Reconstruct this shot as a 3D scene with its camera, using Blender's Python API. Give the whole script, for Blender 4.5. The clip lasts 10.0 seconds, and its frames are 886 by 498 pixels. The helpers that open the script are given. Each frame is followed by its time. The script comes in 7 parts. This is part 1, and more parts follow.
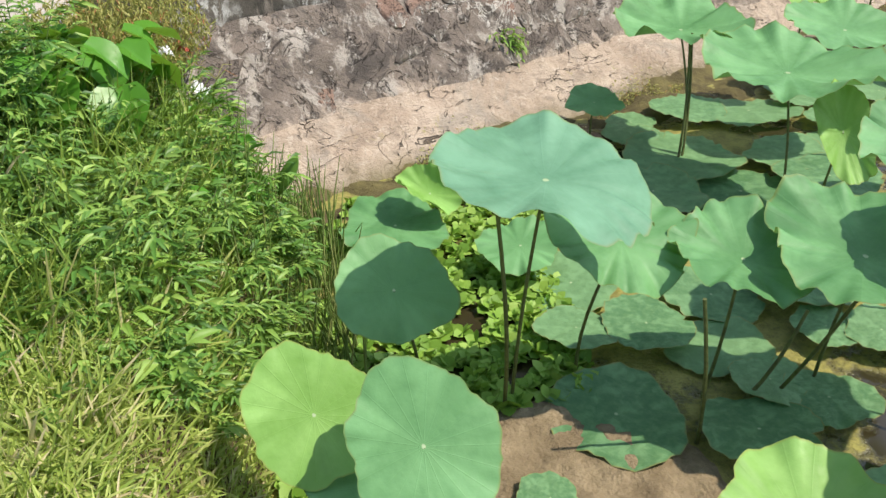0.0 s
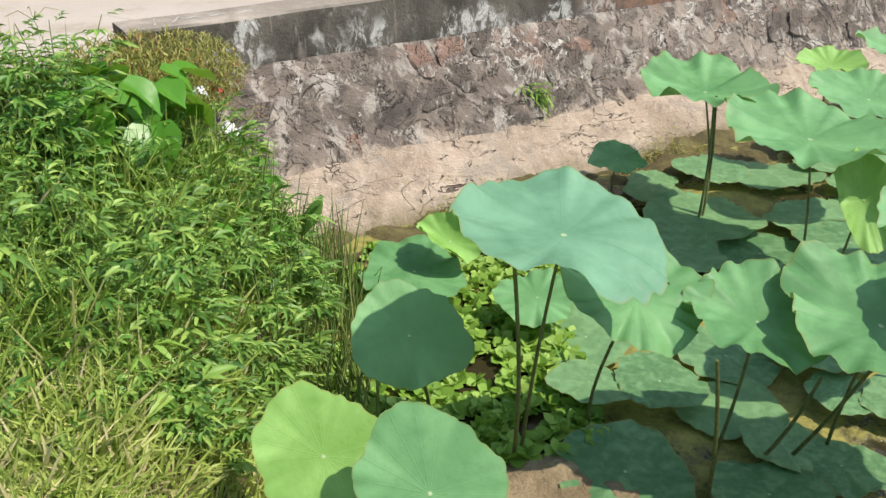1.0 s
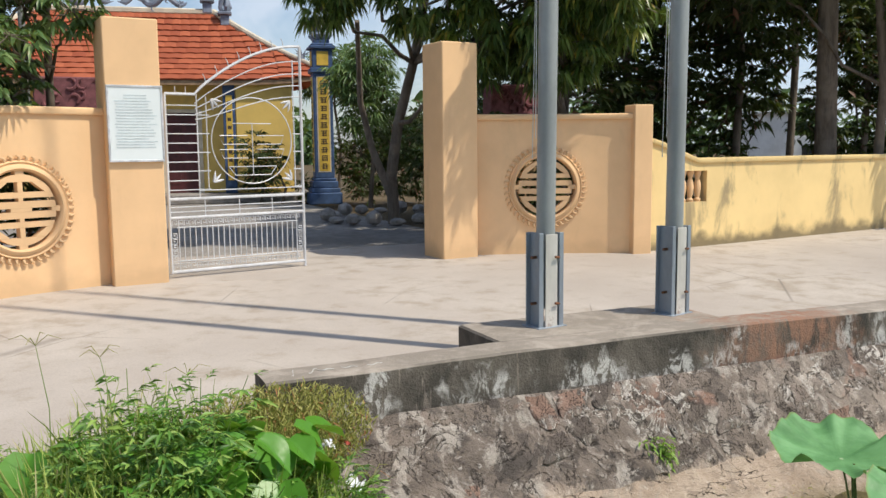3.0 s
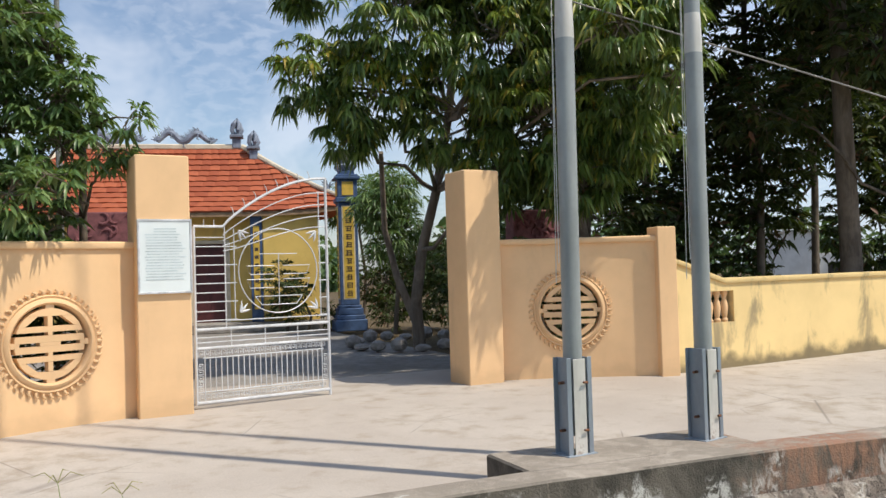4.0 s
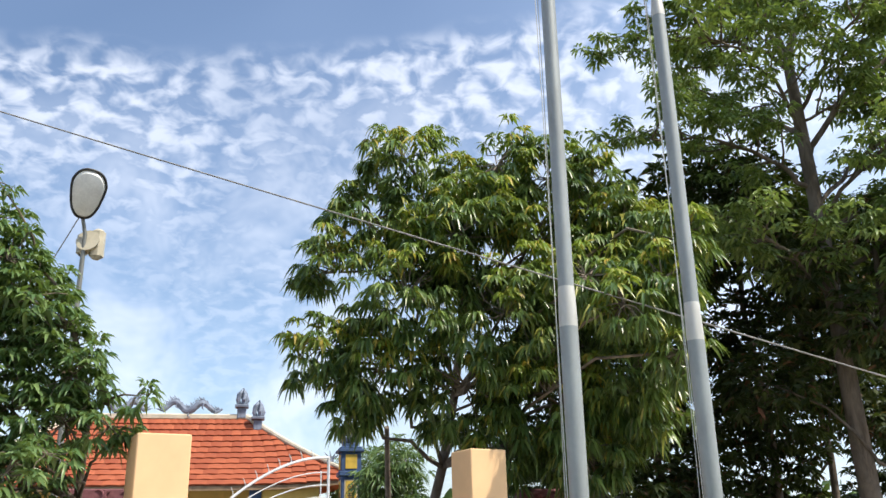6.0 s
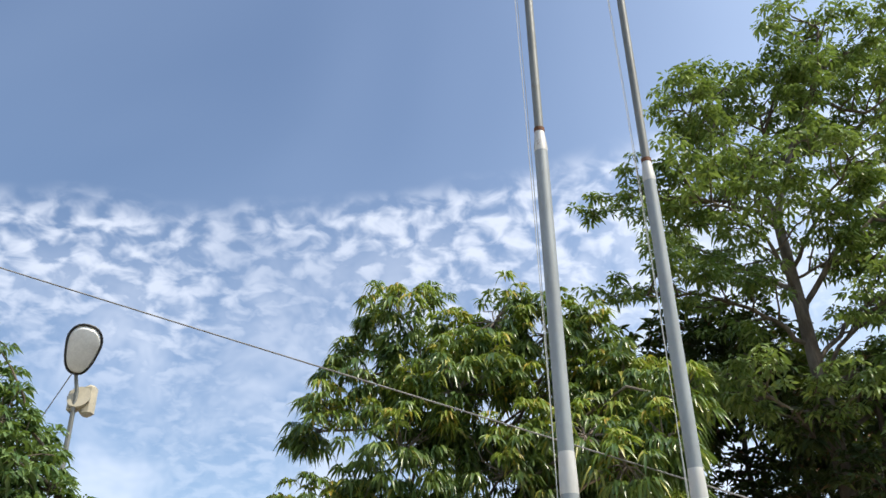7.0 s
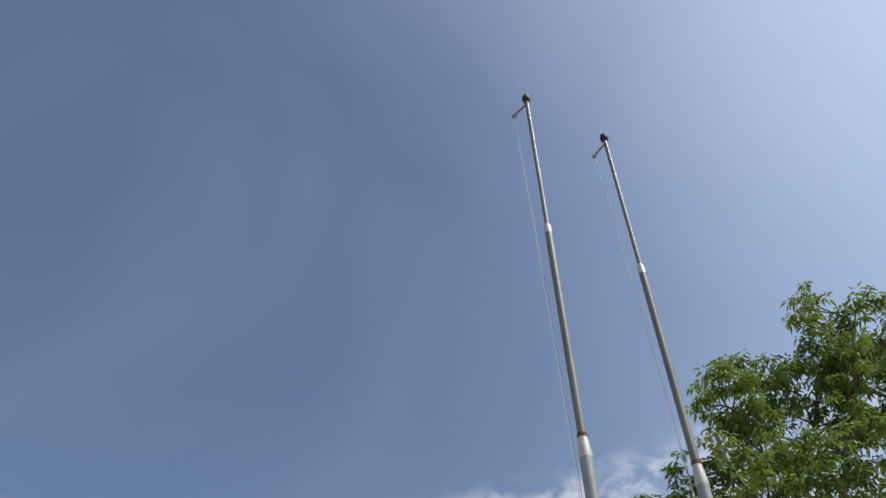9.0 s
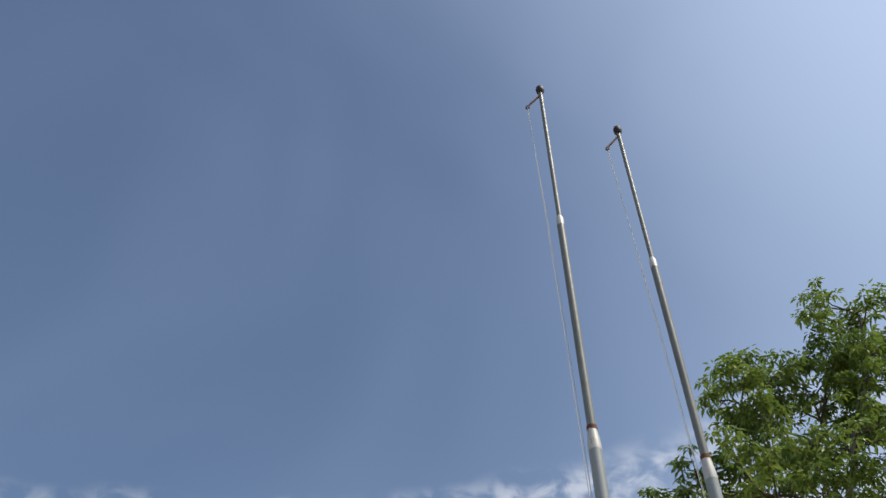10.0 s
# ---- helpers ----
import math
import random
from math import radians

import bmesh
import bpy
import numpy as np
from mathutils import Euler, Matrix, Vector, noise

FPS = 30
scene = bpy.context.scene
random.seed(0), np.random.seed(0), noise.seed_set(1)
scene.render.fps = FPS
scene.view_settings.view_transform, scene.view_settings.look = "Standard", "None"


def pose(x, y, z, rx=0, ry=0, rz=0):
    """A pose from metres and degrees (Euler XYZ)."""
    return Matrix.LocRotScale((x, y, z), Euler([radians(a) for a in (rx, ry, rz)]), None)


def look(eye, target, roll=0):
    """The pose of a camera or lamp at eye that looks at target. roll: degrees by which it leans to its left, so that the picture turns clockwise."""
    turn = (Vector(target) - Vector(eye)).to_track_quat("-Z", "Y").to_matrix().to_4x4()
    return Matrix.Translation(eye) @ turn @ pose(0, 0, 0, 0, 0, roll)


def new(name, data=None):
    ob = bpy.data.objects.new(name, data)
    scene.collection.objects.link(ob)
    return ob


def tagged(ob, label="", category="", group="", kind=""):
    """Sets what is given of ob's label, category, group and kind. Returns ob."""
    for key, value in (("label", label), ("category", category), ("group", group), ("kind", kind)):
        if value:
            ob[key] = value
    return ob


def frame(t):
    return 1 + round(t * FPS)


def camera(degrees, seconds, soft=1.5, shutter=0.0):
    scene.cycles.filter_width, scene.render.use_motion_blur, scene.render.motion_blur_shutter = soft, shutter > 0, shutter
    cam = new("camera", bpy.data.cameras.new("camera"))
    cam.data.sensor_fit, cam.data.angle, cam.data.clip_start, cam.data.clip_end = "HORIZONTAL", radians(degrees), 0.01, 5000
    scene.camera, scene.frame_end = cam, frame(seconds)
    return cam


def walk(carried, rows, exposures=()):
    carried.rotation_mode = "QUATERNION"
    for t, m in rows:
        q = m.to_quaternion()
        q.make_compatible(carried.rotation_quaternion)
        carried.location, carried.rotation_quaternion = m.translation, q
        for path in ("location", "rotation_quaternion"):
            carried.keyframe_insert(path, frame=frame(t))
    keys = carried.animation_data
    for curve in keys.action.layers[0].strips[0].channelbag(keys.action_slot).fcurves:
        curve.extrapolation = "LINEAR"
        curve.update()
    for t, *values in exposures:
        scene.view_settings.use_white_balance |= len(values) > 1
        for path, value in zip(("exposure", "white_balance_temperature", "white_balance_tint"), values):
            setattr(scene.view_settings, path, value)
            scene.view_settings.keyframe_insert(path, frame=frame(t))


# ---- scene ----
cam = camera(54.19, 10.0)
PATH = [
    (0.0, 0.016, 0.055, 1.192, 59.37, 1.76, -12.06),
    (0.5, 0.020, 0.075, 1.198, 59.84, 1.25, -9.43),
    (1.0, 0.017, 0.020, 1.220, 62.46, -0.05, -9.54),
    (1.5, 0.051, -0.023, 1.216, 65.64, -0.58, -9.96),
    (2.0, 0.037, -0.056, 1.253, 69.66, -0.74, -8.26),
    (2.5, 0.001, -0.015, 1.341, 77.06, 0.08, -4.48),
    (2.8, -0.003, -0.001, 1.402, 81.38, 0.34, -2.44),
    (3.0, -0.005, 0.007, 1.441, 83.31, 0.54, -1.72),
    (3.2, -0.005, 0.013, 1.464, 85.50, 0.70, -1.09),
    (4.3, -0.001, 0.002, 1.452, 94.02, 1.90, 0.08),
    (4.5, 0.000, 0.000, 1.450, 96.09, 1.92, 0.22),
    (5.0, 0.003, -0.010, 1.504, 100.72, 1.62, 0.64),
    (5.2, 0.002, -0.017, 1.522, 102.53, 1.45, 0.68),
    (6.3, -0.006, -0.058, 1.620, 111.60, 1.25, 0.03),
    (6.5, -0.008, -0.066, 1.638, 113.48, 1.22, -0.06),
    (7.0, -0.003, -0.071, 1.663, 119.06, 1.25, 0.00),
    (7.5, -0.010, -0.077, 1.670, 125.51, 1.35, 0.12),
    (8.0, -0.036, -0.101, 1.710, 131.76, 1.34, 0.64),
    (8.5, -0.025, -0.093, 1.720, 137.04, 1.51, 2.40),
    (9.0, -0.016, -0.107, 1.724, 138.88, 1.37, 3.26),
    (9.5, -0.035, -0.101, 1.716, 138.96, 1.08, 3.51),
    (10.0, -0.053, -0.103, 1.727, 138.24, 0.37, 2.95),
]
walk(cam, [(r[0], pose(*r[1:])) for r in PATH],
     [(0.0, 0.20), (1.0, 0.16), (2.0, 0.0), (3.0, -0.17), (4.5, -0.09), (5.0, 0.07), (6.5, 0.35), (7.0, 0.20), (7.5, -0.03), (8.0, -0.18), (8.5, -0.32), (9.0, -0.38), (10.0, -0.38)])

# ---- world, sun, exposure ----
SUN_EL, SUN_AZ = 57.0, 112.0          # degrees; azimuth clockwise from +y
world = bpy.data.worlds.new("sky")
scene.world = world
world.use_nodes = True
wn, wl = world.node_tree.nodes, world.node_tree.links
wn.clear()
w_out = wn.new("ShaderNodeOutputWorld")
w_bg = wn.new("ShaderNodeBackground")
w_bg.inputs["Strength"].default_value = 0.15
w_sky = wn.new("ShaderNodeTexSky")
w_sky.sky_type = "NISHITA"
w_sky.sun_disc = False
w_sky.sun_elevation, w_sky.sun_rotation = radians(SUN_EL), radians(SUN_AZ)
w_sky.air_density, w_sky.dust_density, w_sky.ozone_density = 1.0, 1.3, 1.5
w_tc = wn.new("ShaderNodeTexCoord")
w_sep = wn.new("ShaderNodeSeparateXYZ")
wl.new(w_tc.outputs["Generated"], w_sep.inputs[0])


def wmath(op, a, b=None, c=None):
    n = wn.new("ShaderNodeMath")
    n.operation = op
    for i, v in enumerate((a, b, c)):
        if v is None:
            continue
        if isinstance(v, (int, float)):
            n.inputs[i].default_value = v
        else:
            wl.new(v, n.inputs[i])
    return n.outputs[0]


def wrange(v, a, b, c=0.0, d=1.0):
    n = wn.new("ShaderNodeMapRange")
    n.interpolation_type = "SMOOTHSTEP"
    wl.new(v, n.inputs[0])
    for i, q in enumerate((a, b, c, d)):
        n.inputs[i + 1].default_value = q
    return n.outputs[0]


# broken altocumulus, thinning out towards the zenith


def wnoise(scale, detail, rough, warp=0.0):
    n = wn.new("ShaderNodeTexNoise")
    wl.new(w_tc.outputs["Generated"], n.inputs["Vector"])
    n.inputs["Scale"].default_value = scale
    n.inputs["Detail"].default_value = detail
    n.inputs["Roughness"].default_value = rough
    n.inputs["Distortion"].default_value = warp
    return n.outputs[0]


w_lift = wmath("MAXIMUM", wmath("ADD", w_sep.outputs[2], 0.30), 0.30)
w_flat = wn.new("ShaderNodeCombineXYZ")
wl.new(wmath("DIVIDE", w_sep.outputs[0], w_lift), w_flat.inputs[0])
wl.new(wmath("DIVIDE", w_sep.outputs[1], w_lift), w_flat.inputs[1])
w_puffs = wn.new("ShaderNodeTexNoise")
wl.new(w_flat.outputs[0], w_puffs.inputs["Vector"])
for k_, v_ in (("Scale", 25.0), ("Detail", 3.0), ("Roughness", 0.5), ("Distortion", 0.35)):
    w_puffs.inputs[k_].default_value = v_
w_cells = wrange(w_puffs.outputs[0], 0.36, 0.68)
w_broad = wrange(wnoise(5.0, 3.0, 0.5), 0.34, 0.60)
w_soft = wrange(wnoise(9.0, 4.0, 0.6, 0.3), 0.36, 0.70)
w_veil = wrange(wnoise(1.6, 3.0, 0.6, 0.4), 0.35, 0.75)
w_edge = wmath("ADD", wmath("MULTIPLY_ADD", w_sep.outputs[0], -0.13, w_sep.outputs[2]), wmath("MULTIPLY", wmath("SUBTRACT", wnoise(6.0, 3.0, 0.6), 0.5), 0.05))
w_band = wmath("MULTIPLY", wrange(w_edge, 0.525, 0.56, 1.0, 0.0), wrange(w_sep.outputs[2], 0.20, 0.48, 0.30, 1.0))
w_cloud = wmath("MULTIPLY", wmath("MULTIPLY", w_cells, wmath("MULTIPLY_ADD", w_broad, 0.45, 0.5)), w_band)
w_thin = wmath("MULTIPLY", wmath("MULTIPLY", w_soft, 0.45), wrange(w_edge, 0.40, 0.54, 1.0, 0.0))
# haze brightens towards the sun and towards the horizon
w_dot = wn.new("ShaderNodeVectorMath")
w_dot.operation = "DOT_PRODUCT"
wl.new(w_tc.outputs["Generated"], w_dot.inputs[0])
w_dot.inputs[1].default_value = (math.sin(radians(SUN_AZ)) * math.cos(radians(SUN_EL)), math.cos(radians(SUN_AZ)) * math.cos(radians(SUN_EL)), math.sin(radians(SUN_EL)))
w_glow = wmath("ADD", wrange(w_dot.outputs["Value"], 0.55, 1.0, 0.0, 0.45), wrange(w_sep.outputs[0], -0.05, 0.75, 0.0, 0.50))
w_haze = wmath("ADD", wmath("MULTIPLY", w_veil, 0.07), w_glow)
w_low = wrange(w_sep.outputs[2], 0.0, 0.52, 0.07, 0.0)
w_mix0 = wn.new("ShaderNodeMix")
w_mix0.data_type = "RGBA"
wl.new(wmath("MINIMUM", wmath("ADD", w_haze, w_low), 0.9), w_mix0.inputs[0])
wl.new(w_sky.outputs[0], w_mix0.inputs[6])
w_mix0.inputs[7].default_value = (5.7, 7.0, 9.3, 1)
w_mix = wn.new("ShaderNodeMix")
w_mix.data_type = "RGBA"
wl.new(wmath("MAXIMUM", wmath("MULTIPLY", w_cloud, 0.62), w_thin), w_mix.inputs[0])
wl.new(w_mix0.outputs[2], w_mix.inputs[6])
w_mix.inputs[7].default_value = (6.9, 7.2, 7.9, 1)
wl.new(w_mix.outputs[2], w_bg.inputs[0])
wl.new(w_bg.outputs[0], w_out.inputs[0])

sun = new("sun", bpy.data.lights.new("sun", "SUN"))
sun.data.energy, sun.data.angle, sun.data.color = 4.7, radians(0.8), (1.0, 0.915, 0.78)
sun.matrix_world = look((20, -12, 30), (20 - math.sin(radians(SUN_AZ)) * math.cos(radians(SUN_EL)),
                                        -12 - math.cos(radians(SUN_AZ)) * math.cos(radians(SUN_EL)),
                                        30 - math.sin(radians(SUN_EL))))


# ---- materials ----
class Nodes:
    """A small builder for one node material."""

    def __init__(self, name):
        self.m = bpy.data.materials.new(name)
        self.m.use_nodes = True
        self.t = self.m.node_tree
        self.p = self.t.nodes["Principled BSDF"]
        self.out = self.t.nodes["Material Output"]
        self.tc = self.t.nodes.new("ShaderNodeTexCoord")

    def put(self, socket, v):
        if isinstance(v, (int, float)):
            socket.default_value = v
        elif isinstance(v, tuple):
            socket.default_value = (*v, 1) if len(v) == 3 and socket.type == "RGBA" else v
        else:
            self.t.links.new(v, socket)

    def noise(self, scale, detail=4, rough=0.55, warp=0.0, stretch=(1, 1, 1), space="Object"):
        mp = self.t.nodes.new("ShaderNodeMapping")
        self.t.links.new(self.tc.outputs[space], mp.inputs[0])
        mp.inputs["Scale"].default_value = stretch
        n = self.t.nodes.new("ShaderNodeTexNoise")
        self.t.links.new(mp.outputs[0], n.inputs["Vector"])
        for k, v in (("Scale", scale), ("Detail", detail), ("Roughness", rough), ("Distortion", warp)):
            n.inputs[k].default_value = v
        return n.outputs[0]

    def cells(self, scale, feature="DISTANCE_TO_EDGE", stretch=(1, 1, 1)):
        mp = self.t.nodes.new("ShaderNodeMapping")
        self.t.links.new(self.tc.outputs["Object"], mp.inputs[0])
        mp.inputs["Scale"].default_value = stretch
        n = self.t.nodes.new("ShaderNodeTexVoronoi")
        n.feature = feature
        n.inputs["Scale"].default_value = scale
        self.t.links.new(mp.outputs[0], n.inputs["Vector"])
        return n.outputs[0]

    def math(self, op, a, b=None, c=None):
        n = self.t.nodes.new("ShaderNodeMath")
        n.operation = op
        for i, v in enumerate((a, b, c)):
            if v is not None:
                self.put(n.inputs[i], v)
        return n.outputs[0]

    def ramp(self, v, a, b, c=0.0, d=1.0):
        n = self.t.nodes.new("ShaderNodeMapRange")
        n.interpolation_type = "SMOOTHSTEP"
        self.put(n.inputs[0], v)
        for i, q in enumerate((a, b, c, d)):
            n.inputs[i + 1].default_value = q
        return n.outputs[0]

    def mix(self, f, a, b):
        n = self.t.nodes.new("ShaderNodeMix")
        n.data_type = "RGBA"
        self.put(n.inputs[0], f)
        self.put(n.inputs[6], a)
        self.put(n.inputs[7], b)
        return n.outputs[2]

    def island(self):
        n = self.t.nodes.new("ShaderNodeNewGeometry")
        return n.outputs["Random Per Island"]

    def object_random(self):
        n = self.t.nodes.new("ShaderNodeObjectInfo")
        return n.outputs["Random"]

    def axis(self, i, space="Object"):
        n = self.t.nodes.new("ShaderNodeSeparateXYZ")
        self.t.links.new(self.tc.outputs[space], n.inputs[0])
        return n.outputs[i]

    def done(self, color, rough=0.7, bump=None, dist=0.01, strength=0.6, metal=0.0, spec=0.5, thin=0.0, thin_color=None):
        self.put(self.p.inputs["Base Color"], color)
        self.put(self.p.inputs["Roughness"], rough)
        self.p.inputs["Metallic"].default_value = metal
        self.p.inputs["Specular IOR Level"].default_value = spec
        if bump is not None:
            b = self.t.nodes.new("ShaderNodeBump")
            b.inputs["Strength"].default_value, b.inputs["Distance"].default_value = strength, dist
            self.t.links.new(bump, b.inputs["Height"])
            self.t.links.new(b.outputs[0], self.p.inputs["Normal"])
        if thin:
            tr = self.t.nodes.new("ShaderNodeBsdfTranslucent")
            self.put(tr.inputs[0], thin_color if thin_color is not None else color)
            mx = self.t.nodes.new("ShaderNodeMixShader")
            mx.inputs[0].default_value = thin
            self.t.links.new(self.p.outputs[0], mx.inputs[1])
            self.t.links.new(tr.outputs[0], mx.inputs[2])
            self.t.links.new(mx.outputs[0], self.out.inputs[0])
        return self.m


def plain(name, color, rough=0.6, metal=0.0, vary=0.18, scale=9.0, bump=0.25, spec=0.5):
    n = Nodes(name)
    a = n.noise(scale, 5, 0.6)
    b = n.noise(scale * 7, 3, 0.6)
    dark = tuple(c * (1 - vary) for c in color)
    lite = tuple(min(1, c * (1 + vary)) for c in color)
    col = n.mix(n.ramp(a, 0.3, 0.7), dark, lite)
    return n.done(col, n.ramp(b, 0.3, 0.7, rough - 0.08, min(1, rough + 0.1)), b, 0.004, bump, metal, spec)


def foliage(name, dark, mid, lite, rough=0.45, thin=0.3, spec=0.4, odd=None, odd_from=0.93):
    n = Nodes(name)
    r = n.island()
    col = n.mix(n.ramp(r, 0.0, 0.55), dark, mid)
    col = n.mix(n.ramp(r, 0.55, 0.95), col, lite)
    if odd:
        col = n.mix(n.math("GREATER_THAN", n.math("FRACT", n.math("MULTIPLY", r, 37.7)), odd_from), col, odd)
    big = n.noise(1.3, 3)
    col = n.mix(n.ramp(big, 0.35, 0.7, 0.0, 0.35), col, lite)
    trans = n.mix(0.5, col, (0.30, 0.42, 0.03))
    return n.done(col, rough, n.noise(60, 2), 0.003, 0.2, 0, spec, thin, trans)


def concrete_road():
    n = Nodes("sunlit_concrete")
    a, b, c = n.noise(0.35, 5, 0.6, 0.3), n.noise(3.0, 6, 0.65), n.noise(70, 3, 0.6)
    col = n.mix(n.ramp(a, 0.3, 0.7), (0.42, 0.365, 0.315), (0.53, 0.475, 0.415))
    col = n.mix(n.ramp(n.math("ADD", n.math("MULTIPLY", b, 0.6), n.math("MULTIPLY", a, 0.4)), 0.48, 0.66, 0, 0.75), col, (0.33, 0.27, 0.205))
    col = n.mix(n.ramp(c, 0.35, 0.7, 0, 0.22), col, (0.22, 0.20, 0.18))
    crack = n.ramp(n.cells(0.55), 0.0, 0.006, 0.55, 0.0)
    col = n.mix(n.math("MULTIPLY", crack, n.ramp(a, 0.5, 0.6)), col, (0.16, 0.14, 0.12))
    return n.done(col, 0.85, n.math("ADD", c, n.math("MULTIPLY", b, 0.6)), 0.006, 0.45, 0, 0.25)


def kerb_concrete():
    n = Nodes("stained_kerb_concrete")
    a, b, c = n.noise(2.2, 6, 0.65, 0.5), n.noise(4.5, 6, 0.72, 0.6, (1, 1, 0.8)), n.noise(60, 3, 0.6)
    col = n.mix(n.ramp(a, 0.35, 0.65), (0.055, 0.05, 0.042), (0.14, 0.122, 0.10))
    chips = n.ramp(n.noise(13, 7, 0.78, 0.7, (1, 1, 0.6)), 0.46, 0.56)
    patch = n.math("ADD", n.noise(2.4, 4, 0.6, 0.4), n.math("ADD", n.math("MULTIPLY", n.axis(2), -0.62), n.math("MULTIPLY", n.ramp(n.axis(0), 3.6, 5.4), 0.05)))
    col = n.mix(n.math("MULTIPLY", chips, n.ramp(patch, 0.53, 0.66, 0, 0.9)), col, n.mix(a, (0.42, 0.40, 0.365), (0.66, 0.64, 0.60)))
    runs = n.ramp(n.noise(16, 5, 0.7, 0.2, (1, 1, 0.12)), 0.56, 0.66, 0, 0.5)
    col = n.mix(n.math("MULTIPLY", runs, n.ramp(n.noise(1.7, 3), 0.42, 0.6)), col, (0.36, 0.30, 0.25))
    up = n.t.nodes.new("ShaderNodeSeparateXYZ")
    gm = n.t.nodes.new("ShaderNodeNewGeometry")
    n.t.links.new(gm.outputs["Normal"], up.inputs[0])
    col = n.mix(n.ramp(up.outputs[2], 0.6, 0.9), col, n.mix(n.ramp(b, 0.4, 0.7), (0.27, 0.235, 0.195), (0.40, 0.35, 0.295)))
    along = n.math("ABSOLUTE", n.math("SUBTRACT", n.axis(0), 4.05))
    rust = n.ramp(n.math("ADD", along, n.math("MULTIPLY", n.noise(5, 5, 0.65, 0.4), -1.5)), -0.62, 0.12, 1.0, 0.0)
    rust = n.math("MULTIPLY", rust, n.ramp(n.noise(9, 5, 0.7, 0.5, (1, 1, 0.3)), 0.36, 0.58, 0.05, 0.95))
    col = n.mix(rust, col, (0.30, 0.165, 0.11))
    return n.done(col, 0.9, n.math("ADD", c, n.math("MULTIPLY", b, 1.5)), 0.012, 0.6, 0, 0.2)


def rubble(name, by_object):
    n = Nodes(name)
    a, b, c, e = n.noise(4.5, 6, 0.7, 0.6), n.noise(13, 6, 0.72, 0.5), n.noise(75, 4, 0.65), n.noise(1.3, 4, 0.6)
    r = n.object_random() if by_object else n.noise(2.6, 3, 0.5, 1.0)
    col = n.mix(n.ramp(r, 0.25, 0.75), (0.14, 0.115, 0.097), (0.26, 0.212, 0.175))
    red = n.math("GREATER_THAN", n.math("FRACT", n.math("MULTIPLY", r, 17.3)), 0.92) if by_object else n.ramp(n.noise(2.1, 4, 0.6, 0.8), 0.60, 0.68)
    col = n.mix(n.math("MULTIPLY", red, 0.75), col, (0.29, 0.175, 0.13))
    col = n.mix(n.ramp(a, 0.47, 0.60, 0, 0.8), col, (0.075, 0.065, 0.058))
    # lime washed down from the joints above
    drip = n.noise(6, 5, 0.7, 0.5, (1, 1, 0.32))
    col = n.mix(n.ramp(drip, 0.53, 0.64, 0, 0.65), col, (0.50, 0.45, 0.39))
    col = n.mix(n.ramp(e, 0.52, 0.68, 0, 0.45), col, (0.42, 0.355, 0.295))
    # ragged seams of pale mortar, and hairline cracks
    seam = n.ramp(n.math("ABSOLUTE", n.math("SUBTRACT", n.noise(5.2, 5, 0.62, 0.9), 0.5)), 0.006, 0.032, 1.0, 0.0)
    seam = n.math("MULTIPLY", seam, n.ramp(n.noise(2.3, 4, 0.6, 0.4), 0.52, 0.62))
    col = n.mix(n.math("MULTIPLY", seam, 0.85), col, (0.66, 0.61, 0.545))
    col = n.mix(n.ramp(b, 0.60, 0.68, 0, 0.7), col, (0.55, 0.50, 0.44))
    crack = n.ramp(n.math("ABSOLUTE", n.math("SUBTRACT", n.noise(3.4, 5, 0.6, 1.3, (1, 1, 0.8)), 0.48)), 0.003, 0.013, 1.0, 0.0)
    col = n.mix(n.math("MULTIPLY", crack, 0.8), col, (0.055, 0.046, 0.04))
    if not by_object:
        smear = n.math("ADD", n.axis(2), n.math("ADD", n.math("MULTIPLY", n.noise(3.2, 5, 0.65, 0.5), 0.42), n.math("MULTIPLY", a, 0.14)))
        col = n.mix(n.ramp(smear, -0.44, -0.38, 0.85, 0.0), col, n.mix(n.ramp(b, 0.35, 0.65), (0.31, 0.245, 0.195), (0.50, 0.41, 0.33)))
    h = n.math("ADD", n.math("MULTIPLY", a, 1.6), n.math("ADD", b, n.math("MULTIPLY", c, 0.5)))
    h = n.math("SUBTRACT", n.math("ADD", h, n.math("MULTIPLY", seam, 0.4)), n.math("MULTIPLY", crack, 0.9))
    return n.done(col, 0.92, h, 0.022, 0.9, 0, 0.2)


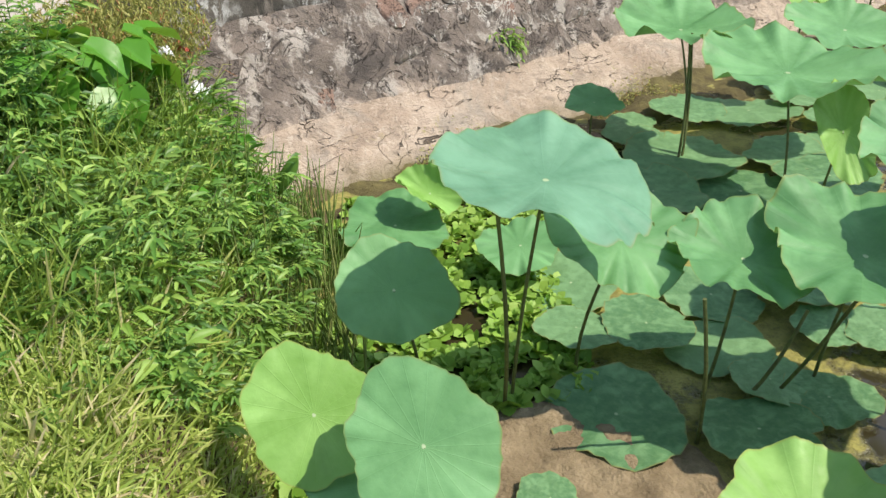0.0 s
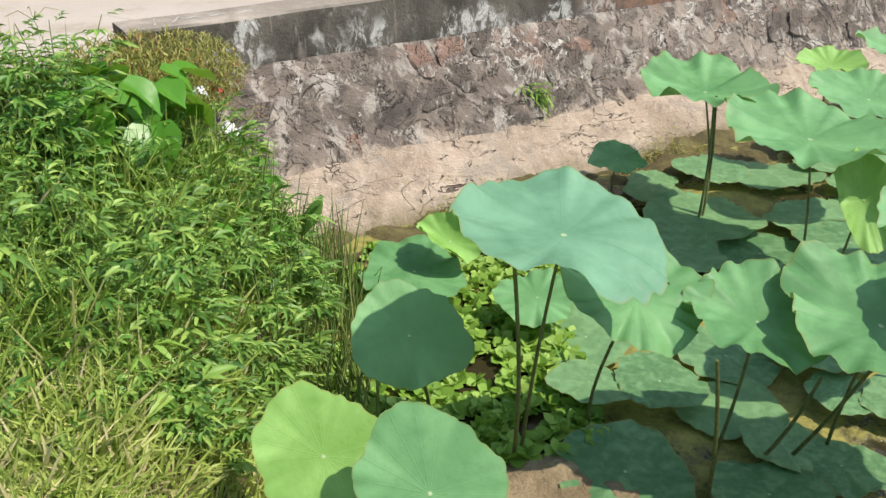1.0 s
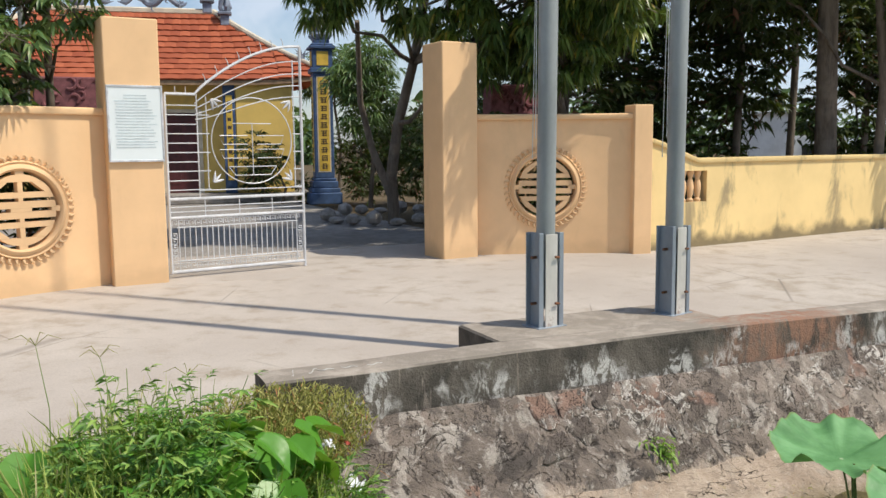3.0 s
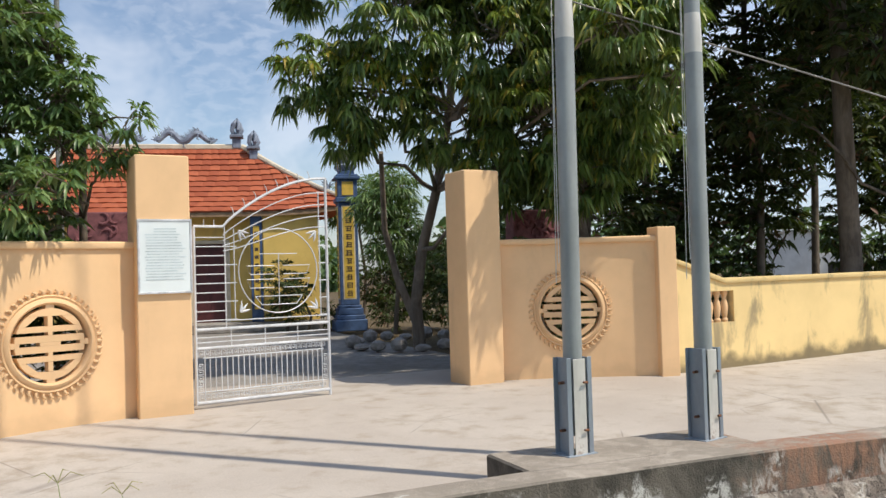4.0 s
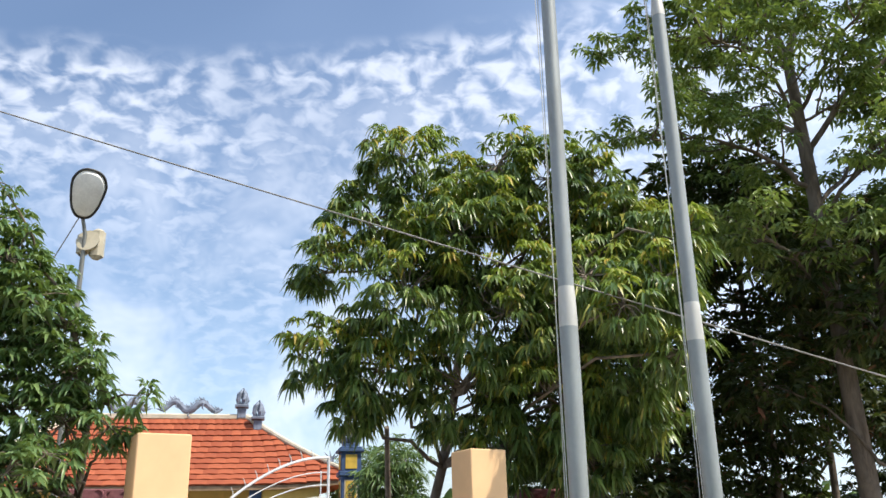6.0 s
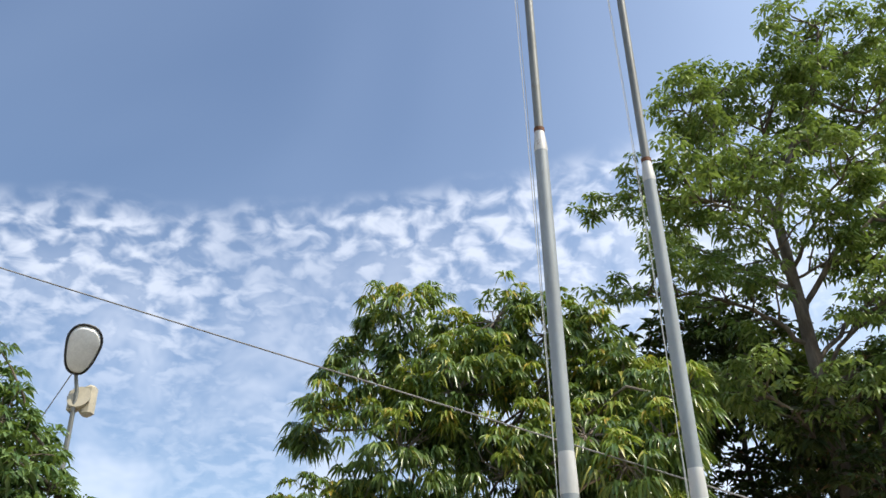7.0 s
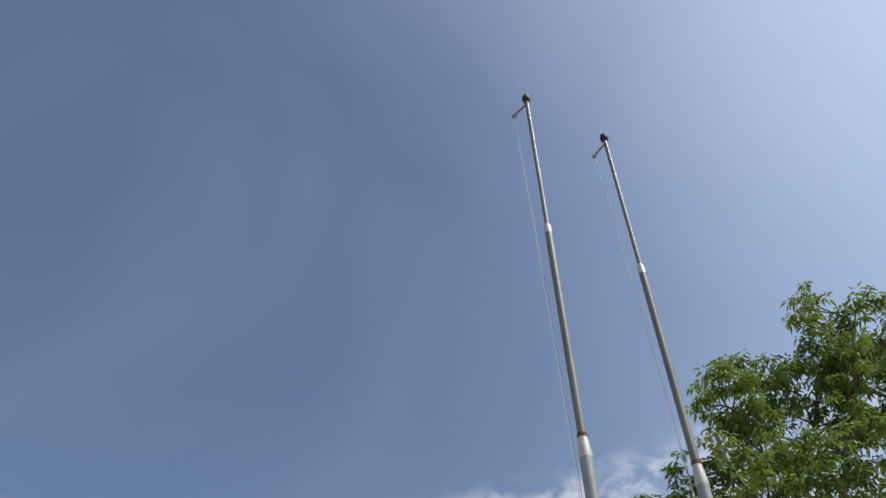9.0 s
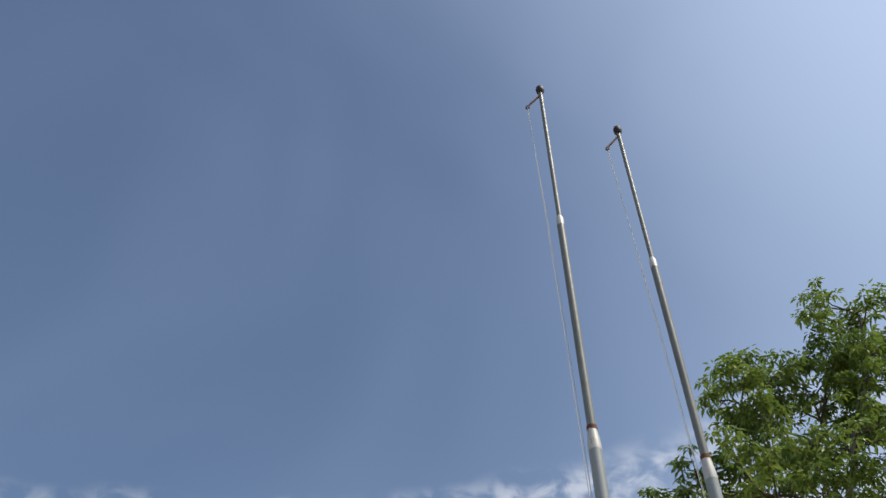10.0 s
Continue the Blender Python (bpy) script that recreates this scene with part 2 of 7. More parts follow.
def mortar():
    n = Nodes("pale_mud_washed_mortar")
    a, b, c = n.noise(1.6, 6, 0.65, 0.5), n.noise(9, 5, 0.7, 0.6), n.noise(60, 3, 0.6)
    col = n.mix(n.ramp(a, 0.3, 0.7), (0.33, 0.25, 0.185), (0.52, 0.42, 0.33))
    col = n.mix(n.ramp(b, 0.50, 0.68, 0, 0.7), col, (0.22, 0.172, 0.135))
    col = n.mix(n.ramp(n.noise(22, 6, 0.75, 0.4), 0.54, 0.64, 0, 0.5), col, (0.60, 0.51, 0.42))
    crack = n.math("MULTIPLY", n.ramp(n.math("ABSOLUTE", n.math("SUBTRACT", n.noise(2.6, 2.5, 0.5, 0.5, (0.8, 1.6, 1.6)), 0.5)), 0.001, 0.006, 0.6, 0.0), n.ramp(n.noise(2.4, 3), 0.52, 0.60))
    split = n.math("MULTIPLY", n.ramp(n.math("ABSOLUTE", n.math("SUBTRACT", n.noise(4.6, 3, 0.55, 0.7, (0.9, 1.5, 1.5)), 0.47)), 0.002, 0.011, 0.9, 0.0), n.ramp(n.noise(3.3, 4, 0.6, 0.3), 0.47, 0.55))
    crack = n.math("MAXIMUM", crack, split)
    col = n.mix(n.ramp(n.noise(2.1, 5, 0.65, 0.6), 0.50, 0.64, 0, 0.7), col, (0.30, 0.26, 0.215))
    col = n.mix(n.ramp(n.noise(3.7, 6, 0.75, 0.4), 0.60, 0.70, 0, 0.5), col, (0.36, 0.30, 0.12))
    col = n.mix(crack, col, (0.085, 0.066, 0.052))
    green = n.ramp(n.math("ADD", n.axis(2), n.math("MULTIPLY", a, 0.25)), -0.93, -0.76, 0.85, 0.0)
    col = n.mix(green, col, n.mix(b, (0.10, 0.085, 0.05), (0.19, 0.165, 0.06)))
    return n.done(col, 0.9, n.math("SUBTRACT", n.math("ADD", n.math("MULTIPLY", c, 0.35), n.math("ADD", n.math("MULTIPLY", b, 1.3), n.math("MULTIPLY", n.noise(5, 6, 0.7, 0.5, (0.6, 1.6, 1.6)), 1.6))), n.math("MULTIPLY", crack, 1.8)), 0.025, 0.95, 0, 0.2)


def plaster(name, base, stain, amount):
    n = Nodes(name)
    a, b, c = n.noise(0.9, 5, 0.6), n.noise(2.0, 6, 0.65, 0.4, (1, 1, 0.35)), n.noise(90, 3, 0.6)
    col = n.mix(n.ramp(a, 0.3, 0.7), tuple(v * 0.9 for v in base), tuple(min(1, v * 1.05) for v in base))
    col = n.mix(n.ramp(b, 0.52, 0.70, 0, amount), col, stain)
    # darker towards the bottom, with the upper edge broken by noise
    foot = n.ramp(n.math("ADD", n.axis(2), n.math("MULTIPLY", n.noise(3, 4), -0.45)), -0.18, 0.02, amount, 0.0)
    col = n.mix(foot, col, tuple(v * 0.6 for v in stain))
    return n.done(col, 0.8, c, 0.004, 0.4, 0, 0.3)


def lotus(name, dark, lite, rim):
    n = Nodes(name)
    uv = n.t.nodes.new("ShaderNodeSeparateXYZ")
    n.t.links.new(n.tc.outputs["UV"], uv.inputs[0])
    ang, rad = uv.outputs[0], uv.outputs[1]
    tri = n.math("ABSOLUTE", n.math("SUBTRACT", n.math("FRACT", n.math("MULTIPLY", ang, 21.0)), 0.5))
    wide = n.math("MULTIPLY", tri, rad)
    vein = n.ramp(wide, 0.006, 0.03, 1.0, 0.0)
    a, b = n.noise(7, 5, 0.6), n.noise(40, 4, 0.65)
    r = n.object_random()
    col = n.mix(n.ramp(n.math("ADD", a, n.math("MULTIPLY", r, 0.4)), 0.4, 0.9), dark, lite)
    col = n.mix(n.math("MULTIPLY", vein, 0.03), col, tuple(min(1, v * 1.7) for v in lite))
    col = n.mix(n.ramp(b, 0.60, 0.75, 0, 0.12), col, tuple(v * 0.65 for v in dark))
    col = n.mix(n.ramp(n.noise(3.2, 4, 0.6, 0.5), 0.42, 0.68, 0, 0.38), col, tuple(min(1, v * 1.55 + 0.05) for v in lite))
    hub = n.ramp(rad, 0.018, 0.035, 1.0, 0.0)
    col = n.mix(hub, col, (0.42, 0.52, 0.30))
    edge = n.ramp(n.math("ADD", rad, n.math("MULTIPLY", a, 0.06)), 0.995, 1.04, 0.0, 0.8)
    col = n.mix(edge, col, rim)
    h = n.math("ADD", n.math("MULTIPLY", vein, 0.18), n.math("ADD", n.math("MULTIPLY", a, 2.0), n.noise(20, 4, 0.6)))
    trans = n.mix(0.5, col, (0.24, 0.42, 0.05))
    return n.done(col, n.ramp(b, 0.3, 0.7, 0.48, 0.66), h, 0.006, 0.3, 0, 0.4, 0.2, trans)


def bark(name, dark, lite, scale=6):
    n = Nodes(name)
    a, b = n.noise(scale, 6, 0.7, 0.3, (1, 1, 0.25)), n.noise(scale * 0.4, 4)
    col = n.mix(n.ramp(a, 0.3, 0.7), dark, lite)
    col = n.mix(n.ramp(b, 0.5, 0.7, 0, 0.5), col, tuple(v * 1.3 for v in lite))
    return n.done(col, 0.9, a, 0.03, 0.8, 0, 0.15)


def pond_water():
    n = Nodes("algae_covered_pond_water")
    a, b, c = n.noise(0.9, 5, 0.6, 0.4), n.noise(9, 6, 0.7), n.noise(80, 3, 0.6)
    mask = n.ramp(n.math("ADD", a, n.math("MULTIPLY", n.math("SUBTRACT", b, 0.5), 0.35)), 0.42, 0.53)
    algae = n.mix(n.ramp(b, 0.3, 0.7), (0.17, 0.155, 0.036), (0.33, 0.295, 0.075))
    algae = n.mix(n.ramp(c, 0.5, 0.7, 0, 0.5), algae, (0.10, 0.075, 0.035))
    col = n.mix(mask, (0.035, 0.028, 0.014), algae)
    return n.done(col, n.ramp(mask, 0, 1, 0.12, 0.75), n.math("MULTIPLY", n.math("ADD", b, c), mask), 0.012, 0.6, 0, 0.5)


def earth(name, dark, lite):
    n = Nodes(name)
    a, b, c = n.noise(0.5, 5, 0.6), n.noise(6, 6, 0.7), n.noise(45, 4, 0.65)
    col = n.mix(n.ramp(b, 0.3, 0.7), dark, lite)
    col = n.mix(n.ramp(a, 0.45, 0.65, 0, 0.5), col, tuple(v * 0.7 for v in dark))
    return n.done(col, 0.95, n.math("ADD", b, c), 0.02, 0.8, 0, 0.15)


def galvanised(name, color, rust_from, streak=0.5):
    n = Nodes(name)
    a, b = n.noise(3, 5, 0.65, 0.2, (1, 1, 0.3)), n.noise(30, 4, 0.6)
    col = n.mix(n.ramp(a, 0.3, 0.7), tuple(v * 0.8 for v in color), tuple(min(1, v * 1.12) for v in color))
    col = n.mix(n.ramp(n.math("ADD", a, n.math("MULTIPLY", b, 0.3)), rust_from, rust_from + 0.1, 0, streak), col, (0.20, 0.085, 0.04))
    return n.done(col, n.ramp(b, 0.3, 0.7, 0.42, 0.62), b, 0.002, 0.3, 0.25, 0.5)


def roof_tile():
    n = Nodes("red_clay_tile")
    r = n.object_random()
    a, b = n.noise(4, 4), n.noise(40, 4)
    col = n.mix(r, (0.29, 0.07, 0.032), (0.42, 0.115, 0.052))
    col = n.mix(n.ramp(a, 0.45, 0.7, 0, 0.5), col, (0.22, 0.07, 0.045))
    return n.done(col, 0.8, b, 0.004, 0.5, 0, 0.25)


M_ROAD, M_KERB, M_STONE, M_FACE, M_MORTAR = concrete_road(), kerb_concrete(), rubble("weathered_rubble_stone", True), rubble("rough_rendered_rubble", False), mortar()
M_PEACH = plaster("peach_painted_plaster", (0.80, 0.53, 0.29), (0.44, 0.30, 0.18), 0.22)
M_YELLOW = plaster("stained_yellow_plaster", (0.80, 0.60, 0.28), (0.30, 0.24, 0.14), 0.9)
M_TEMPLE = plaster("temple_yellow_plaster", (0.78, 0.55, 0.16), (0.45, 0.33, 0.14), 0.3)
M_LOTUS = lotus("lotus_leaf_green", (0.08, 0.225, 0.075), (0.145, 0.33, 0.125), (0.20, 0.24, 0.06))
M_LOTUS_BLUE = lotus("lotus_leaf_blue_green", (0.075, 0.21, 0.115), (0.145, 0.31, 0.19), (0.20, 0.24, 0.07))
M_LOTUS_YOUNG = lotus("lotus_leaf_young_green", (0.17, 0.35, 0.06), (0.25, 0.45, 0.11), (0.30, 0.30, 0.06))
M_PAD = lotus("floating_pad_green", (0.085, 0.205, 0.085), (0.165, 0.31, 0.135), (0.30, 0.24, 0.07))
M_STALK = plain("lotus_stalk_green_brown", (0.11, 0.13, 0.035), 0.6, 0, 0.3, 30)
M_WATER = pond_water()
M_EARTH = earth("damp_bank_earth", (0.085, 0.062, 0.035), (0.16, 0.12, 0.07))
M_MUD = earth("dry_pond_mud", (0.17, 0.125, 0.075), (0.31, 0.24, 0.15))
M_SHORE = earth("mossy_shore_mud", (0.075, 0.06, 0.032), (0.17, 0.145, 0.06))
M_GRASS = foliage("bank_grass", (0.195, 0.29, 0.045), (0.365, 0.46, 0.09), (0.53, 0.58, 0.18), 0.5, 0.3, 0.4, (0.64, 0.54, 0.31), 0.87)
M_GRASS_DEEP = foliage("fresh_bank_grass", (0.10, 0.19, 0.025), (0.20, 0.31, 0.045), (0.36, 0.45, 0.09), 0.45, 0.3, 0.4, (0.42, 0.40, 0.16), 0.92)
M_WEED = foliage("bank_weed_leaves", (0.035, 0.11, 0.018), (0.11, 0.25, 0.04), (0.30, 0.44, 0.09), 0.45, 0.22)
M_WEED_LIGHT = foliage("pale_weed_leaves", (0.20, 0.36, 0.05), (0.27, 0.45, 0.08), (0.34, 0.5, 0.11), 0.45, 0.35)
M_TARO = foliage("taro_leaves", (0.06, 0.20, 0.02), (0.10, 0.29, 0.03), (0.16, 0.38, 0.05), 0.35, 0.35)
M_DRY = foliage("dry_reddish_herb", (0.17, 0.19, 0.045), (0.30, 0.29, 0.075), (0.45, 0.42, 0.15), 0.7, 0.2, 0.2, (0.40, 0.14, 0.07), 0.94)
M_REED = foliage("rush_stalks", (0.09, 0.17, 0.03), (0.17, 0.27, 0.055), (0.30, 0.33, 0.11), 0.6, 0.15)
M_PISTIA = foliage("water_lettuce_leaves", (0.13, 0.27, 0.03), (0.24, 0.41, 0.055), (0.34, 0.5, 0.10), 0.55, 0.25)
M_MANGO = foliage("mango_leaves", (0.036, 0.075, 0.022), (0.075, 0.138, 0.038), (0.21, 0.29, 0.075), 0.34, 0.26, 0.65, (0.40, 0.38, 0.08), 0.95)
M_MANGO_NEW = foliage("young_sunlit_mango_leaves", (0.13, 0.21, 0.03), (0.23, 0.32, 0.05), (0.38, 0.40, 0.09), 0.4, 0.35, 0.4, (0.50, 0.36, 0.07), 0.85)
M_LEFT = foliage("garden_tree_leaves", (0.045, 0.098, 0.034), (0.09, 0.165, 0.058), (0.19, 0.275, 0.10), 0.36, 0.28)
M_TALL = foliage("tall_tree_leaves", (0.09, 0.15, 0.048), (0.165, 0.25, 0.075), (0.31, 0.385, 0.12), 0.42, 0.30)
# leaf greens darkened and browned to stand in for shade under the trees
M_SHADE = foliage("shade_darkened_leaves", (0.018, 0.032, 0.011), (0.034, 0.055, 0.017), (0.065, 0.085, 0.026), 0.55, 0.15, 0.3, (0.16, 0.07, 0.05), 0.94)
M_FAR = foliage("distant_trees", (0.05, 0.10, 0.04), (0.08, 0.14, 0.05), (0.12, 0.19, 0.07), 0.6, 0.2)
M_BARK = bark("grey_brown_bark", (0.09, 0.072, 0.055), (0.20, 0.165, 0.13))
M_BARK_PALE = bark("pale_trunk_bark", (0.13, 0.108, 0.086), (0.26, 0.22, 0.18))
M_POLE = galvanised("galvanised_pole", (0.33, 0.35, 0.345), 0.80)
M_POLE_TOP = galvanised("weathered_pole_top", (0.22, 0.225, 0.205), 0.72, 0.5)
M_BRACKET = galvanised("blue_grey_painted_steel", (0.27, 0.31, 0.35), 0.85)
M_PALE = galvanised("pale_primer_band", (0.60, 0.58, 0.53), 0.74, 0.8)
M_RUST = plain("rusty_steel", (0.16, 0.07, 0.035), 0.85, 0.0, 0.4, 25)
M_CAP = plain("dark_pole_cap", (0.03, 0.022, 0.02), 0.6)
M_ROPE = plain("pale_halyard_rope", (0.62, 0.62, 0.58), 0.8, 0, 0.1, 40)
M_GATE = galvanised("white_painted_gate_steel", (0.64, 0.65, 0.66), 0.86, 0.3)
M_BOARD = plain("white_notice_sheet", (0.74, 0.80, 0.79), 0.45, 0, 0.03, 3, 0.05)
M_INK = plain("grey_print", (0.52, 0.60, 0.61), 0.6)
M_FRAME = plain("aluminium_board_edge", (0.66, 0.67, 0.68), 0.4, 0.5)
M_TILE = roof_tile()
M_BLUE = plain("blue_painted_masonry", (0.05, 0.095, 0.20), 0.6, 0, 0.25, 4)
M_GREYBLUE = plain("blue_grey_ornament", (0.20, 0.235, 0.30), 0.7, 0, 0.35, 5)
M_GOLD = plain("gold_painted_panel", (0.66, 0.44, 0.07), 0.5, 0, 0.15, 6)
M_GLYPH = plain("dark_painted_strokes", (0.07, 0.05, 0.035), 0.6)
M_DOOR = plain("dark_red_door_wood", (0.085, 0.018, 0.02), 0.5, 0, 0.3, 5)
M_MAROON = plain("maroon_relief_clay", (0.17, 0.06, 0.065), 0.75, 0, 0.35, 8, 0.6)
M_DARK = plain("dark_interior", (0.03, 0.028, 0.025), 0.9)
M_CREAM = plain("cream_trim_plaster", (0.62, 0.55, 0.42), 0.8, 0, 0.15, 4)
M_EAVE = plain("weathered_eave_wood", (0.30, 0.20, 0.12), 0.8, 0, 0.25, 5)
M_LAMP = plain("beige_lamp_housing", (0.50, 0.45, 0.33), 0.55, 0, 0.1, 6)
M_LENS = plain("frosted_lamp_cover", (0.80, 0.80, 0.76), 0.25, 0, 0.1, 4, 0.05)
M_SEAL = plain("black_rubber_seal", (0.03, 0.03, 0.03), 0.6)
M_CABLE = plain("grey_cable", (0.26, 0.25, 0.235), 0.7)
M_LITTER = plain("crumpled_white_plastic", (0.72, 0.73, 0.76), 0.4, 0, 0.12, 14)
M_RED = plain("faded_red_plastic", (0.50, 0.10, 0.07), 0.5)
M_HOUSE = plain("pale_house_render", (0.62, 0.63, 0.62), 0.8, 0, 0.12, 1.2)
# court paving darker than the road, with tree shade put into its colour
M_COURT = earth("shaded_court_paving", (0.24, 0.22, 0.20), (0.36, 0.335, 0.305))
M_POT = plain("grey_planter_stone", (0.30, 0.28, 0.26), 0.85, 0, 0.3, 7)


# ---- mesh helpers ----
class Geo:
    """Vertices and faces of one mesh."""

    def __init__(self):
        self.v, self.f = [], []

    def add(self, verts, faces, m=None):
        o = len(self.v)
        self.v.extend([tuple(m @ Vector(p)) for p in verts] if m is not None else [tuple(p) for p in verts])
        self.f.extend([tuple(i + o for i in f) for f in faces])
        return self

    def box(self, x0, y0, z0, x1, y1, z1, b=0.0, m=None):
        """A box with its edges cut back by b."""
        if b <= 0:
            vs = [(x, y, z) for z in (z0, z1) for x, y in ((x0, y0), (x1, y0), (x1, y1), (x0, y1))]
            return self.add(vs, [(3, 2, 1, 0), (4, 5, 6, 7), (0, 1, 5, 4), (1, 2, 6, 5), (2, 3, 7, 6), (3, 0, 4, 7)], m)
        b = min(b, (x1 - x0) / 3, (y1 - y0) / 3, (z1 - z0) / 3)
        rings = []
        for z, k in ((z0, b), (z0 + b, 0), (z1 - b, 0), (z1, b)):
            a0, a1, c0, c1 = x0 + k, x1 - k, y0 + k, y1 - k
            q = b
            rings.append([(a0 + q, c0, z), (a1 - q, c0, z), (a1, c0 + q, z), (a1, c1 - q, z),
                          (a1 - q, c1, z), (a0 + q, c1, z), (a0, c1 - q, z), (a0, c0 + q, z)])
        vs = [p for r in rings for p in r]
        fs = [tuple(range(7, -1, -1)), tuple(range(24, 32))]
        for j in range(3):
            for i in range(8):
                fs.append((j * 8 + i, j * 8 + (i + 1) % 8, j * 8 + 8 + (i + 1) % 8, j * 8 + 8 + i))
        return self.add(vs, fs, m)

    def tube(self, pts, radii, n=8, closed=False, m=None):
        """A round tube along pts."""
        pts = [Vector(p) for p in pts]
        if isinstance(radii, (int, float)):
            radii = [radii] * len(pts)
        vs, fs = [], []
        side = None
        for i, p in enumerate(pts):
            a = pts[(i - 1) % len(pts)] if (closed or i) else p
            c = pts[(i + 1) % len(pts)] if (closed or i < len(pts) - 1) else p
            d = (c - a).normalized()
            if side is None:
                side = d.orthogonal().normalized()
            side = (side - d * side.dot(d))
            side = side.normalized() if side.length > 1e-6 else d.orthogonal().normalized()
            up = d.cross(side)
            for k in range(n):
                t = 2 * math.pi * k / n
                vs.append(p + (side * math.cos(t) + up * math.sin(t)) * radii[i])
        rows = len(pts)
        for i in range(rows if closed else rows - 1):
            for k in range(n):
                j = (i + 1) % rows
                fs.append((i * n + k, i * n + (k + 1) % n, j * n + (k + 1) % n, j * n + k))
        if not closed:
            fs.append(tuple(range(n - 1, -1, -1)))
            fs.append(tuple((rows - 1) * n + k for k in range(n)))
        return self.add(vs, fs, m)

    def lathe(self, profile, n=16, m=None):
        """profile: (radius, z) from bottom to top, turned round z."""
        vs = [(r * math.cos(2 * math.pi * k / n), r * math.sin(2 * math.pi * k / n), z) for r, z in profile for k in range(n)]
        fs = [(i * n + k, i * n + (k + 1) % n, (i + 1) * n + (k + 1) % n, (i + 1) * n + k) for i in range(len(profile) - 1) for k in range(n)]
        fs += [tuple(range(n - 1, -1, -1)), tuple((len(profile) - 1) * n + k for k in range(n))]
        return self.add(vs, fs, m)

    def grid(self, rows):
        """A sheet from rows of points of equal length."""
        n = len(rows[0])
        return self.add([p for r in rows for p in r], [(i * n + k, i * n + k + 1, (i + 1) * n + k + 1, (i + 1) * n + k)
                                                       for i in range(len(rows) - 1) for k in range(n - 1)])


def to_mesh(name, geo, mat, smooth=True, sharp=35):
    me = bpy.data.meshes.new(name)
    me.from_pydata(geo.v, [], geo.f)
    me.materials.append(mat)
    me.validate()
    if smooth:
        me.polygons.foreach_set("use_smooth", [True] * len(me.polygons))
        if sharp:
            me.set_sharp_from_angle(angle=radians(sharp))
    me.update()
    return me


def part(name, geo, mat, parent=None, label="", smooth=True, sharp=35):
    ob = new(name, geo if isinstance(geo, bpy.types.Mesh) else to_mesh(name, geo, mat, smooth, sharp))
    if parent is not None:
        ob.parent = parent
    return tagged(ob, label)


def thing(name, m, label, category, group="", kind=""):
    ob = new(name)
    ob.empty_display_size = 0.1
    ob.matrix_world = m
    return tagged(ob, label, category, group, kind)


def soup(name, verts, faces, mat, parent=None, smooth=False):
    """A mesh of many small pieces from numpy arrays: faces all of one size."""
    me = bpy.data.meshes.new(name)
    verts, faces = np.asarray(verts, dtype=np.float32).reshape(-1, 3), np.asarray(faces, dtype=np.int32)
    k = faces.shape[1]
    me.vertices.add(len(verts))
    me.vertices.foreach_set("co", verts.ravel())
    me.loops.add(faces.size)
    me.loops.foreach_set("vertex_index", faces.ravel())
    me.polygons.add(len(faces))
    me.polygons.foreach_set("loop_start", np.arange(0, faces.size, k, dtype=np.int32))
    me.materials.append(mat)
    me.update(calc_edges=True)
    if smooth:
        me.polygons.foreach_set("use_smooth", [True] * len(me.polygons))
    ob = new(name, me)
    if parent is not None:
        ob.parent = parent
    return ob


def unit(a):
    return a / np.maximum(np.linalg.norm(a, axis=1, keepdims=True), 1e-9)


def leaves(base, way, length, width, bend, rng, curl=0.18):
    """Leaf blades with a folded midrib: base and way are N x 3. Returns verts and triangles."""
    n = len(base)
    way = unit(way)
    side = unit(np.cross(way, rng.normal(0, 0.5, (n, 3)) + np.array([0, 0, 1.0])))
    up = np.cross(side, way)
    length, width, bend = (np.broadcast_to(np.asarray(q, float), (n,))[:, None] for q in (length, width, bend))
    p1 = base + way * length * 0.38 + up * length * 0.05
    p2 = base + way * length * 0.72 - np.array([0, 0, 1.0]) * length * bend * 0.4
    tip = base + way * length - np.array([0, 0, 1.0]) * length * bend
    fold = up * width * curl
    v = np.stack([base, p1 - side * width / 2 + fold, p1 - fold * 0.5, p1 + side * width / 2 + fold,
                  p2 - side * width * 0.36 + fold * 0.6, p2 - fold * 0.4, p2 + side * width * 0.36 + fold * 0.6, tip], axis=1)
    f = np.array([[0, 2, 1], [0, 3, 2], [1, 2, 4], [2, 5, 4], [2, 3, 5], [3, 6, 5], [4, 5, 7], [5, 6, 7]])
    return v.reshape(-1, 3), (f[None] + (np.arange(n) * 8)[:, None, None]).reshape(-1, 3)


def join(sets):
    vs, fs, o = [], [], 0
    for v, f in sets:
        vs.append(v)
        fs.append(f + o)
        o += len(v)
    return np.concatenate(vs), np.concatenate(fs)


def limb(geo, a, b, r0, r1, rng, n=6, steps=5, wob=0.08):
    a, b = np.array(a, float), np.array(b, float)
    size = np.linalg.norm(b - a)
    pts = [a + (b - a) * t + (rng.normal(0, wob * size / steps, 3) if 0 < i < steps else 0) + np.array([0, 0, math.sin(math.pi * t) * size * 0.04])
           for i, t in enumerate(np.linspace(0, 1, steps + 1))]
    geo.tube(pts, list(np.linspace(r0, r1, steps + 1)), n)
    return pts


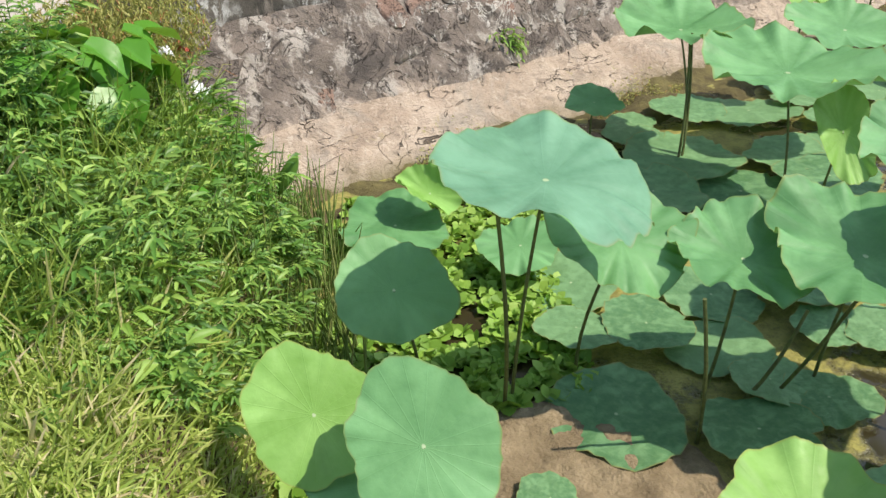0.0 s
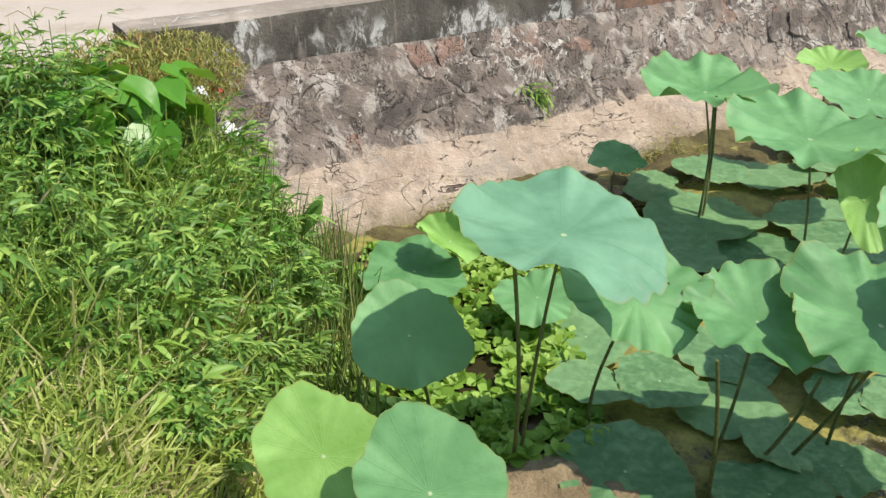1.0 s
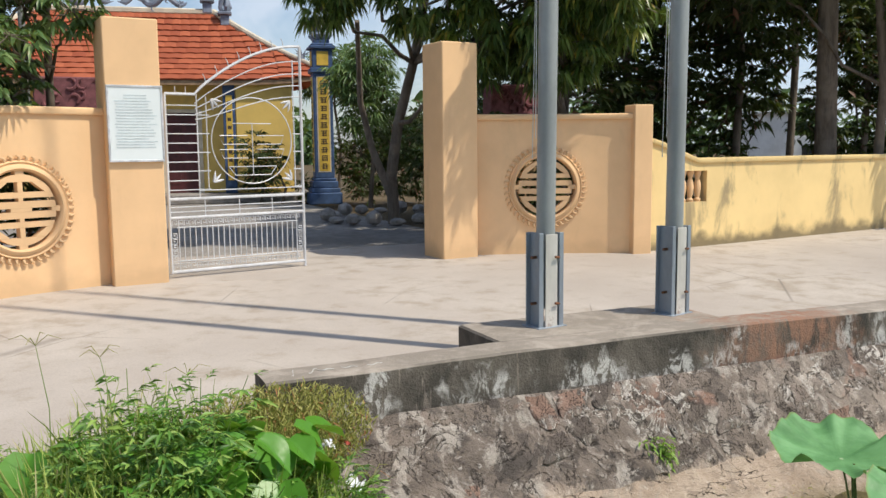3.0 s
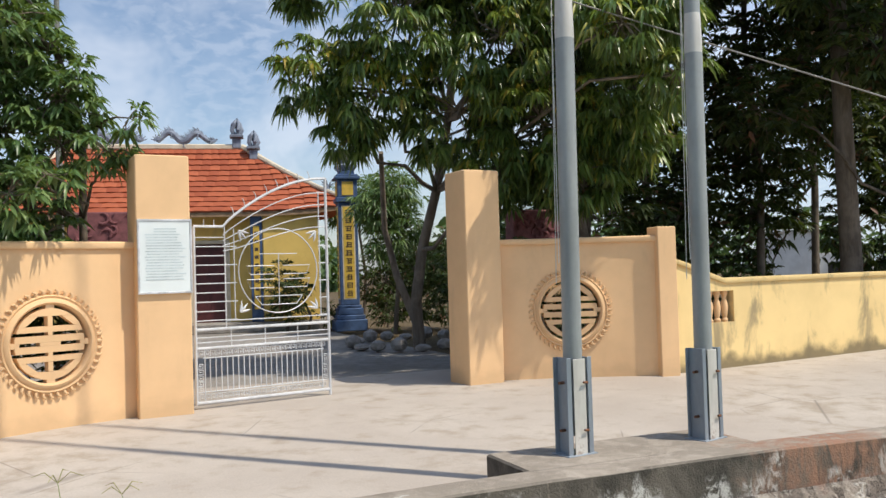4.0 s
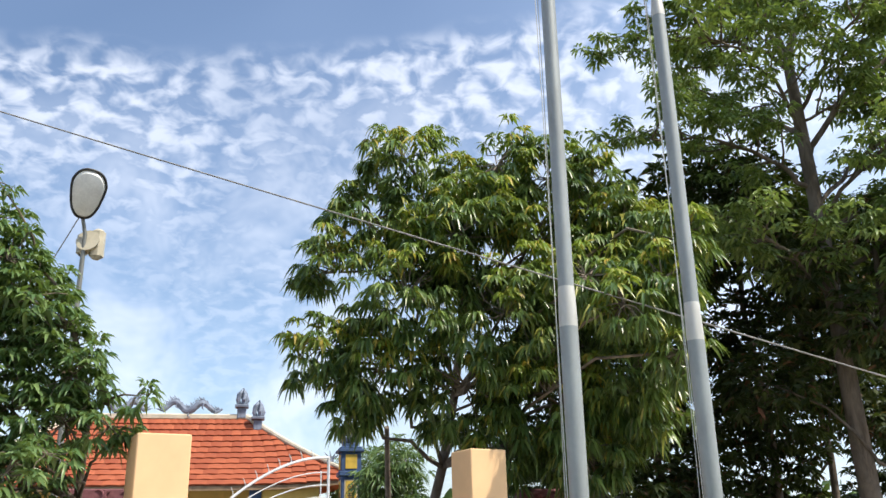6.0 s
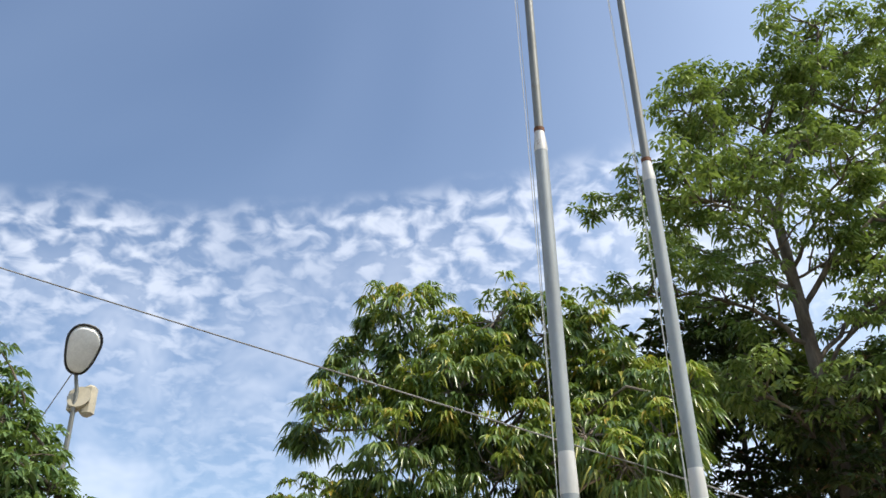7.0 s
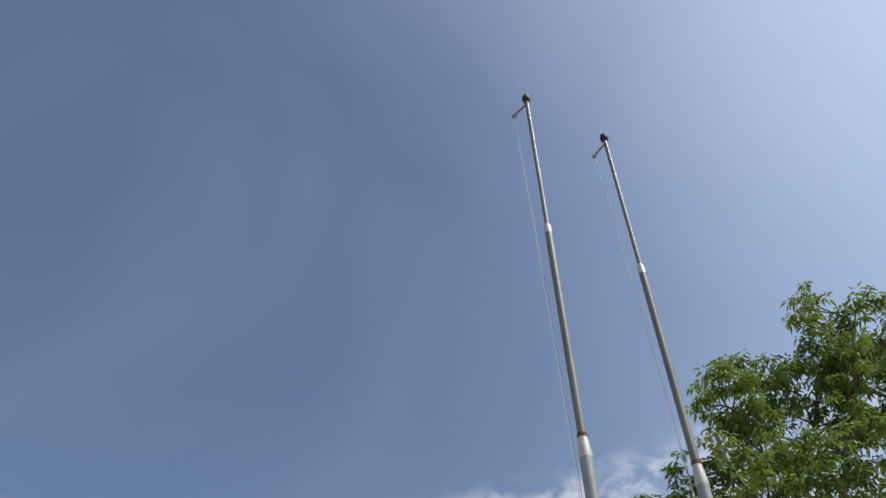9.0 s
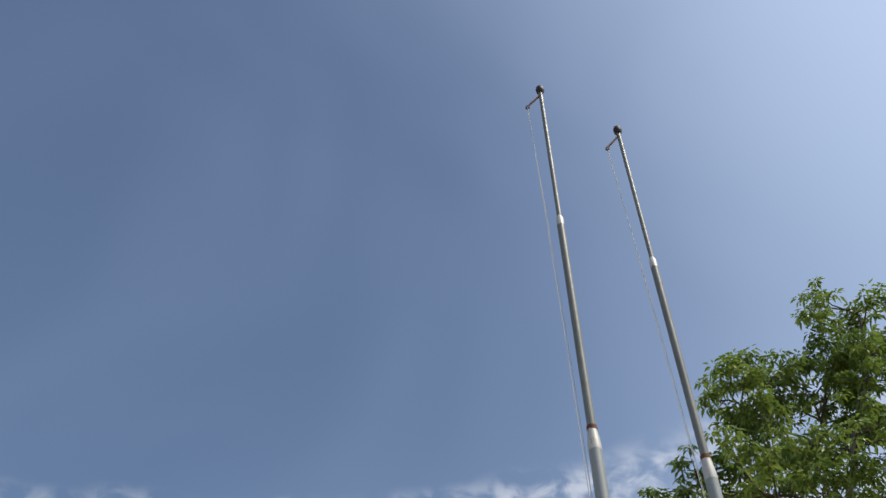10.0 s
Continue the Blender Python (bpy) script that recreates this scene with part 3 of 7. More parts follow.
# ---- ground, pond, road ----
KA = radians(22.64)                     # the retaining wall's line
KU, KN = np.array([math.cos(KA), math.sin(KA)]), np.array([math.sin(KA), -math.cos(KA)])
K0 = np.array([-0.89, 4.89])
KM = Matrix.Translation((K0[0], K0[1], 0)) @ Matrix.Rotation(KA, 4, "Z")   # local x along the wall, y towards the road
WATER = -1.02
ROAD_FALL = 0.12                        # the road drains towards the kerb
BANK = [(14, -1.2), (4.0, -0.6), (1.5, 0.15), (0.45, 0.75), (-0.05, 1.25), (-0.20, 1.8), (-0.14, 2.5), (-0.02, 3.1), (0.06, 3.7), (-0.05, 4.2), (-0.35, 4.75)]


def road_side(x, y):
    """Distance behind the retaining wall's line (positive on the road)."""
    return -((x - K0[0]) * KN[0] + (y - K0[1]) * KN[1])


def bank_side(x, y):
    """Signed distance to the bank's foot, positive on land."""
    best, sign = 1e9, 1
    for (ax, ay), (bx, by) in zip(BANK[:-1], BANK[1:]):
        dx, dy = bx - ax, by - ay
        t = max(0, min(1, ((x - ax) * dx + (y - ay) * dy) / (dx * dx + dy * dy)))
        d = math.hypot(x - ax - t * dx, y - ay - t * dy)
        if d < best:
            best, sign = d, (1 if dx * (y - ay) - dy * (x - ax) > 0 else -1)
    return best * sign


def ground_height(x, y):
    back = road_side(x, y)
    if back > -0.02:
        return -0.20
    d = bank_side(x, y)
    if x > 14:
        d = min(d, -1) if y > -1.2 else 1 + abs(y)
    bump = 0.05 * noise.noise((x * 1.3, y * 1.3, 3.1)) + 0.02 * noise.noise((x * 5, y * 5, 1.0))
    if d <= 0:
        return max(-1.5, -1.12 + d * 0.6) + bump
    rise = min(1.0, d / 0.45)
    top = -0.42 + 0.12 * min(1, d / 2.0)
    near_road = max(0.0, min(1.0, 1 + back / 1.6)) if d > 0.3 else 0.0
    z = -1.1 + (top + 1.1) * (1 - (1 - rise) ** 2)
    return z * (1 - near_road) + (-0.17) * near_road + bump * (1 - near_road * 0.5)


def spread(lo, hi, fine, far):
    inner = list(np.arange(lo, hi + 1e-6, fine))
    a, b, s = [], [], fine
    x = hi
    while x < far:
        s *= 1.35
        x += s
        b.append(x)
    s, x = fine, lo
    while x > -far:
        s *= 1.35
        x -= s
        a.append(x)
    return a[::-1] + inner + b


xs, ys = spread(-4.5, 6.0, 0.12, 1800), spread(-1.5, 7.5, 0.12, 1800)
g = Geo()
g.grid([[(x, y, ground_height(x, y)) for x in xs] for y in ys])
tagged(part("ground", g, M_EARTH, None, "brown earth ground rising from a pond bank", True, 0), category="ground", kind="structure")

g = Geo()
g.grid([[(x, y, WATER) for x in np.linspace(-0.8, 40, 40)] for y in np.linspace(-2.0, 24, 40)])
g.f = [f for f in g.f if road_side(*(sum(g.v[i][k] for i in f) / 4 for k in (0, 1))) < 0.2]
tagged(part("water", g, M_WATER, None, "still brown pond water with yellow-green algae", False), category="water", kind="structure")


# road: concrete bays with sawn joints, behind the kerb
def road_bays():
    root = tagged(new("road"), "pale dusty concrete road in front of the temple", "road", "", "structure")
    k = 0
    edges_x = [-60, -22, -13.0, -5.2, 9.5, 16, 26, 60]
    edges_y = [0.0, 4.7, 7.2]
    fall = Matrix(((1, 0, 0, 0), (0, 1, 0, 0), (0, ROAD_FALL / 4.7, 1, -ROAD_FALL), (0, 0, 0, 1)))
    for x0, x1 in zip(edges_x[:-1], edges_x[1:]):
        for y0, y1 in zip(edges_y[:-1], edges_y[1:]):
            q = Geo().box(x0 + 0.002, y0 + 0.002, -0.15, x1 - 0.002, y1 - 0.002, 0.0, 0.004, KM @ fall if y0 == 0 else KM)
            part("concrete_bay", q, M_ROAD, root, "", True, 20)
            k += 1
    return root


road_bays()

# ---- retaining wall: kerb, rubble facing, mortar toe ----
KERB_H = 0.10
kerb_geo = Geo()
rows = []
for x in np.arange(0.0, 34.01, 0.12):
    w = 0.004 * noise.noise((x * 2.0, 0.3, 0.0))
    low = -0.20 + 0.035 * noise.noise((x * 1.7, 5.0, 0.0)) + 0.015 * noise.noise((x * 6, 8.0, 0.0))
    wide = 0.30 + 0.02 * noise.noise((x, 3.3, 1.0))
    top_ = KERB_H + 0.0175 * max(0.0, min(1.0, (x - 0.3) / 1.3)) * max(0.0, min(1.0, (5.0 - x) / 1.3))
    rows.append([(x, wide, -0.25), (x, wide, top_ - 0.012), (x, wide - 0.012, top_ + w), (x, 0.012, top_ + w), (x, -0.004 + w, top_ - 0.014 + w),
                 (x, -0.012 + w, -0.05), (x, -0.018 + w, low), (x, 0.05, low - 0.02), (x, 0.2, low - 0.02), (x, 0.2, -0.25)])
kerb_geo.grid(rows)
kerb_geo.add(rows[0], [tuple(range(10))])
kerb_geo.add(rows[-1], [tuple(range(9, -1, -1))])
ob = part("kerb", kerb_geo, M_KERB, None, "dark mould-stained concrete kerb along the pond", True, 40)
ob.matrix_world = KM
tagged(ob, category="kerb", kind="structure")
q_ = np.random.default_rng(8)
M_CHALK = plain("worn_white_paint", (0.50, 0.49, 0.45), 0.8, 0, 0.2, 30)
for k in range(14):
    x = 0.25 + 0.11 * k + q_.normal(0, 0.03)
    a = q_.uniform(-1.2, 1.2)
    pts = [(x + 0.05 * s * math.cos(a), 0.15 + 0.07 * s * math.sin(a) + 0.02 * math.sin(3 * s), KERB_H + 0.0045) for s in np.linspace(-1, 1, 6)]
    g_ = Geo()
    g_.grid([[(p[0], p[1] - 0.008, p[2]) for p in pts], [(p[0], p[1] + 0.008, p[2]) for p in pts]])
    part("paint_mark", g_, M_CHALK, ob, "worn white paint stroke", False)


def slope_point(x, t):
    """The facing's surface: t from 0 under the kerb to 1 at the mortar toe."""
    d = 0.038 + 0.402 * t
    return x, -d, -0.17 - 0.55 * t


wall_rows = []
ROWS_F = 22
for x in list(np.arange(-1.6, 12.0, 0.028)) + list(np.arange(12.0, 34.01, 0.12)):
    r = []
    for t in np.linspace(0, 1, ROWS_F):
        px_, py_, pz_ = slope_point(x, t)
        near, _ = noise.voronoi((x * 4.2 + 0.35 * noise.noise((x * 7, t * 5, 3)), t * 2.6 + 0.3 * noise.noise((x * 6, t * 4, 8)), 0.5))
        joint = max(0.0, 1 - (near[1] - near[0]) / 0.10)
        k = 0.022 * noise.noise((x * 2.2, t * 2.5, 0)) + 0.016 * noise.noise((x * 8, t * 5.5, 4)) + 0.011 * noise.noise((x * 24, t * 15, 2)) - 0.016 * joint
        r.append((px_, py_ - k * 0.8, pz_ + k * 0.6))
    low = 0.03 * noise.noise((x * 1.1, 3.0, 5.0)) + 0.025 * noise.noise((x * 5, 1.0, 5.0))
    r[-1] = (r[-1][0], r[-1][1] - low * 0.8, r[-1][2] - low)
    r[-2] = (r[-2][0], r[-2][1] - low * 0.4, r[-2][2] - low * 0.5)
    for t in np.linspace(0.12, 1, 13):
        d = 0.44 + 0.50 * t
        k = 0.022 * noise.noise((x * 1.8, t * 3, 9)) + 0.014 * noise.noise((x * 8, t * 6, 2)) + 0.010 * noise.noise((x * 21, t * 14, 2))
        r.append((x, -d - 0.06 * noise.noise((x * 0.9, 0, 7)) * t, -0.73 - 0.36 * t + k))
    wall_rows.append(r)
g = Geo()
g.grid([r[:ROWS_F] for r in wall_rows])
facing = part("retaining_wall", g, M_FACE, None, "sloped rubble retaining wall, grey and mould-stained", True, 60)
facing.matrix_world = KM
tagged(facing, category="retaining wall", kind="structure")
g = Geo()
g.grid([r[ROWS_F - 1:] for r in wall_rows])
toe = part("wall_toe", g, M_MORTAR, None, "pale cracked mud-washed mortar toe of the retaining wall", True, 60)
toe.matrix_world = KM
tagged(toe, category="wall toe", kind="structure")


# ---- lotus ----
def lotus_blade(name, mat, r, rng, cup=0.12, wave=0.05, droop=0.0, droop_at=0.0, fold=0.0, rings=12, segs=96, bites=0, ragged=1.0):
    ph = rng.uniform(0, 6.28, 6)
    k1, k2 = int(rng.integers(5, 8)), int(rng.integers(10, 15))
    cuts = [(rng.uniform(0, 6.28), rng.uniform(0.1, 0.28), rng.uniform(0.08, 0.25)) for _ in range(bites)]
    v, uv, f = [(0, 0, 0)], [(0, 0)], []
    for i in range(1, rings + 1):
        q = i / rings
        for s in range(segs):
            a = 2 * math.pi * s / segs
            edge = 1 + ragged * (0.07 * math.sin(2 * a + ph[0]) + 0.055 * math.sin(3 * a + ph[1]) + 0.03 * math.sin(5 * a + ph[4]) + 0.026 * math.sin(k1 * a + ph[2]) + 0.012 * math.sin(k2 * a + ph[5])) + 0.011 * math.sin(21 * a + ph[1])
            for at_, wd, dp in cuts:
                d = abs((a - at_ + math.pi) % (2 * math.pi) - math.pi)
                edge -= dp * max(0, 1 - d / wd) * (0.6 + 0.4 * math.sin(a * 31))
            crisp = noise.noise((math.cos(a) * 7 + ph[2], math.sin(a) * 7, ph[3])) + 0.7 * noise.noise((math.cos(a) * 17, math.sin(a) * 17 + ph[1], ph[5]))
            edge += 0.022 * crisp * ragged
            rr = r * q * edge
            x, y = rr * math.cos(a), rr * math.sin(a)
            z = r * (cup * (q ** 1.6) + wave * (q ** 3) * (math.sin(k1 * a + ph[3]) + 0.6 * math.sin(k2 * a + ph[4]) + 0.3 * math.sin(21 * a)) + r * 0.014 * (q ** 4) * math.sin(21 * a + 1.0) + 0.04 * q * q * math.sin(2 * a + ph[0]))
            z += r * wave * 0.55 * (q ** 5) * crisp
            away = max(0.0, math.cos(a - droop_at))
            z -= r * droop * (q ** 2.2) * away ** 1.5 * (1 + 0.10 * math.sin(17 * a + ph[3]))
            x -= math.cos(droop_at) * r * droop * 0.16 * q ** 3 * away ** 2
            y -= math.sin(droop_at) * r * droop * 0.16 * q ** 3 * away ** 2
            if fold:
                c, s_ = math.cos(ph[0]), math.sin(ph[0])
                w = -x * s_ + y * c
                l = x * c + y * s_
                ang = fold * min(1, abs(w) / r * 1.4)
                z += abs(w) * math.sin(ang)
                w *= math.cos(ang)
                x, y = l * c - w * s_, l * s_ + w * c
            v.append((x, y, z))
            uv.append((s / segs, q))
    for s in range(segs):
        f.append((0, 1 + s, 1 + (s + 1) % segs))
    for i in range(rings - 1):
        for s in range(segs):
            a, b = 1 + i * segs + s, 1 + i * segs + (s + 1) % segs
            f.append((a, a + segs, b + segs, b))
    me = bpy.data.meshes.new(name)
    me.from_pydata(v, [], f)
    me.materials.append(mat)
    layer = me.uv_layers.new(name="polar")
    for p in me.polygons:
        us = [uv[i][0] for i in p.vertices]
        for li, vi in zip(p.loop_indices, p.vertices):
            a = uv[vi][0]
            if max(us) - min(us) > 0.5 and a < 0.5:
                a += 1
            layer.data[li].uv = (a, uv[vi][1])
    me.polygons.foreach_set("use_smooth", [True] * len(me.polygons))
    me.update()
    return me


def tilt_to(deg, azimuth):
    """A turn that lowers the side at azimuth (degrees from +x) by deg."""
    a = radians(azimuth)
    return Matrix.Rotation(radians(deg), 4, Vector((-math.sin(a), math.cos(a), 0)))


def lotus_plant(center, r, tilt, azimuth, foot, mat, seed, label, bend=0.05, narrow=1.0, **shape):
    rng = np.random.default_rng(seed)
    root = thing("lotus_leaf", Matrix.Translation((foot[0], foot[1], WATER)), label, "lotus", "raised lotus leaves")
    c = Vector(center) - Vector((foot[0], foot[1], WATER))
    blade = part("blade", lotus_blade("blade", mat, r, rng, **shape), mat, root)
    blade.matrix_local = Matrix.Translation(c) @ tilt_to(tilt, azimuth) @ Matrix.Diagonal((narrow, 1, 1, 1))
    side = Vector((rng.normal(0, bend), rng.normal(0, bend), 0))
    pts = [Vector((0, 0, -0.25)).lerp(c, t) + side * math.sin(math.pi * t) for t in np.linspace(0, 1, 9)]
    pts[-1] = c - Vector((0, 0, 0.003))
    part("stalk", Geo().tube(pts, list(np.linspace(0.0085, 0.0055, 9)), 7), M_STALK, root, "thin prickly brown-green stalk")
    return root


BLUE_GREEN, FRESH = "large blue-green lotus leaf raised on a thin stalk", "young yellow-green lotus leaf raised over the pond"
lotus_plant((0.79, 2.34, 0.01), 0.36, 5, -15, (0.74, 2.56), M_LOTUS_BLUE, 11, "large blue-green lotus leaf with one drooping side", cup=0.17, wave=0.045, droop=0.42, droop_at=radians(-25), ragged=0.55)
lotus_plant((1.12, 2.48, -0.33), 0.25, 14, -75, (1.08, 2.70), M_LOTUS, 12, "ruffled green lotus leaf under a larger one", cup=0.12, wave=0.075, droop=0.25, droop_at=radians(-70))
lotus_plant((1.505, 2.33, -0.38), 0.257, 6, -75, (1.44, 2.42), M_LOTUS, 13, BLUE_GREEN, cup=0.24, wave=0.08, droop=0.15, droop_at=radians(-80))
lotus_plant((1.85, 2.17, -0.33), 0.345, 5, -80, (1.90, 2.36), M_LOTUS, 14, BLUE_GREEN, cup=0.16, wave=0.08, droop=0.15, droop_at=radians(-60))
lotus_plant((2.32, 4.56, -0.29), 0.385, 3, -95, (2.20, 4.24), M_LOTUS, 15, "broad wavy lotus leaf raised on a stalk", cup=0.22, wave=0.07)
lotus_plant((2.50, 3.74, -0.29), 0.43, 3, -95, (2.44, 3.52), M_LOTUS, 16, "broad wavy lotus leaf raised on a stalk", cup=0.18, wave=0.06)
lotus_plant((2.62, 3.40, -0.48), 0.235, 66, -112, (2.76, 3.70), M_LOTUS_YOUNG, 17, "narrow half-open yellow-green lotus leaf", narrow=0.58, cup=0.32, wave=0.07)
lotus_plant((3.37, 4.99, -0.30), 0.20, 10, -120, (3.32, 4.80), M_LOTUS_YOUNG, 18, FRESH, cup=0.25, wave=0.06)
lotus_plant((3.95, 5.10, -0.28), 0.28, 12, -60, (3.85, 4.95), M_LOTUS, 19, BLUE_GREEN, cup=0.18, wave=0.06)
lotus_plant((3.15, 4.25, -0.28), 0.33, 10, -80, (3.1, 4.05), M_LOTUS, 20, BLUE_GREEN, cup=0.14, wave=0.05)
lotus_plant((1.87, 4.68, -0.72), 0.18, 8, -90, (1.98, 4.75), M_LOTUS, 21, "small lotus leaf just above the algae", cup=0.06, wave=0.04)
lotus_plant((0.69, 3.80, -0.74), 0.17, 25, -90, (0.70, 3.90), M_LOTUS_YOUNG, 22, "small folded yellow-green lotus leaf", cup=0.05, wave=0.06, fold=0.7)
lotus_plant((0.50, 3.74, -0.86), 0.27, 6, -90, (0.55, 3.8), M_LOTUS, 23, "low blue-green lotus leaf close to the water", cup=0.03, wave=0.06)
lotus_plant((0.335, 2.64, -0.51), 0.21, 44, -80, (0.42, 2.85), M_LOTUS, 24, "upright-tilted blue-green lotus leaf near the bank", cup=0.06, wave=0.02, droop=0.12, droop_at=radians(-70))
lotus_plant((1.03, 3.38, -0.85), 0.19, 14, -110, (1.08, 3.45), M_LOTUS, 25, "low lotus leaf close to the water", cup=0.05, wave=0.06)
lotus_plant((0.00, 1.97, -0.45), 0.20, 46, -85, (0.06, 2.15), M_LOTUS_YOUNG, 26, "smooth bright green lotus leaf beside the bank", cup=0.04, wave=0.015)
lotus_plant((0.27, 1.72, -0.40), 0.215, 44, -92, (0.30, 1.95), M_LOTUS, 27, "smooth blue-green lotus leaf beside the bank", cup=0.05, wave=0.02)
lotus_plant((0.14, 1.83, -0.62), 0.20, 25, -80, (0.16, 1.95), M_LOTUS, 28, "dark lotus leaf below two larger ones", cup=0.05, wave=0.03)
lotus_plant((1.17, 1.33, -0.55), 0.26, 8, -80, (1.25, 1.5), M_LOTUS_YOUNG, 29, FRESH, cup=0.14, wave=0.05)
lotus_plant((0.62, 1.55, -0.93), 0.13, 10, -80, (0.64, 1.6), M_LOTUS, 30, "small low lotus leaf over mud", cup=0.06, wave=0.03)
lotus_plant((2.20, 2.05, -0.16), 0.30, 14, -60, (2.0, 1.95), M_LOTUS, 31, BLUE_GREEN, cup=0.16, wave=0.08)
lotus_plant((2.45, 2.65, -0.22), 0.30, 12, -100, (2.5, 2.7), M_LOTUS, 32, BLUE_GREEN, cup=0.16, wave=0.08)
lotus_plant((3.4, 3.3, -0.3), 0.30, 12, -70, (3.35, 3.45), M_LOTUS, 33, BLUE_GREEN, cup=0.16, wave=0.08)
lotus_plant((4.6, 5.7, -0.35), 0.32, 12, -70, (4.5, 5.6), M_LOTUS, 34, BLUE_GREEN, cup=0.16, wave=0.08)
lotus_plant((4.3, 4.2, -0.3), 0.33, 12, -90, (4.3, 4.1), M_LOTUS, 35, BLUE_GREEN, cup=0.16, wave=0.08)
lotus_plant((5.6, 5.3, -0.3), 0.33, 12, -90, (5.5, 5.2), M_LOTUS, 36, BLUE_GREEN, cup=0.16, wave=0.08)

lotus_plant((1.85, 1.30, -0.12), 0.31, 9, -60, (1.9, 1.45), M_LOTUS, 37, BLUE_GREEN, cup=0.16, wave=0.07)
lotus_plant((2.05, 1.62, -0.30), 0.29, 8, -90, (2.1, 1.75), M_LOTUS, 38, BLUE_GREEN, cup=0.14, wave=0.07)
lotus_plant((1.52, 0.98, -0.22), 0.27, 10, -40, (1.6, 1.1), M_LOTUS, 39, BLUE_GREEN, cup=0.14, wave=0.07)

# rolled new leaf on its stalk beside the rushes
bud = thing("lotus_shoot", Matrix.Translation((-0.06, 3.75, WATER)), "rolled dark green lotus shoot on a stalk", "lotus")
part("stalk", Geo().tube([(-0.01, 0, -0.2), (0, 0, 0.1), (0.015, 0.01, 0.30), (0.03, 0.0, 0.42)], [0.008, 0.007, 0.006, 0.005], 7), M_STALK, bud)
g = Geo()
for i, z in enumerate(np.linspace(0, 1, 9)):
    w = math.sin(math.pi * (0.08 + 0.88 * z)) * 0.042
    g.v += [(0.03 + 0.10 * z + w * math.cos(a) * 1.0, w * 0.38 * math.sin(a), 0.40 + 0.20 * z) for a in np.linspace(0, 2 * math.pi, 10, endpoint=False)]
g.f = [(i * 10 + k, i * 10 + (k + 1) % 10, i * 10 + 10 + (k + 1) % 10, i * 10 + 10 + k) for i in range(8) for k in range(10)]
part("blade", g, M_WEED, bud, "tightly rolled leaf")

# bare and broken stalks
for foot, tip, bend in (((1.34, 2.19), (1.22, 2.06, -0.32), 0.02), ((1.70, 2.41), (1.80, 2.10, -0.45), 0.01), ((1.45, 2.35), (1.78, 2.3, -0.62), 0.03),
                        ((2.20, 4.24), (2.30, 4.40, -0.30), 0.02), ((2.24, 4.26), (2.34, 4.46, -0.28), 0.02), ((0.72, 2.57), (0.60, 2.22, 0.02), 0.02)):
    root = thing("broken_stalk", Matrix.Translation((*foot, WATER)), "bare dry lotus stalk standing in the pond", "lotus stalk", "bare lotus stalks")
    c = Vector(tip) - Vector((*foot, WATER))
    pts = [Vector((0, 0, -0.2)).lerp(c, t) + Vector((bend, -bend, 0)) * math.sin(math.pi * t) for t in np.linspace(0, 1, 7)]
    part("stalk", Geo().tube(pts, list(np.linspace(0.009, 0.0065, 7)), 7), M_STALK, root)

# floating pads: packed over the open water, some torn and dry at the rim
rng = np.random.default_rng(5)
pads, tries = [(1.09, 2.33, 0.265), (0.72, 1.98, 0.11), (1.54, 2.11, 0.21), (1.11, 2.83, 0.17), (1.40, 2.78, 0.20), (1.65, 2.62, 0.20), (1.89, 2.22, 0.17), (2.11, 2.59, 0.14), (2.30, 2.50, 0.15), (2.27, 4.30, 0.33), (2.42, 3.86, 0.34), (2.90, 4.20, 0.26)], 0
while len(pads) < 240 and tries < 16000:
    tries += 1
    x, y = rng.uniform(0.75, 9.0), rng.uniform(0.9, 9.0)
    r = rng.uniform(0.15, 0.30)
    if road_side(x, y) > -1.0 - r or bank_side(x, y) > -0.35 - r:
        continue
    if x - 0.22 * (y - 2.0) < 0.95 or (x < 1.3 and y < 2.2):
        continue
    if any(math.hypot(x - a, y - b) < (r + c) * 0.62 for a, b, c in pads):
        continue
    pads.append((x, y, r))
kinds = [lotus_blade("pad", M_PAD, 1.0, rng, cup=0.01, wave=0.025, rings=7, segs=48, bites=int(k)) for k in (0, 1, 2, 0, 3, 1)]
for i, (x, y, r) in enumerate(pads):
    ob = new("lotus_pad", kinds[i % len(kinds)])
    ob.matrix_world = (Matrix.Translation((x, y, WATER + 0.026 + 0.012 * (i % 5) + rng.uniform(0, 0.02))) @ Matrix.Rotation(rng.uniform(0, 6.28), 4, "Z")
                       @ tilt_to(rng.uniform(0, 7), rng.uniform(0, 360)) @ Matrix.Diagonal((r, r, r, 1)))
    tagged(ob, "round lotus pad floating on the pond", "lotus", "floating lotus pads")

# small raised leaves scattered between the pads
count = 0
while count < 26:
    x, y = rng.uniform(2.6, 8.0), rng.uniform(2.0, 7.5)
    if road_side(x, y) > -1.4 or x < 3.3 + 0.2 * (y - 2):
        continue
    h = rng.uniform(-0.85, -0.45)
    lotus_plant((x, y, h), rng.uniform(0.13, 0.24), rng.uniform(4, 35), rng.uniform(0, 360), (x + rng.normal(0, 0.08), y + rng.normal(0, 0.08)),
                M_LOTUS if rng.random() < 0.7 else M_LOTUS_YOUNG, 100 + count, "mid-sized lotus leaf standing low over the pond", cup=rng.uniform(0.03, 0.18), wave=0.05)
    count += 1

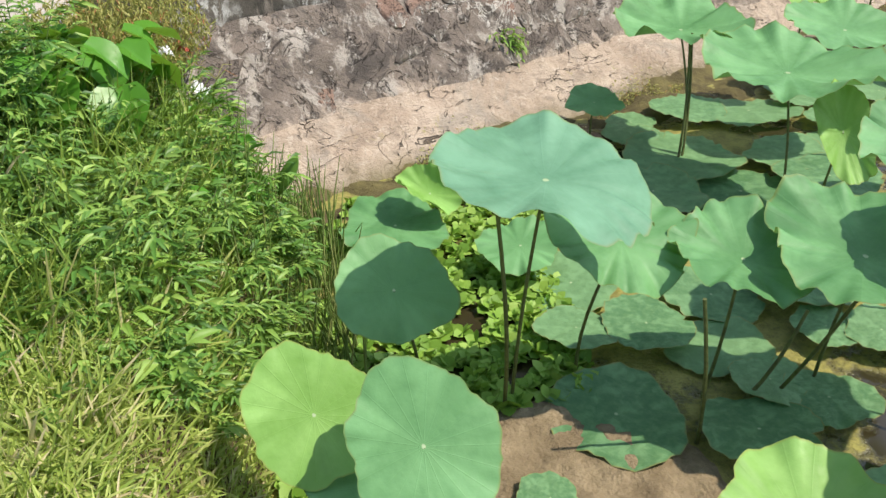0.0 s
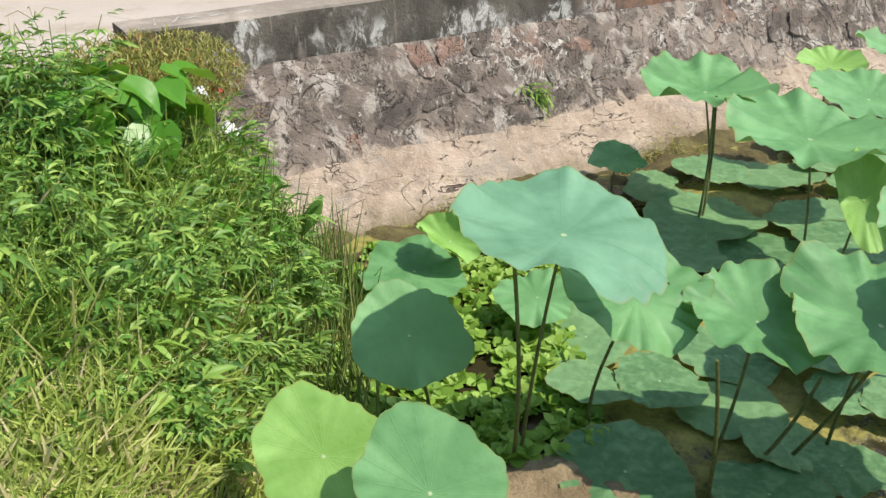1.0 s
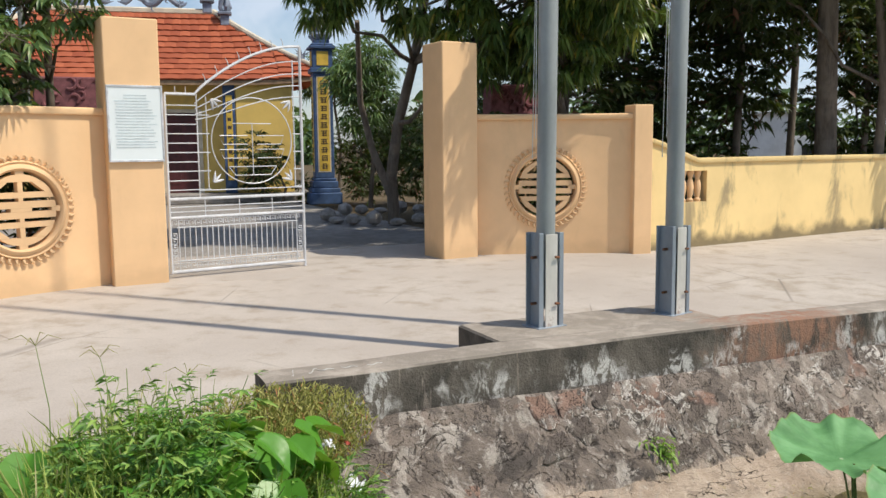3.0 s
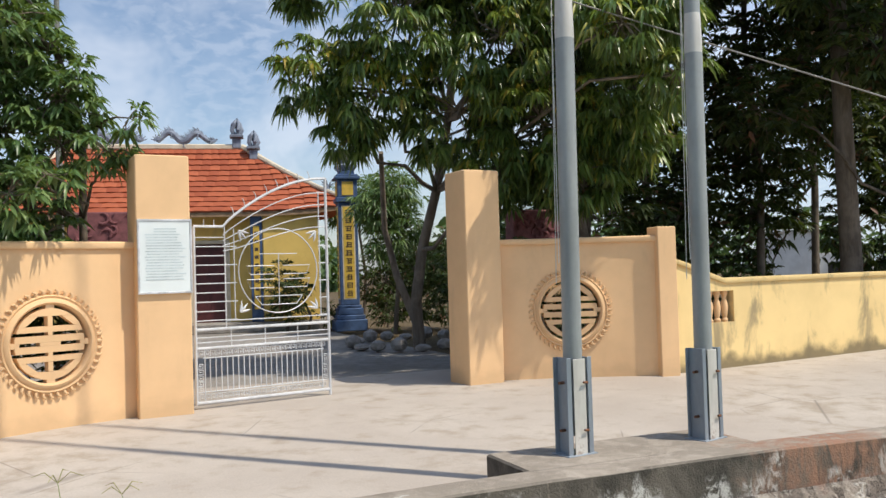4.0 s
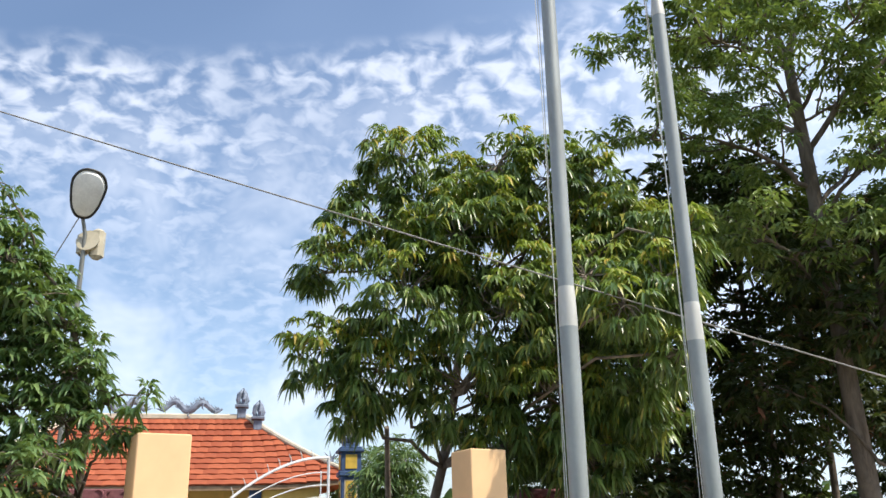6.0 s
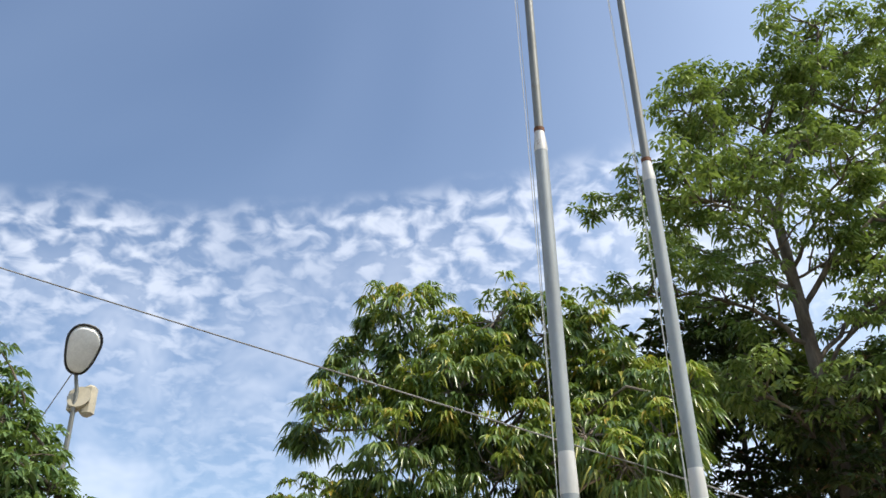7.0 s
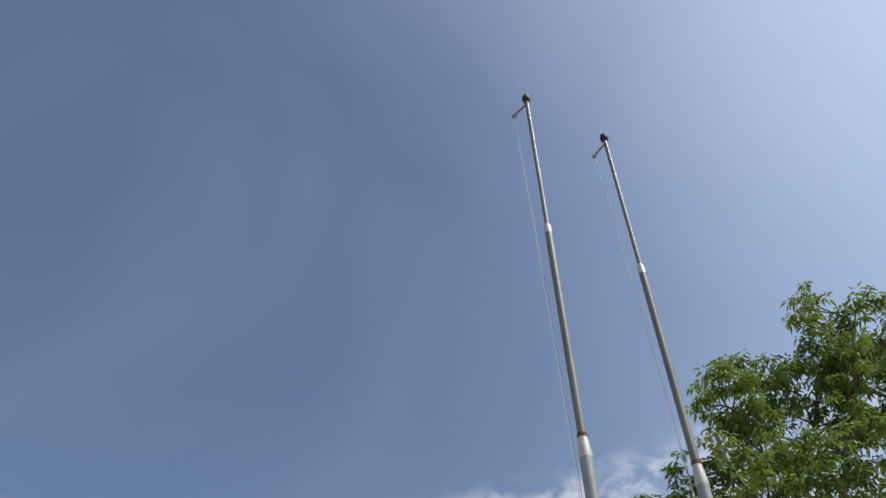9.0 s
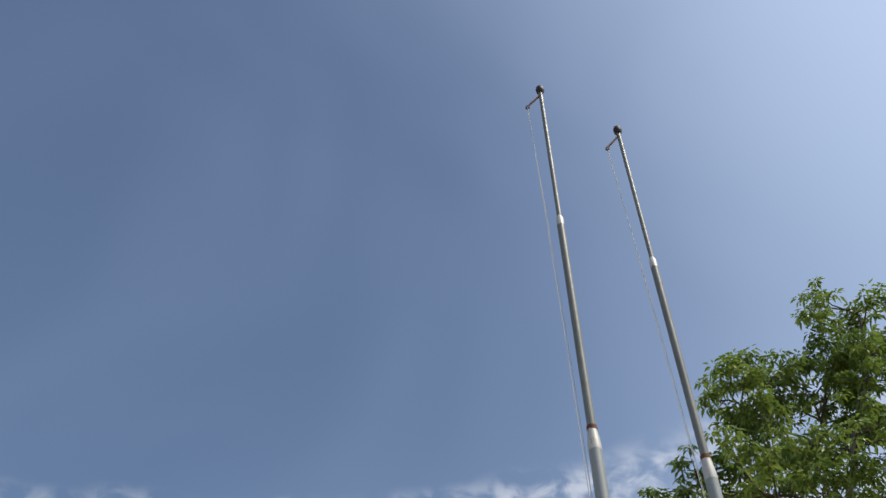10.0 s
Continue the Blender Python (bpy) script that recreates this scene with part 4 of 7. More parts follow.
# water lettuce between bank and stalks
base, way, ln, wd = [], [], [], []
n = 0
while n < 900:
    x, y = rng.uniform(-0.2, 1.5), rng.uniform(1.9, 4.3)
    if not (-0.25 < x - 0.22 * (y - 2.0) < 0.92 + 0.15 * noise.noise((y * 2, 0, 0))) or bank_side(x, y) > -0.02 or noise.noise((x * 1.6, y * 1.6, 8)) < -0.6 or road_side(x, y) > -0.95 or (x > 0.45 and y < 2.47 + 0.08 * noise.noise((x * 4, 1, 0))):
        continue
    n += 1
    size, tw = rng.uniform(0.035, 0.075), rng.uniform(0, 6.28)
    for k in range(7):
        a = tw + k * 0.9
        up = 0.25 + 0.55 * (k % 2)
        base.append((x, y, WATER + 0.012))
        way.append((math.cos(a), math.sin(a), up))
        ln.append(size)
        wd.append(size * 0.85)
v, f = leaves(np.array(base), np.array(way), ln, wd, 0.05, rng, 0.05)
tagged(soup("water_lettuce", v, f, M_PISTIA, None, True), "bright green water lettuce floating beside the bank", "water plant", "", "stuff")

# mud showing through between the pads
g = Geo()
g.grid([[(x, y, WATER - 0.05 + 0.075 * min(1, 2.2 * max(0, 1 - math.hypot((x - 0.86) / 0.58, (y - 1.93) / 0.70) ** 2)) + 0.02 * noise.noise((x * 6, y * 6, 0)) + 0.012 * noise.noise((x * 17, y * 17, 3)))
         for x in np.linspace(0.2, 1.5, 66)] for y in np.linspace(1.15, 2.75, 80)])
tagged(part("mud_bank", g, M_MUD, None, "crusted brown mud patch at the pond edge"), category="mud", kind="structure")

rows = []
for x in np.arange(-0.2, 10.0, 0.05):
    rows.append([(x, -d, -0.965 - 0.16 * (d - 0.80) + 0.06 * noise.noise((x * 1.7, d * 3, 1)) + 0.035 * noise.noise((x * 6, d * 7, 3)) + 0.012 * noise.noise((x * 19, d * 19, 4))) for d in np.linspace(0.74, 1.42, 15)])
g = Geo()
g.grid(rows)
ob = part("mud_shore", g, M_SHORE, None, "dark damp mud along the foot of the retaining wall")
ob.matrix_world = KM
tagged(ob, category="mud", kind="structure")

# ---- plants on the bank ----
rng = np.random.default_rng(9)


def on_bank(n, x0, x1, y0, y1, keep=lambda x, y: True, margin=0.02):
    out = []
    while len(out) < n:
        x, y = rng.uniform(x0, x1), rng.uniform(y0, y1)
        if bank_side(x, y) > margin and road_side(x, y) < -0.05 and keep(x, y):
            out.append((x, y, ground_height(x, y)))
    return np.array(out)


def grass(n, x0, x1, y0, y1, low, high, name, label, mat, wide=0.009, keep=lambda x, y: True, spread_=0.45):
    b = on_bank(n, x0, x1, y0, y1, keep)
    h = rng.uniform(low, high, n) * np.array([0.45 + 0.55 * min(1.0, max(0.0, bank_side(p[0], p[1]) / 0.8)) for p in b]) * np.clip((b[:, 0] + 2.3) / 0.8, 0.3, 1.0)
    lean = rng.normal(0, spread_, (n, 2))
    w = np.c_[lean, np.ones(n)]
    v, f = leaves(b - [0, 0, 0.01], w, h, wide * rng.uniform(0.6, 1.5, n), np.abs(rng.normal(0.15, 0.2, n)), rng)
    tagged(soup(name, v, f, mat, None, True), label, "grass", "", "stuff")


grass(34000, -2.0, 0.2, 1.0, 2.85, 0.09, 0.30, "short_grass", "short tangled green and straw-coloured grass", M_GRASS, 0.0085, spread_=0.75)
grass(7000, -3.0, 0.2, 2.3, 4.35, 0.22, 0.62, "tall_grass", "tall fresh grass on the pond bank", M_GRASS_DEEP, 0.007)
grass(2600, -9.0, -2.0, 1.0, 4.6, 0.15, 0.40, "rough_grass", "rough grass beside the road", M_GRASS, 0.014)
grass(1500, -2.9, -1.1, 2.9, 4.3, 0.35, 0.70, "long_grass", "thin long grass blades over the bank", M_GRASS, 0.008, spread_=0.3)
grass(1500, -0.35, 0.3, 1.9, 4.4, 0.15, 0.38, "edge_grass", "grass hanging over the pond edge", M_GRASS, 0.009)


def weeds(n, x0, x1, y0, y1, low, high, size, mat, name, label, keep=lambda x, y: True, per=26, lobes=((0, 1.0, 0), (0.75, 0.72, 0), (-0.75, 0.72, 0)), slim=0.34):
    feet = on_bank(n, x0, x1, y0, y1, keep)
    base, way, ln = [], [], []
    stems = Geo()
    for x, y, z in feet:
        h = rng.uniform(low, high) * (1.0 + 0.9 * noise.noise((x * 2.6, y * 2.6, 5))) * (0.28 + 0.72 * min(1.0, max(0.0, (bank_side(x, y) - 0.15) / 1.1)))
        h *= min(1.0, max(0.22, (x + 2.15) / 0.75))
        lx, ly = rng.normal(0, 0.10, 2)
        stems.tube([(x, y, z - 0.02), (x + lx * 0.4, y + ly * 0.4, z + h * 0.5), (x + lx, y + ly, z + h)], [0.005, 0.004, 0.002], 4)
        for k in range(per):
            t = 0.25 + 0.75 * (k + rng.random()) / per
            a = k * 2.4 + rng.normal(0, 0.3)
            s = size * rng.uniform(0.6, 1.25) * (1.1 - 0.35 * t)
            px_, py_, pz_ = x + lx * t, y + ly * t, z + h * t
            out = 0.02 + 0.05 * rng.random()
            rise = rng.uniform(-0.15, 0.5)
            for turn, sc, back in lobes:
                base.append((px_ + math.cos(a) * (out + s * back), py_ + math.sin(a) * (out + s * back), pz_ + s * back * rise))
                way.append((math.cos(a + turn), math.sin(a + turn), rise + rng.normal(0, 0.08)))
                ln.append(s * sc)
    ln = np.array(ln)
    v, f = leaves(np.array(base), np.array(way), ln, ln * slim, 0.25, rng)
    root = thing(name, Matrix(), label, "weeds", "", "stuff")
    soup("leaves", v, f, mat, root, True)
    part("stems", stems, M_REED, root)


CUT_LEAF = ((0, 0.62, 0.50), (0.55, 0.52, 0.42), (-0.55, 0.52, 0.42), (0.95, 0.48, 0.18), (-0.95, 0.48, 0.18), (0, 0.6, 0))
weeds(230, -2.7, 0.15, 2.55, 4.15, 0.24, 0.55, 0.155, M_WEED, "bank_weeds", "dense green weeds with deeply cut leaves on the pond bank", lambda x, y: noise.noise((x * 1.1, y * 1.1, 2)) > -0.45, per=17, lobes=CUT_LEAF, slim=0.22)
weeds(130, -2.7, 0.15, 2.55, 4.15, 0.22, 0.46, 0.12, M_WEED, "fine_weeds", "finer cut-leaved weeds between larger ones", per=17, lobes=CUT_LEAF, slim=0.22)
weeds(90, -1.7, -0.25, 2.0, 2.8, 0.12, 0.26, 0.10, M_WEED, "low_weeds", "low leafy weeds among the grass", per=11, lobes=CUT_LEAF, slim=0.27)
weeds(34, -2.6, 0.0, 3.0, 4.1, 0.25, 0.42, 0.14, M_TARO, "broad_weeds", "broad-leaved weeds among finer ones on the bank", per=7)
weeds(12, -1.0, -0.40, 2.25, 2.75, 0.22, 0.32, 0.14, M_WEED_LIGHT, "pale_weeds", "pale green pointed weeds among darker ones", per=9, slim=0.26)


def taro(foot, n, seed, size):
    q = np.random.default_rng(seed)
    z = ground_height(*foot)
    root = thing("taro_plant", Matrix.Translation((*foot, z)), "broad-leaved green taro plant on the bank", "plant", "taro plants")
    for k in range(n):
        a = k * 2.3 + q.normal(0, 0.4)
        reach, h = q.uniform(0.10, 0.26), q.uniform(0.26, 0.46) * size
        tip = Vector((math.cos(a) * reach, math.sin(a) * reach, h))
        r = q.uniform(0.11, 0.17) * size
        g = Geo()
        rows = []
        for i in range(9):
            t = i / 8
            w = r * 0.95 * (math.sin(math.pi * min(1, t * 0.92 + 0.16)) ** 0.8) * (1 - 0.25 * t)
            l = (t * 2.1 - 0.55) * r
            rows.append([(l, w * s, abs(s) * w * 0.45 - 0.35 * r * t * t + 0.05 * w * math.sin(9 * t + 3 * s)) for s in (-1, -0.6, -0.2, 0, 0.2, 0.6, 1)])
        g.grid(rows)
        blade = part("leaf", g, M_TARO, root, "", True, 0)
        blade.matrix_local = Matrix.Translation(tip) @ Matrix.Rotation(a, 4, "Z") @ Matrix.Rotation(radians(q.uniform(10, 50)), 4, "Y")
        part("leaf_stalk", Geo().tube([(0, 0, -0.03), tip * 0.5 + Vector((0, 0, 0.06)), tip], [0.010, 0.008, 0.005], 6), M_TARO, root)


for k, (x, y, n_, size) in enumerate(((-0.98, 4.0, 6, 0.9), (-0.72, 4.06, 6, 0.85), (-1.45, 4.05, 5, 0.8), (-0.86, 3.8, 6, 0.9), (-1.75, 3.9, 4, 0.75), (-0.62, 3.9, 5, 0.85), (-1.12, 3.85, 5, 0.85))):
    taro((x, y), n_, k + 1, size)

# dry reddish herb cushion at the kerb's end
n = 12000
c = rng.normal(0, 1, (n, 3))
c = unit(c) * (rng.random((n, 1)) ** 0.4) * [0.62, 0.36, 0.27]
ang = KA + 0.25
rot = np.array([[math.cos(ang), math.sin(ang), 0], [-math.sin(ang), math.cos(ang), 0], [0, 0, 1]])
c = c @ rot + [-0.80, 4.50, -0.10]
v, f = leaves(c, np.c_[rng.normal(0, 0.7, (n, 2)), np.ones(n)], rng.uniform(0.025, 0.065, n), 0.0075, 0.1, rng)
tagged(soup("dry_herb", v, f, M_DRY, None, True), "dry yellowish herb cushion with reddish tips by the kerb", "plant", "", "stuff")
# a fringe of dry moss and creepers on the toe of the wall
n = 11000
s_, t_ = rng.uniform(0.7, 9, n), rng.beta(6, 1.3, n)
keep = np.array([noise.noise((a * 1.4, 0, 6)) + 0.5 * noise.noise((a * 5, b * 4, 2)) > 0.35 - 0.75 * (b - 0.45) for a, b in zip(s_, t_)])
s_, t_ = s_[keep], t_[keep]
dd, zz = 0.47 + 0.52 * t_, -0.735 - 0.30 * t_
pts = np.c_[K0[0] + KU[0] * s_ + KN[0] * dd, K0[1] + KU[1] * s_ + KN[1] * dd, zz]
v, f = leaves(pts, np.c_[rng.normal(0, 0.9, (len(pts), 2)), np.full(len(pts), 0.7)], rng.uniform(0.012, 0.05, len(pts)), 0.006, 0.3, rng)
tagged(soup("dry_creeper", v, f, M_DRY, None, True), "dry brownish creepers along the wall's foot", "plant", "", "stuff")
# tuft growing out of the wall
n = 160
p = rng.normal(0, 0.05, (n, 3)) * [1, 0.5, 1] + [1.58, 5.56, -0.60]
v, f = leaves(p, rng.normal(0, 0.6, (n, 3)) + [0.2, -0.6, 0.3], rng.uniform(0.04, 0.10, n), 0.016, 0.4, rng)
tagged(soup("wall_tuft", v, f, M_WEED_LIGHT, None, True), "small green tuft growing from the retaining wall", "plant", "", "stuff")

# rushes at the water's edge
g = Geo()
for k in range(330):
    x, y = rng.uniform(-0.22, 0.22), rng.uniform(2.75, 4.1)
    z = max(ground_height(x, y), WATER) - 0.03
    h = rng.uniform(0.18, 0.52)
    lx, ly = rng.normal(0, 0.06, 2)
    g.tube([(x, y, z), (x + lx * 0.5, y + ly * 0.5, z + h * 0.6), (x + lx, y + ly, z + h)], [0.0045, 0.0038, 0.0015], 5)
tagged(part("rushes", g, M_REED), "thin dry-tipped rush stalks at the water's edge", "rushes", "", "stuff")

# thin bare stems with drooping seed heads above the bank
for k, (x, y, h) in enumerate(((-1.75, 4.0, 0.75), (-1.55, 4.25, 0.62), (-1.15, 4.35, 0.5), (-1.95, 3.6, 0.72), (-0.2, 3.95, 0.5))):
    z = ground_height(x, y)
    root = thing("seed_grass", Matrix.Translation((x, y, z)), "thin dry seed-bearing grass stem", "grass", "seed stems")
    part("stem", Geo().tube([(0, 0, -0.02), (0.01, 0, h * 0.6), (-0.04, 0.01, h)], [0.003, 0.0025, 0.0015], 5), M_REED, root)
    g = Geo()
    for s in range(4):
        a = s * 1.6 + k
        g.tube([(-0.04, 0.01, h), (-0.04 + 0.06 * math.cos(a), 0.01 + 0.06 * math.sin(a), h + 0.05), (-0.04 + 0.12 * math.cos(a), 0.01 + 0.12 * math.sin(a), h + 0.03)], [0.0015, 0.002, 0.001], 4)
    part("seed_head", g, M_DRY, root)


# scraps of litter
def scrap(place, size, mat, label, seed, kind="litter"):
    q = np.random.default_rng(seed)
    g = Geo()
    g.grid([[(size * (u - 0.5) + q.normal(0, size * 0.05), size * 0.7 * (w - 0.5) + q.normal(0, size * 0.05), abs(q.normal(0, size * 0.16)) + 0.25 * size * math.sin(math.pi * u))
             for u in np.linspace(0, 1, 7)] for w in np.linspace(0, 1, 6)])
    ob = part("plastic_scrap", g, mat, None, label, True, 0)
    ob.matrix_world = Matrix.Translation(place) @ Matrix.Rotation(q.uniform(0, 6), 4, "Z") @ Matrix.Rotation(radians(-25), 4, "X")
    tagged(ob, category=kind, group="litter")


scrap((-0.12, 4.24, -0.86), 0.20, M_LITTER, "crumpled white plastic scrap by the water", 1)
scrap((-0.36, 4.30, -0.30), 0.13, M_LITTER, "torn white plastic scrap in the weeds", 2)
scrap((-0.50, 4.42, -0.12), 0.09, M_LITTER, "small white wrapper in the herbs", 3)
scrap((-0.42, 4.50, -0.14), 0.07, M_RED, "small red wrapper in the herbs", 4)

# ---- slab with the two flagpoles ----
g = Geo()
g.box(1.66, 0.26, -0.2, 3.6, 0.93, 0.1215, 0.015)
slab = part("pole_plinth", g, M_KERB, None, "low concrete plinth under two flagpoles", True, 30)
slab.matrix_world = KM
tagged(slab, category="plinth", kind="structure")


def flagpole(x, y, top, lean, turn, joints):
    root = thing("flagpole", Matrix.Translation((x, y, 0.118)), "tall grey steel flagpole bolted between upright channels", "flagpole", "flagpoles")
    H = top - 0.118
    lv = Vector((lean[0], lean[1], H))

    def at(z):
        return Vector((lv.x * (z - 0.118) / H, lv.y * (z - 0.118) / H, z - 0.118))
    j1, j2, j3 = joints
    R = (0.069, 0.061, 0.041, 0.027)
    part("lower_tube", Geo().tube([at(0.26), at(j1)], R[0], 20), M_POLE, root)
    part("reducer", Geo().tube([at(j1), at(j1 + 0.05), at(j1 + 0.28), at(j1 + 0.31)], [R[0], R[0] * 1.01, R[1] * 1.04, R[1]], 20), M_PALE, root, "pale unpainted sleeve")
    part("middle_tube", Geo().tube([at(j1 + 0.31), at(j2)], [R[1], R[1] * 0.96], 20), M_POLE, root)
    part("reducer", Geo().tube([at(j2), at(j2 + 0.04), at(j2 + 0.21), at(j2 + 0.24)], [R[1] * 0.97, R[1], R[2] * 1.1, R[2]], 20), M_PALE, root, "pale rusty sleeve")
    part("rust_ring", Geo().tube([at(j2 + 0.215), at(j2 + 0.255)], R[2] * 1.18, 16), M_RUST, root, "rusty weld ring")
    part("upper_tube", Geo().tube([at(j2 + 0.25), at(j3)], R[2], 16), M_POLE_TOP, root)
    part("reducer", Geo().tube([at(j3), at(j3 + 0.12), at(j3 + 0.16)], [R[2] * 1.04, R[2], R[3]], 16), M_PALE, root, "short pale sleeve")
    part("top_tube", Geo().tube([at(j3 + 0.15), at(top - 0.1)], R[3], 14), M_POLE_TOP, root)
    part("cap", Geo().lathe([(0.03, -0.10), (0.052, -0.07), (0.058, -0.02), (0.05, 0.03), (0.025, 0.06)], 14, Matrix.Translation(at(top))), M_CAP, root, "dark rounded cap")
    arm_end = at(top - 0.42) + Vector((-0.20, -0.02, -0.02))
    part("arm", Geo().tube([at(top - 0.14), arm_end], 0.014, 8), M_RUST, root, "short rusty halyard arm")
    part("pulley", Geo().tube([arm_end + Vector((0, -0.012, -0.02)), arm_end + Vector((0, 0.012, -0.02))], 0.028, 12), M_CAP, root)
    for k, end in enumerate((at(1.5) + Vector((-0.085, -0.03, 0)), at(1.35) + Vector((-0.10, 0.03, 0)))):
        a = arm_end + Vector((0, 0.02 * (k * 2 - 1), -0.04))
        pts = [a.lerp(end, t) + Vector((0.06 * math.sin(math.pi * t) * (1 if k else 0.4), 0, 0)) for t in np.linspace(0, 1, 14)]
        part("halyard", Geo().tube(pts, 0.0035, 5), M_ROPE, root, "thin pale halyard")
    tm = Matrix.Rotation(turn, 4, "Z")
    for s in (-1, 1):      # two upright channels that clasp the pole
        g = Geo()
        x0, x1 = s * 0.070, s * 0.115
        lo, hi = min(x0, x1), max(x0, x1)
        g.box(lo if s > 0 else hi - 0.010, -0.080, 0.0, lo + 0.010 if s > 0 else hi, 0.080, 0.70, 0.003, tm)
        g.box(lo, -0.080, 0.0, hi, -0.070, 0.70, 0.003, tm)
        g.box(lo, 0.070, 0.0, hi, 0.080, 0.70, 0.003, tm)
        part("channel", g, M_BRACKET, root, "blue-grey painted steel channel", True, 30)
    for z in (0.18, 0.52):
        part("bolt", Geo().tube([tm @ Vector((-0.125, 0, z)), tm @ Vector((0.125, 0, z))], 0.011, 8), M_RUST, root)
        g = Geo()
        g.tube([tm @ Vector((0.05, -0.075, z)), tm @ Vector((0.05, -0.105, z)), tm @ Vector((0.01, -0.11, z + 0.005))], 0.009, 7)
        part("hook", g, M_RUST, root)
    part("base_plate", Geo().box(-0.135, -0.10, 0.0, 0.135, 0.10, 0.012, 0.003, tm), M_BRACKET, root)
    g = Geo()
    g.box(-0.060, -0.087, 0.0, 0.050, -0.0805, 0.69, 0.002, tm)
    part("front_strap", g, M_PALE, root, "pale worn front plate with bolt holes", True, 30)


flagpole(0.925, 6.30, 11.93, (0.08, -0.13), KA + radians(8), (3.13, 6.13, 9.10))
flagpole(2.0, 6.71, 11.60, (0.04, -0.05), KA + radians(14), (3.10, 6.09, 8.85))

# ---- gate pillars and walls ----
GA = radians(28.0)
PW = 0.57
P1 = Matrix.Translation((-3.24, 9.22, 0)) @ Matrix.Rotation(GA, 4, "Z")
P2 = Matrix.Translation((0.325, 11.12, 0)) @ Matrix.Rotation(GA, 4, "Z")
for m, wide, high in ((P1, PW, 2.82), (P2, 0.525, 2.775)):
    ob = part("gate_pillar", Geo().box(0, 0, -0.05, wide, wide, high, 0.012), M_PEACH, None, "tall square peach-plastered gate pillar", True, 30)
    ob.matrix_world = m
    tagged(ob, category="pillar", group="gate pillars", kind="structure")

board = thing("notice_board", P1 @ Matrix.Translation((0.025, -0.002, 1.33)) @ Matrix.Diagonal((0.965, 1, 0.975, 1)), "white framed notice board fixed to the gate pillar", "notice board")
part("panel", Geo().box(-0.005, -0.030, 0.0, 0.565, 0.0, 0.80, 0.004), M_BOARD, board)
g = Geo()
for a in ((-0.015, -0.038, -0.012, 0.575, 0.0, 0.012), (-0.015, -0.038, 0.788, 0.575, 0.0, 0.812), (-0.015, -0.038, 0.012, 0.008, 0.0, 0.788), (0.552, -0.038, 0.012, 0.575, 0.0, 0.788)):
    g.box(*a, 0.003)
part("edge_frame", g, M_FRAME, board, "thin pale metal edge")
rng = np.random.default_rng(3)
g = Geo()
for k in range(19):
    z = 0.70 - k * 0.031
    a, b = 0.06 + rng.uniform(0, 0.03), rng.uniform(0.40, 0.51)
    if k in (0, 1):
        a, b = 0.16, 0.40
    g.box(a, -0.0335, z, b, -0.030, z + 0.009)
part("print_line", g, M_INK, board, "grey lines of small print")


def arc_path(a, b, sag, n=25):
    """A shallow arc in plan from a to b, bowed by sag to its left; returns a function of the distance along it."""
    a, b = Vector((*a, 0)), Vector((*b, 0))
    d = b - a
    side = Vector((-d.y, d.x, 0)).normalized()
    pts = [a.lerp(b, t) + side * sag * 4 * t * (1 - t) for t in np.linspace(0, 1, n)]
    ln = [0.0]
    for p, q in zip(pts[:-1], pts[1:]):
        ln.append(ln[-1] + (q - p).length)

    def at(s, out=0.0):
        i = max(0, min(n - 2, int(np.searchsorted(ln, s) - 1)))
        k = (s - ln[i]) / (ln[i + 1] - ln[i])
        p = pts[i].lerp(pts[i + 1], k)
        t = (pts[i + 1] - pts[i]).normalized()
        nn = Vector((-t.y, t.x, 0))
        return p + nn * out
    return at, ln[-1]


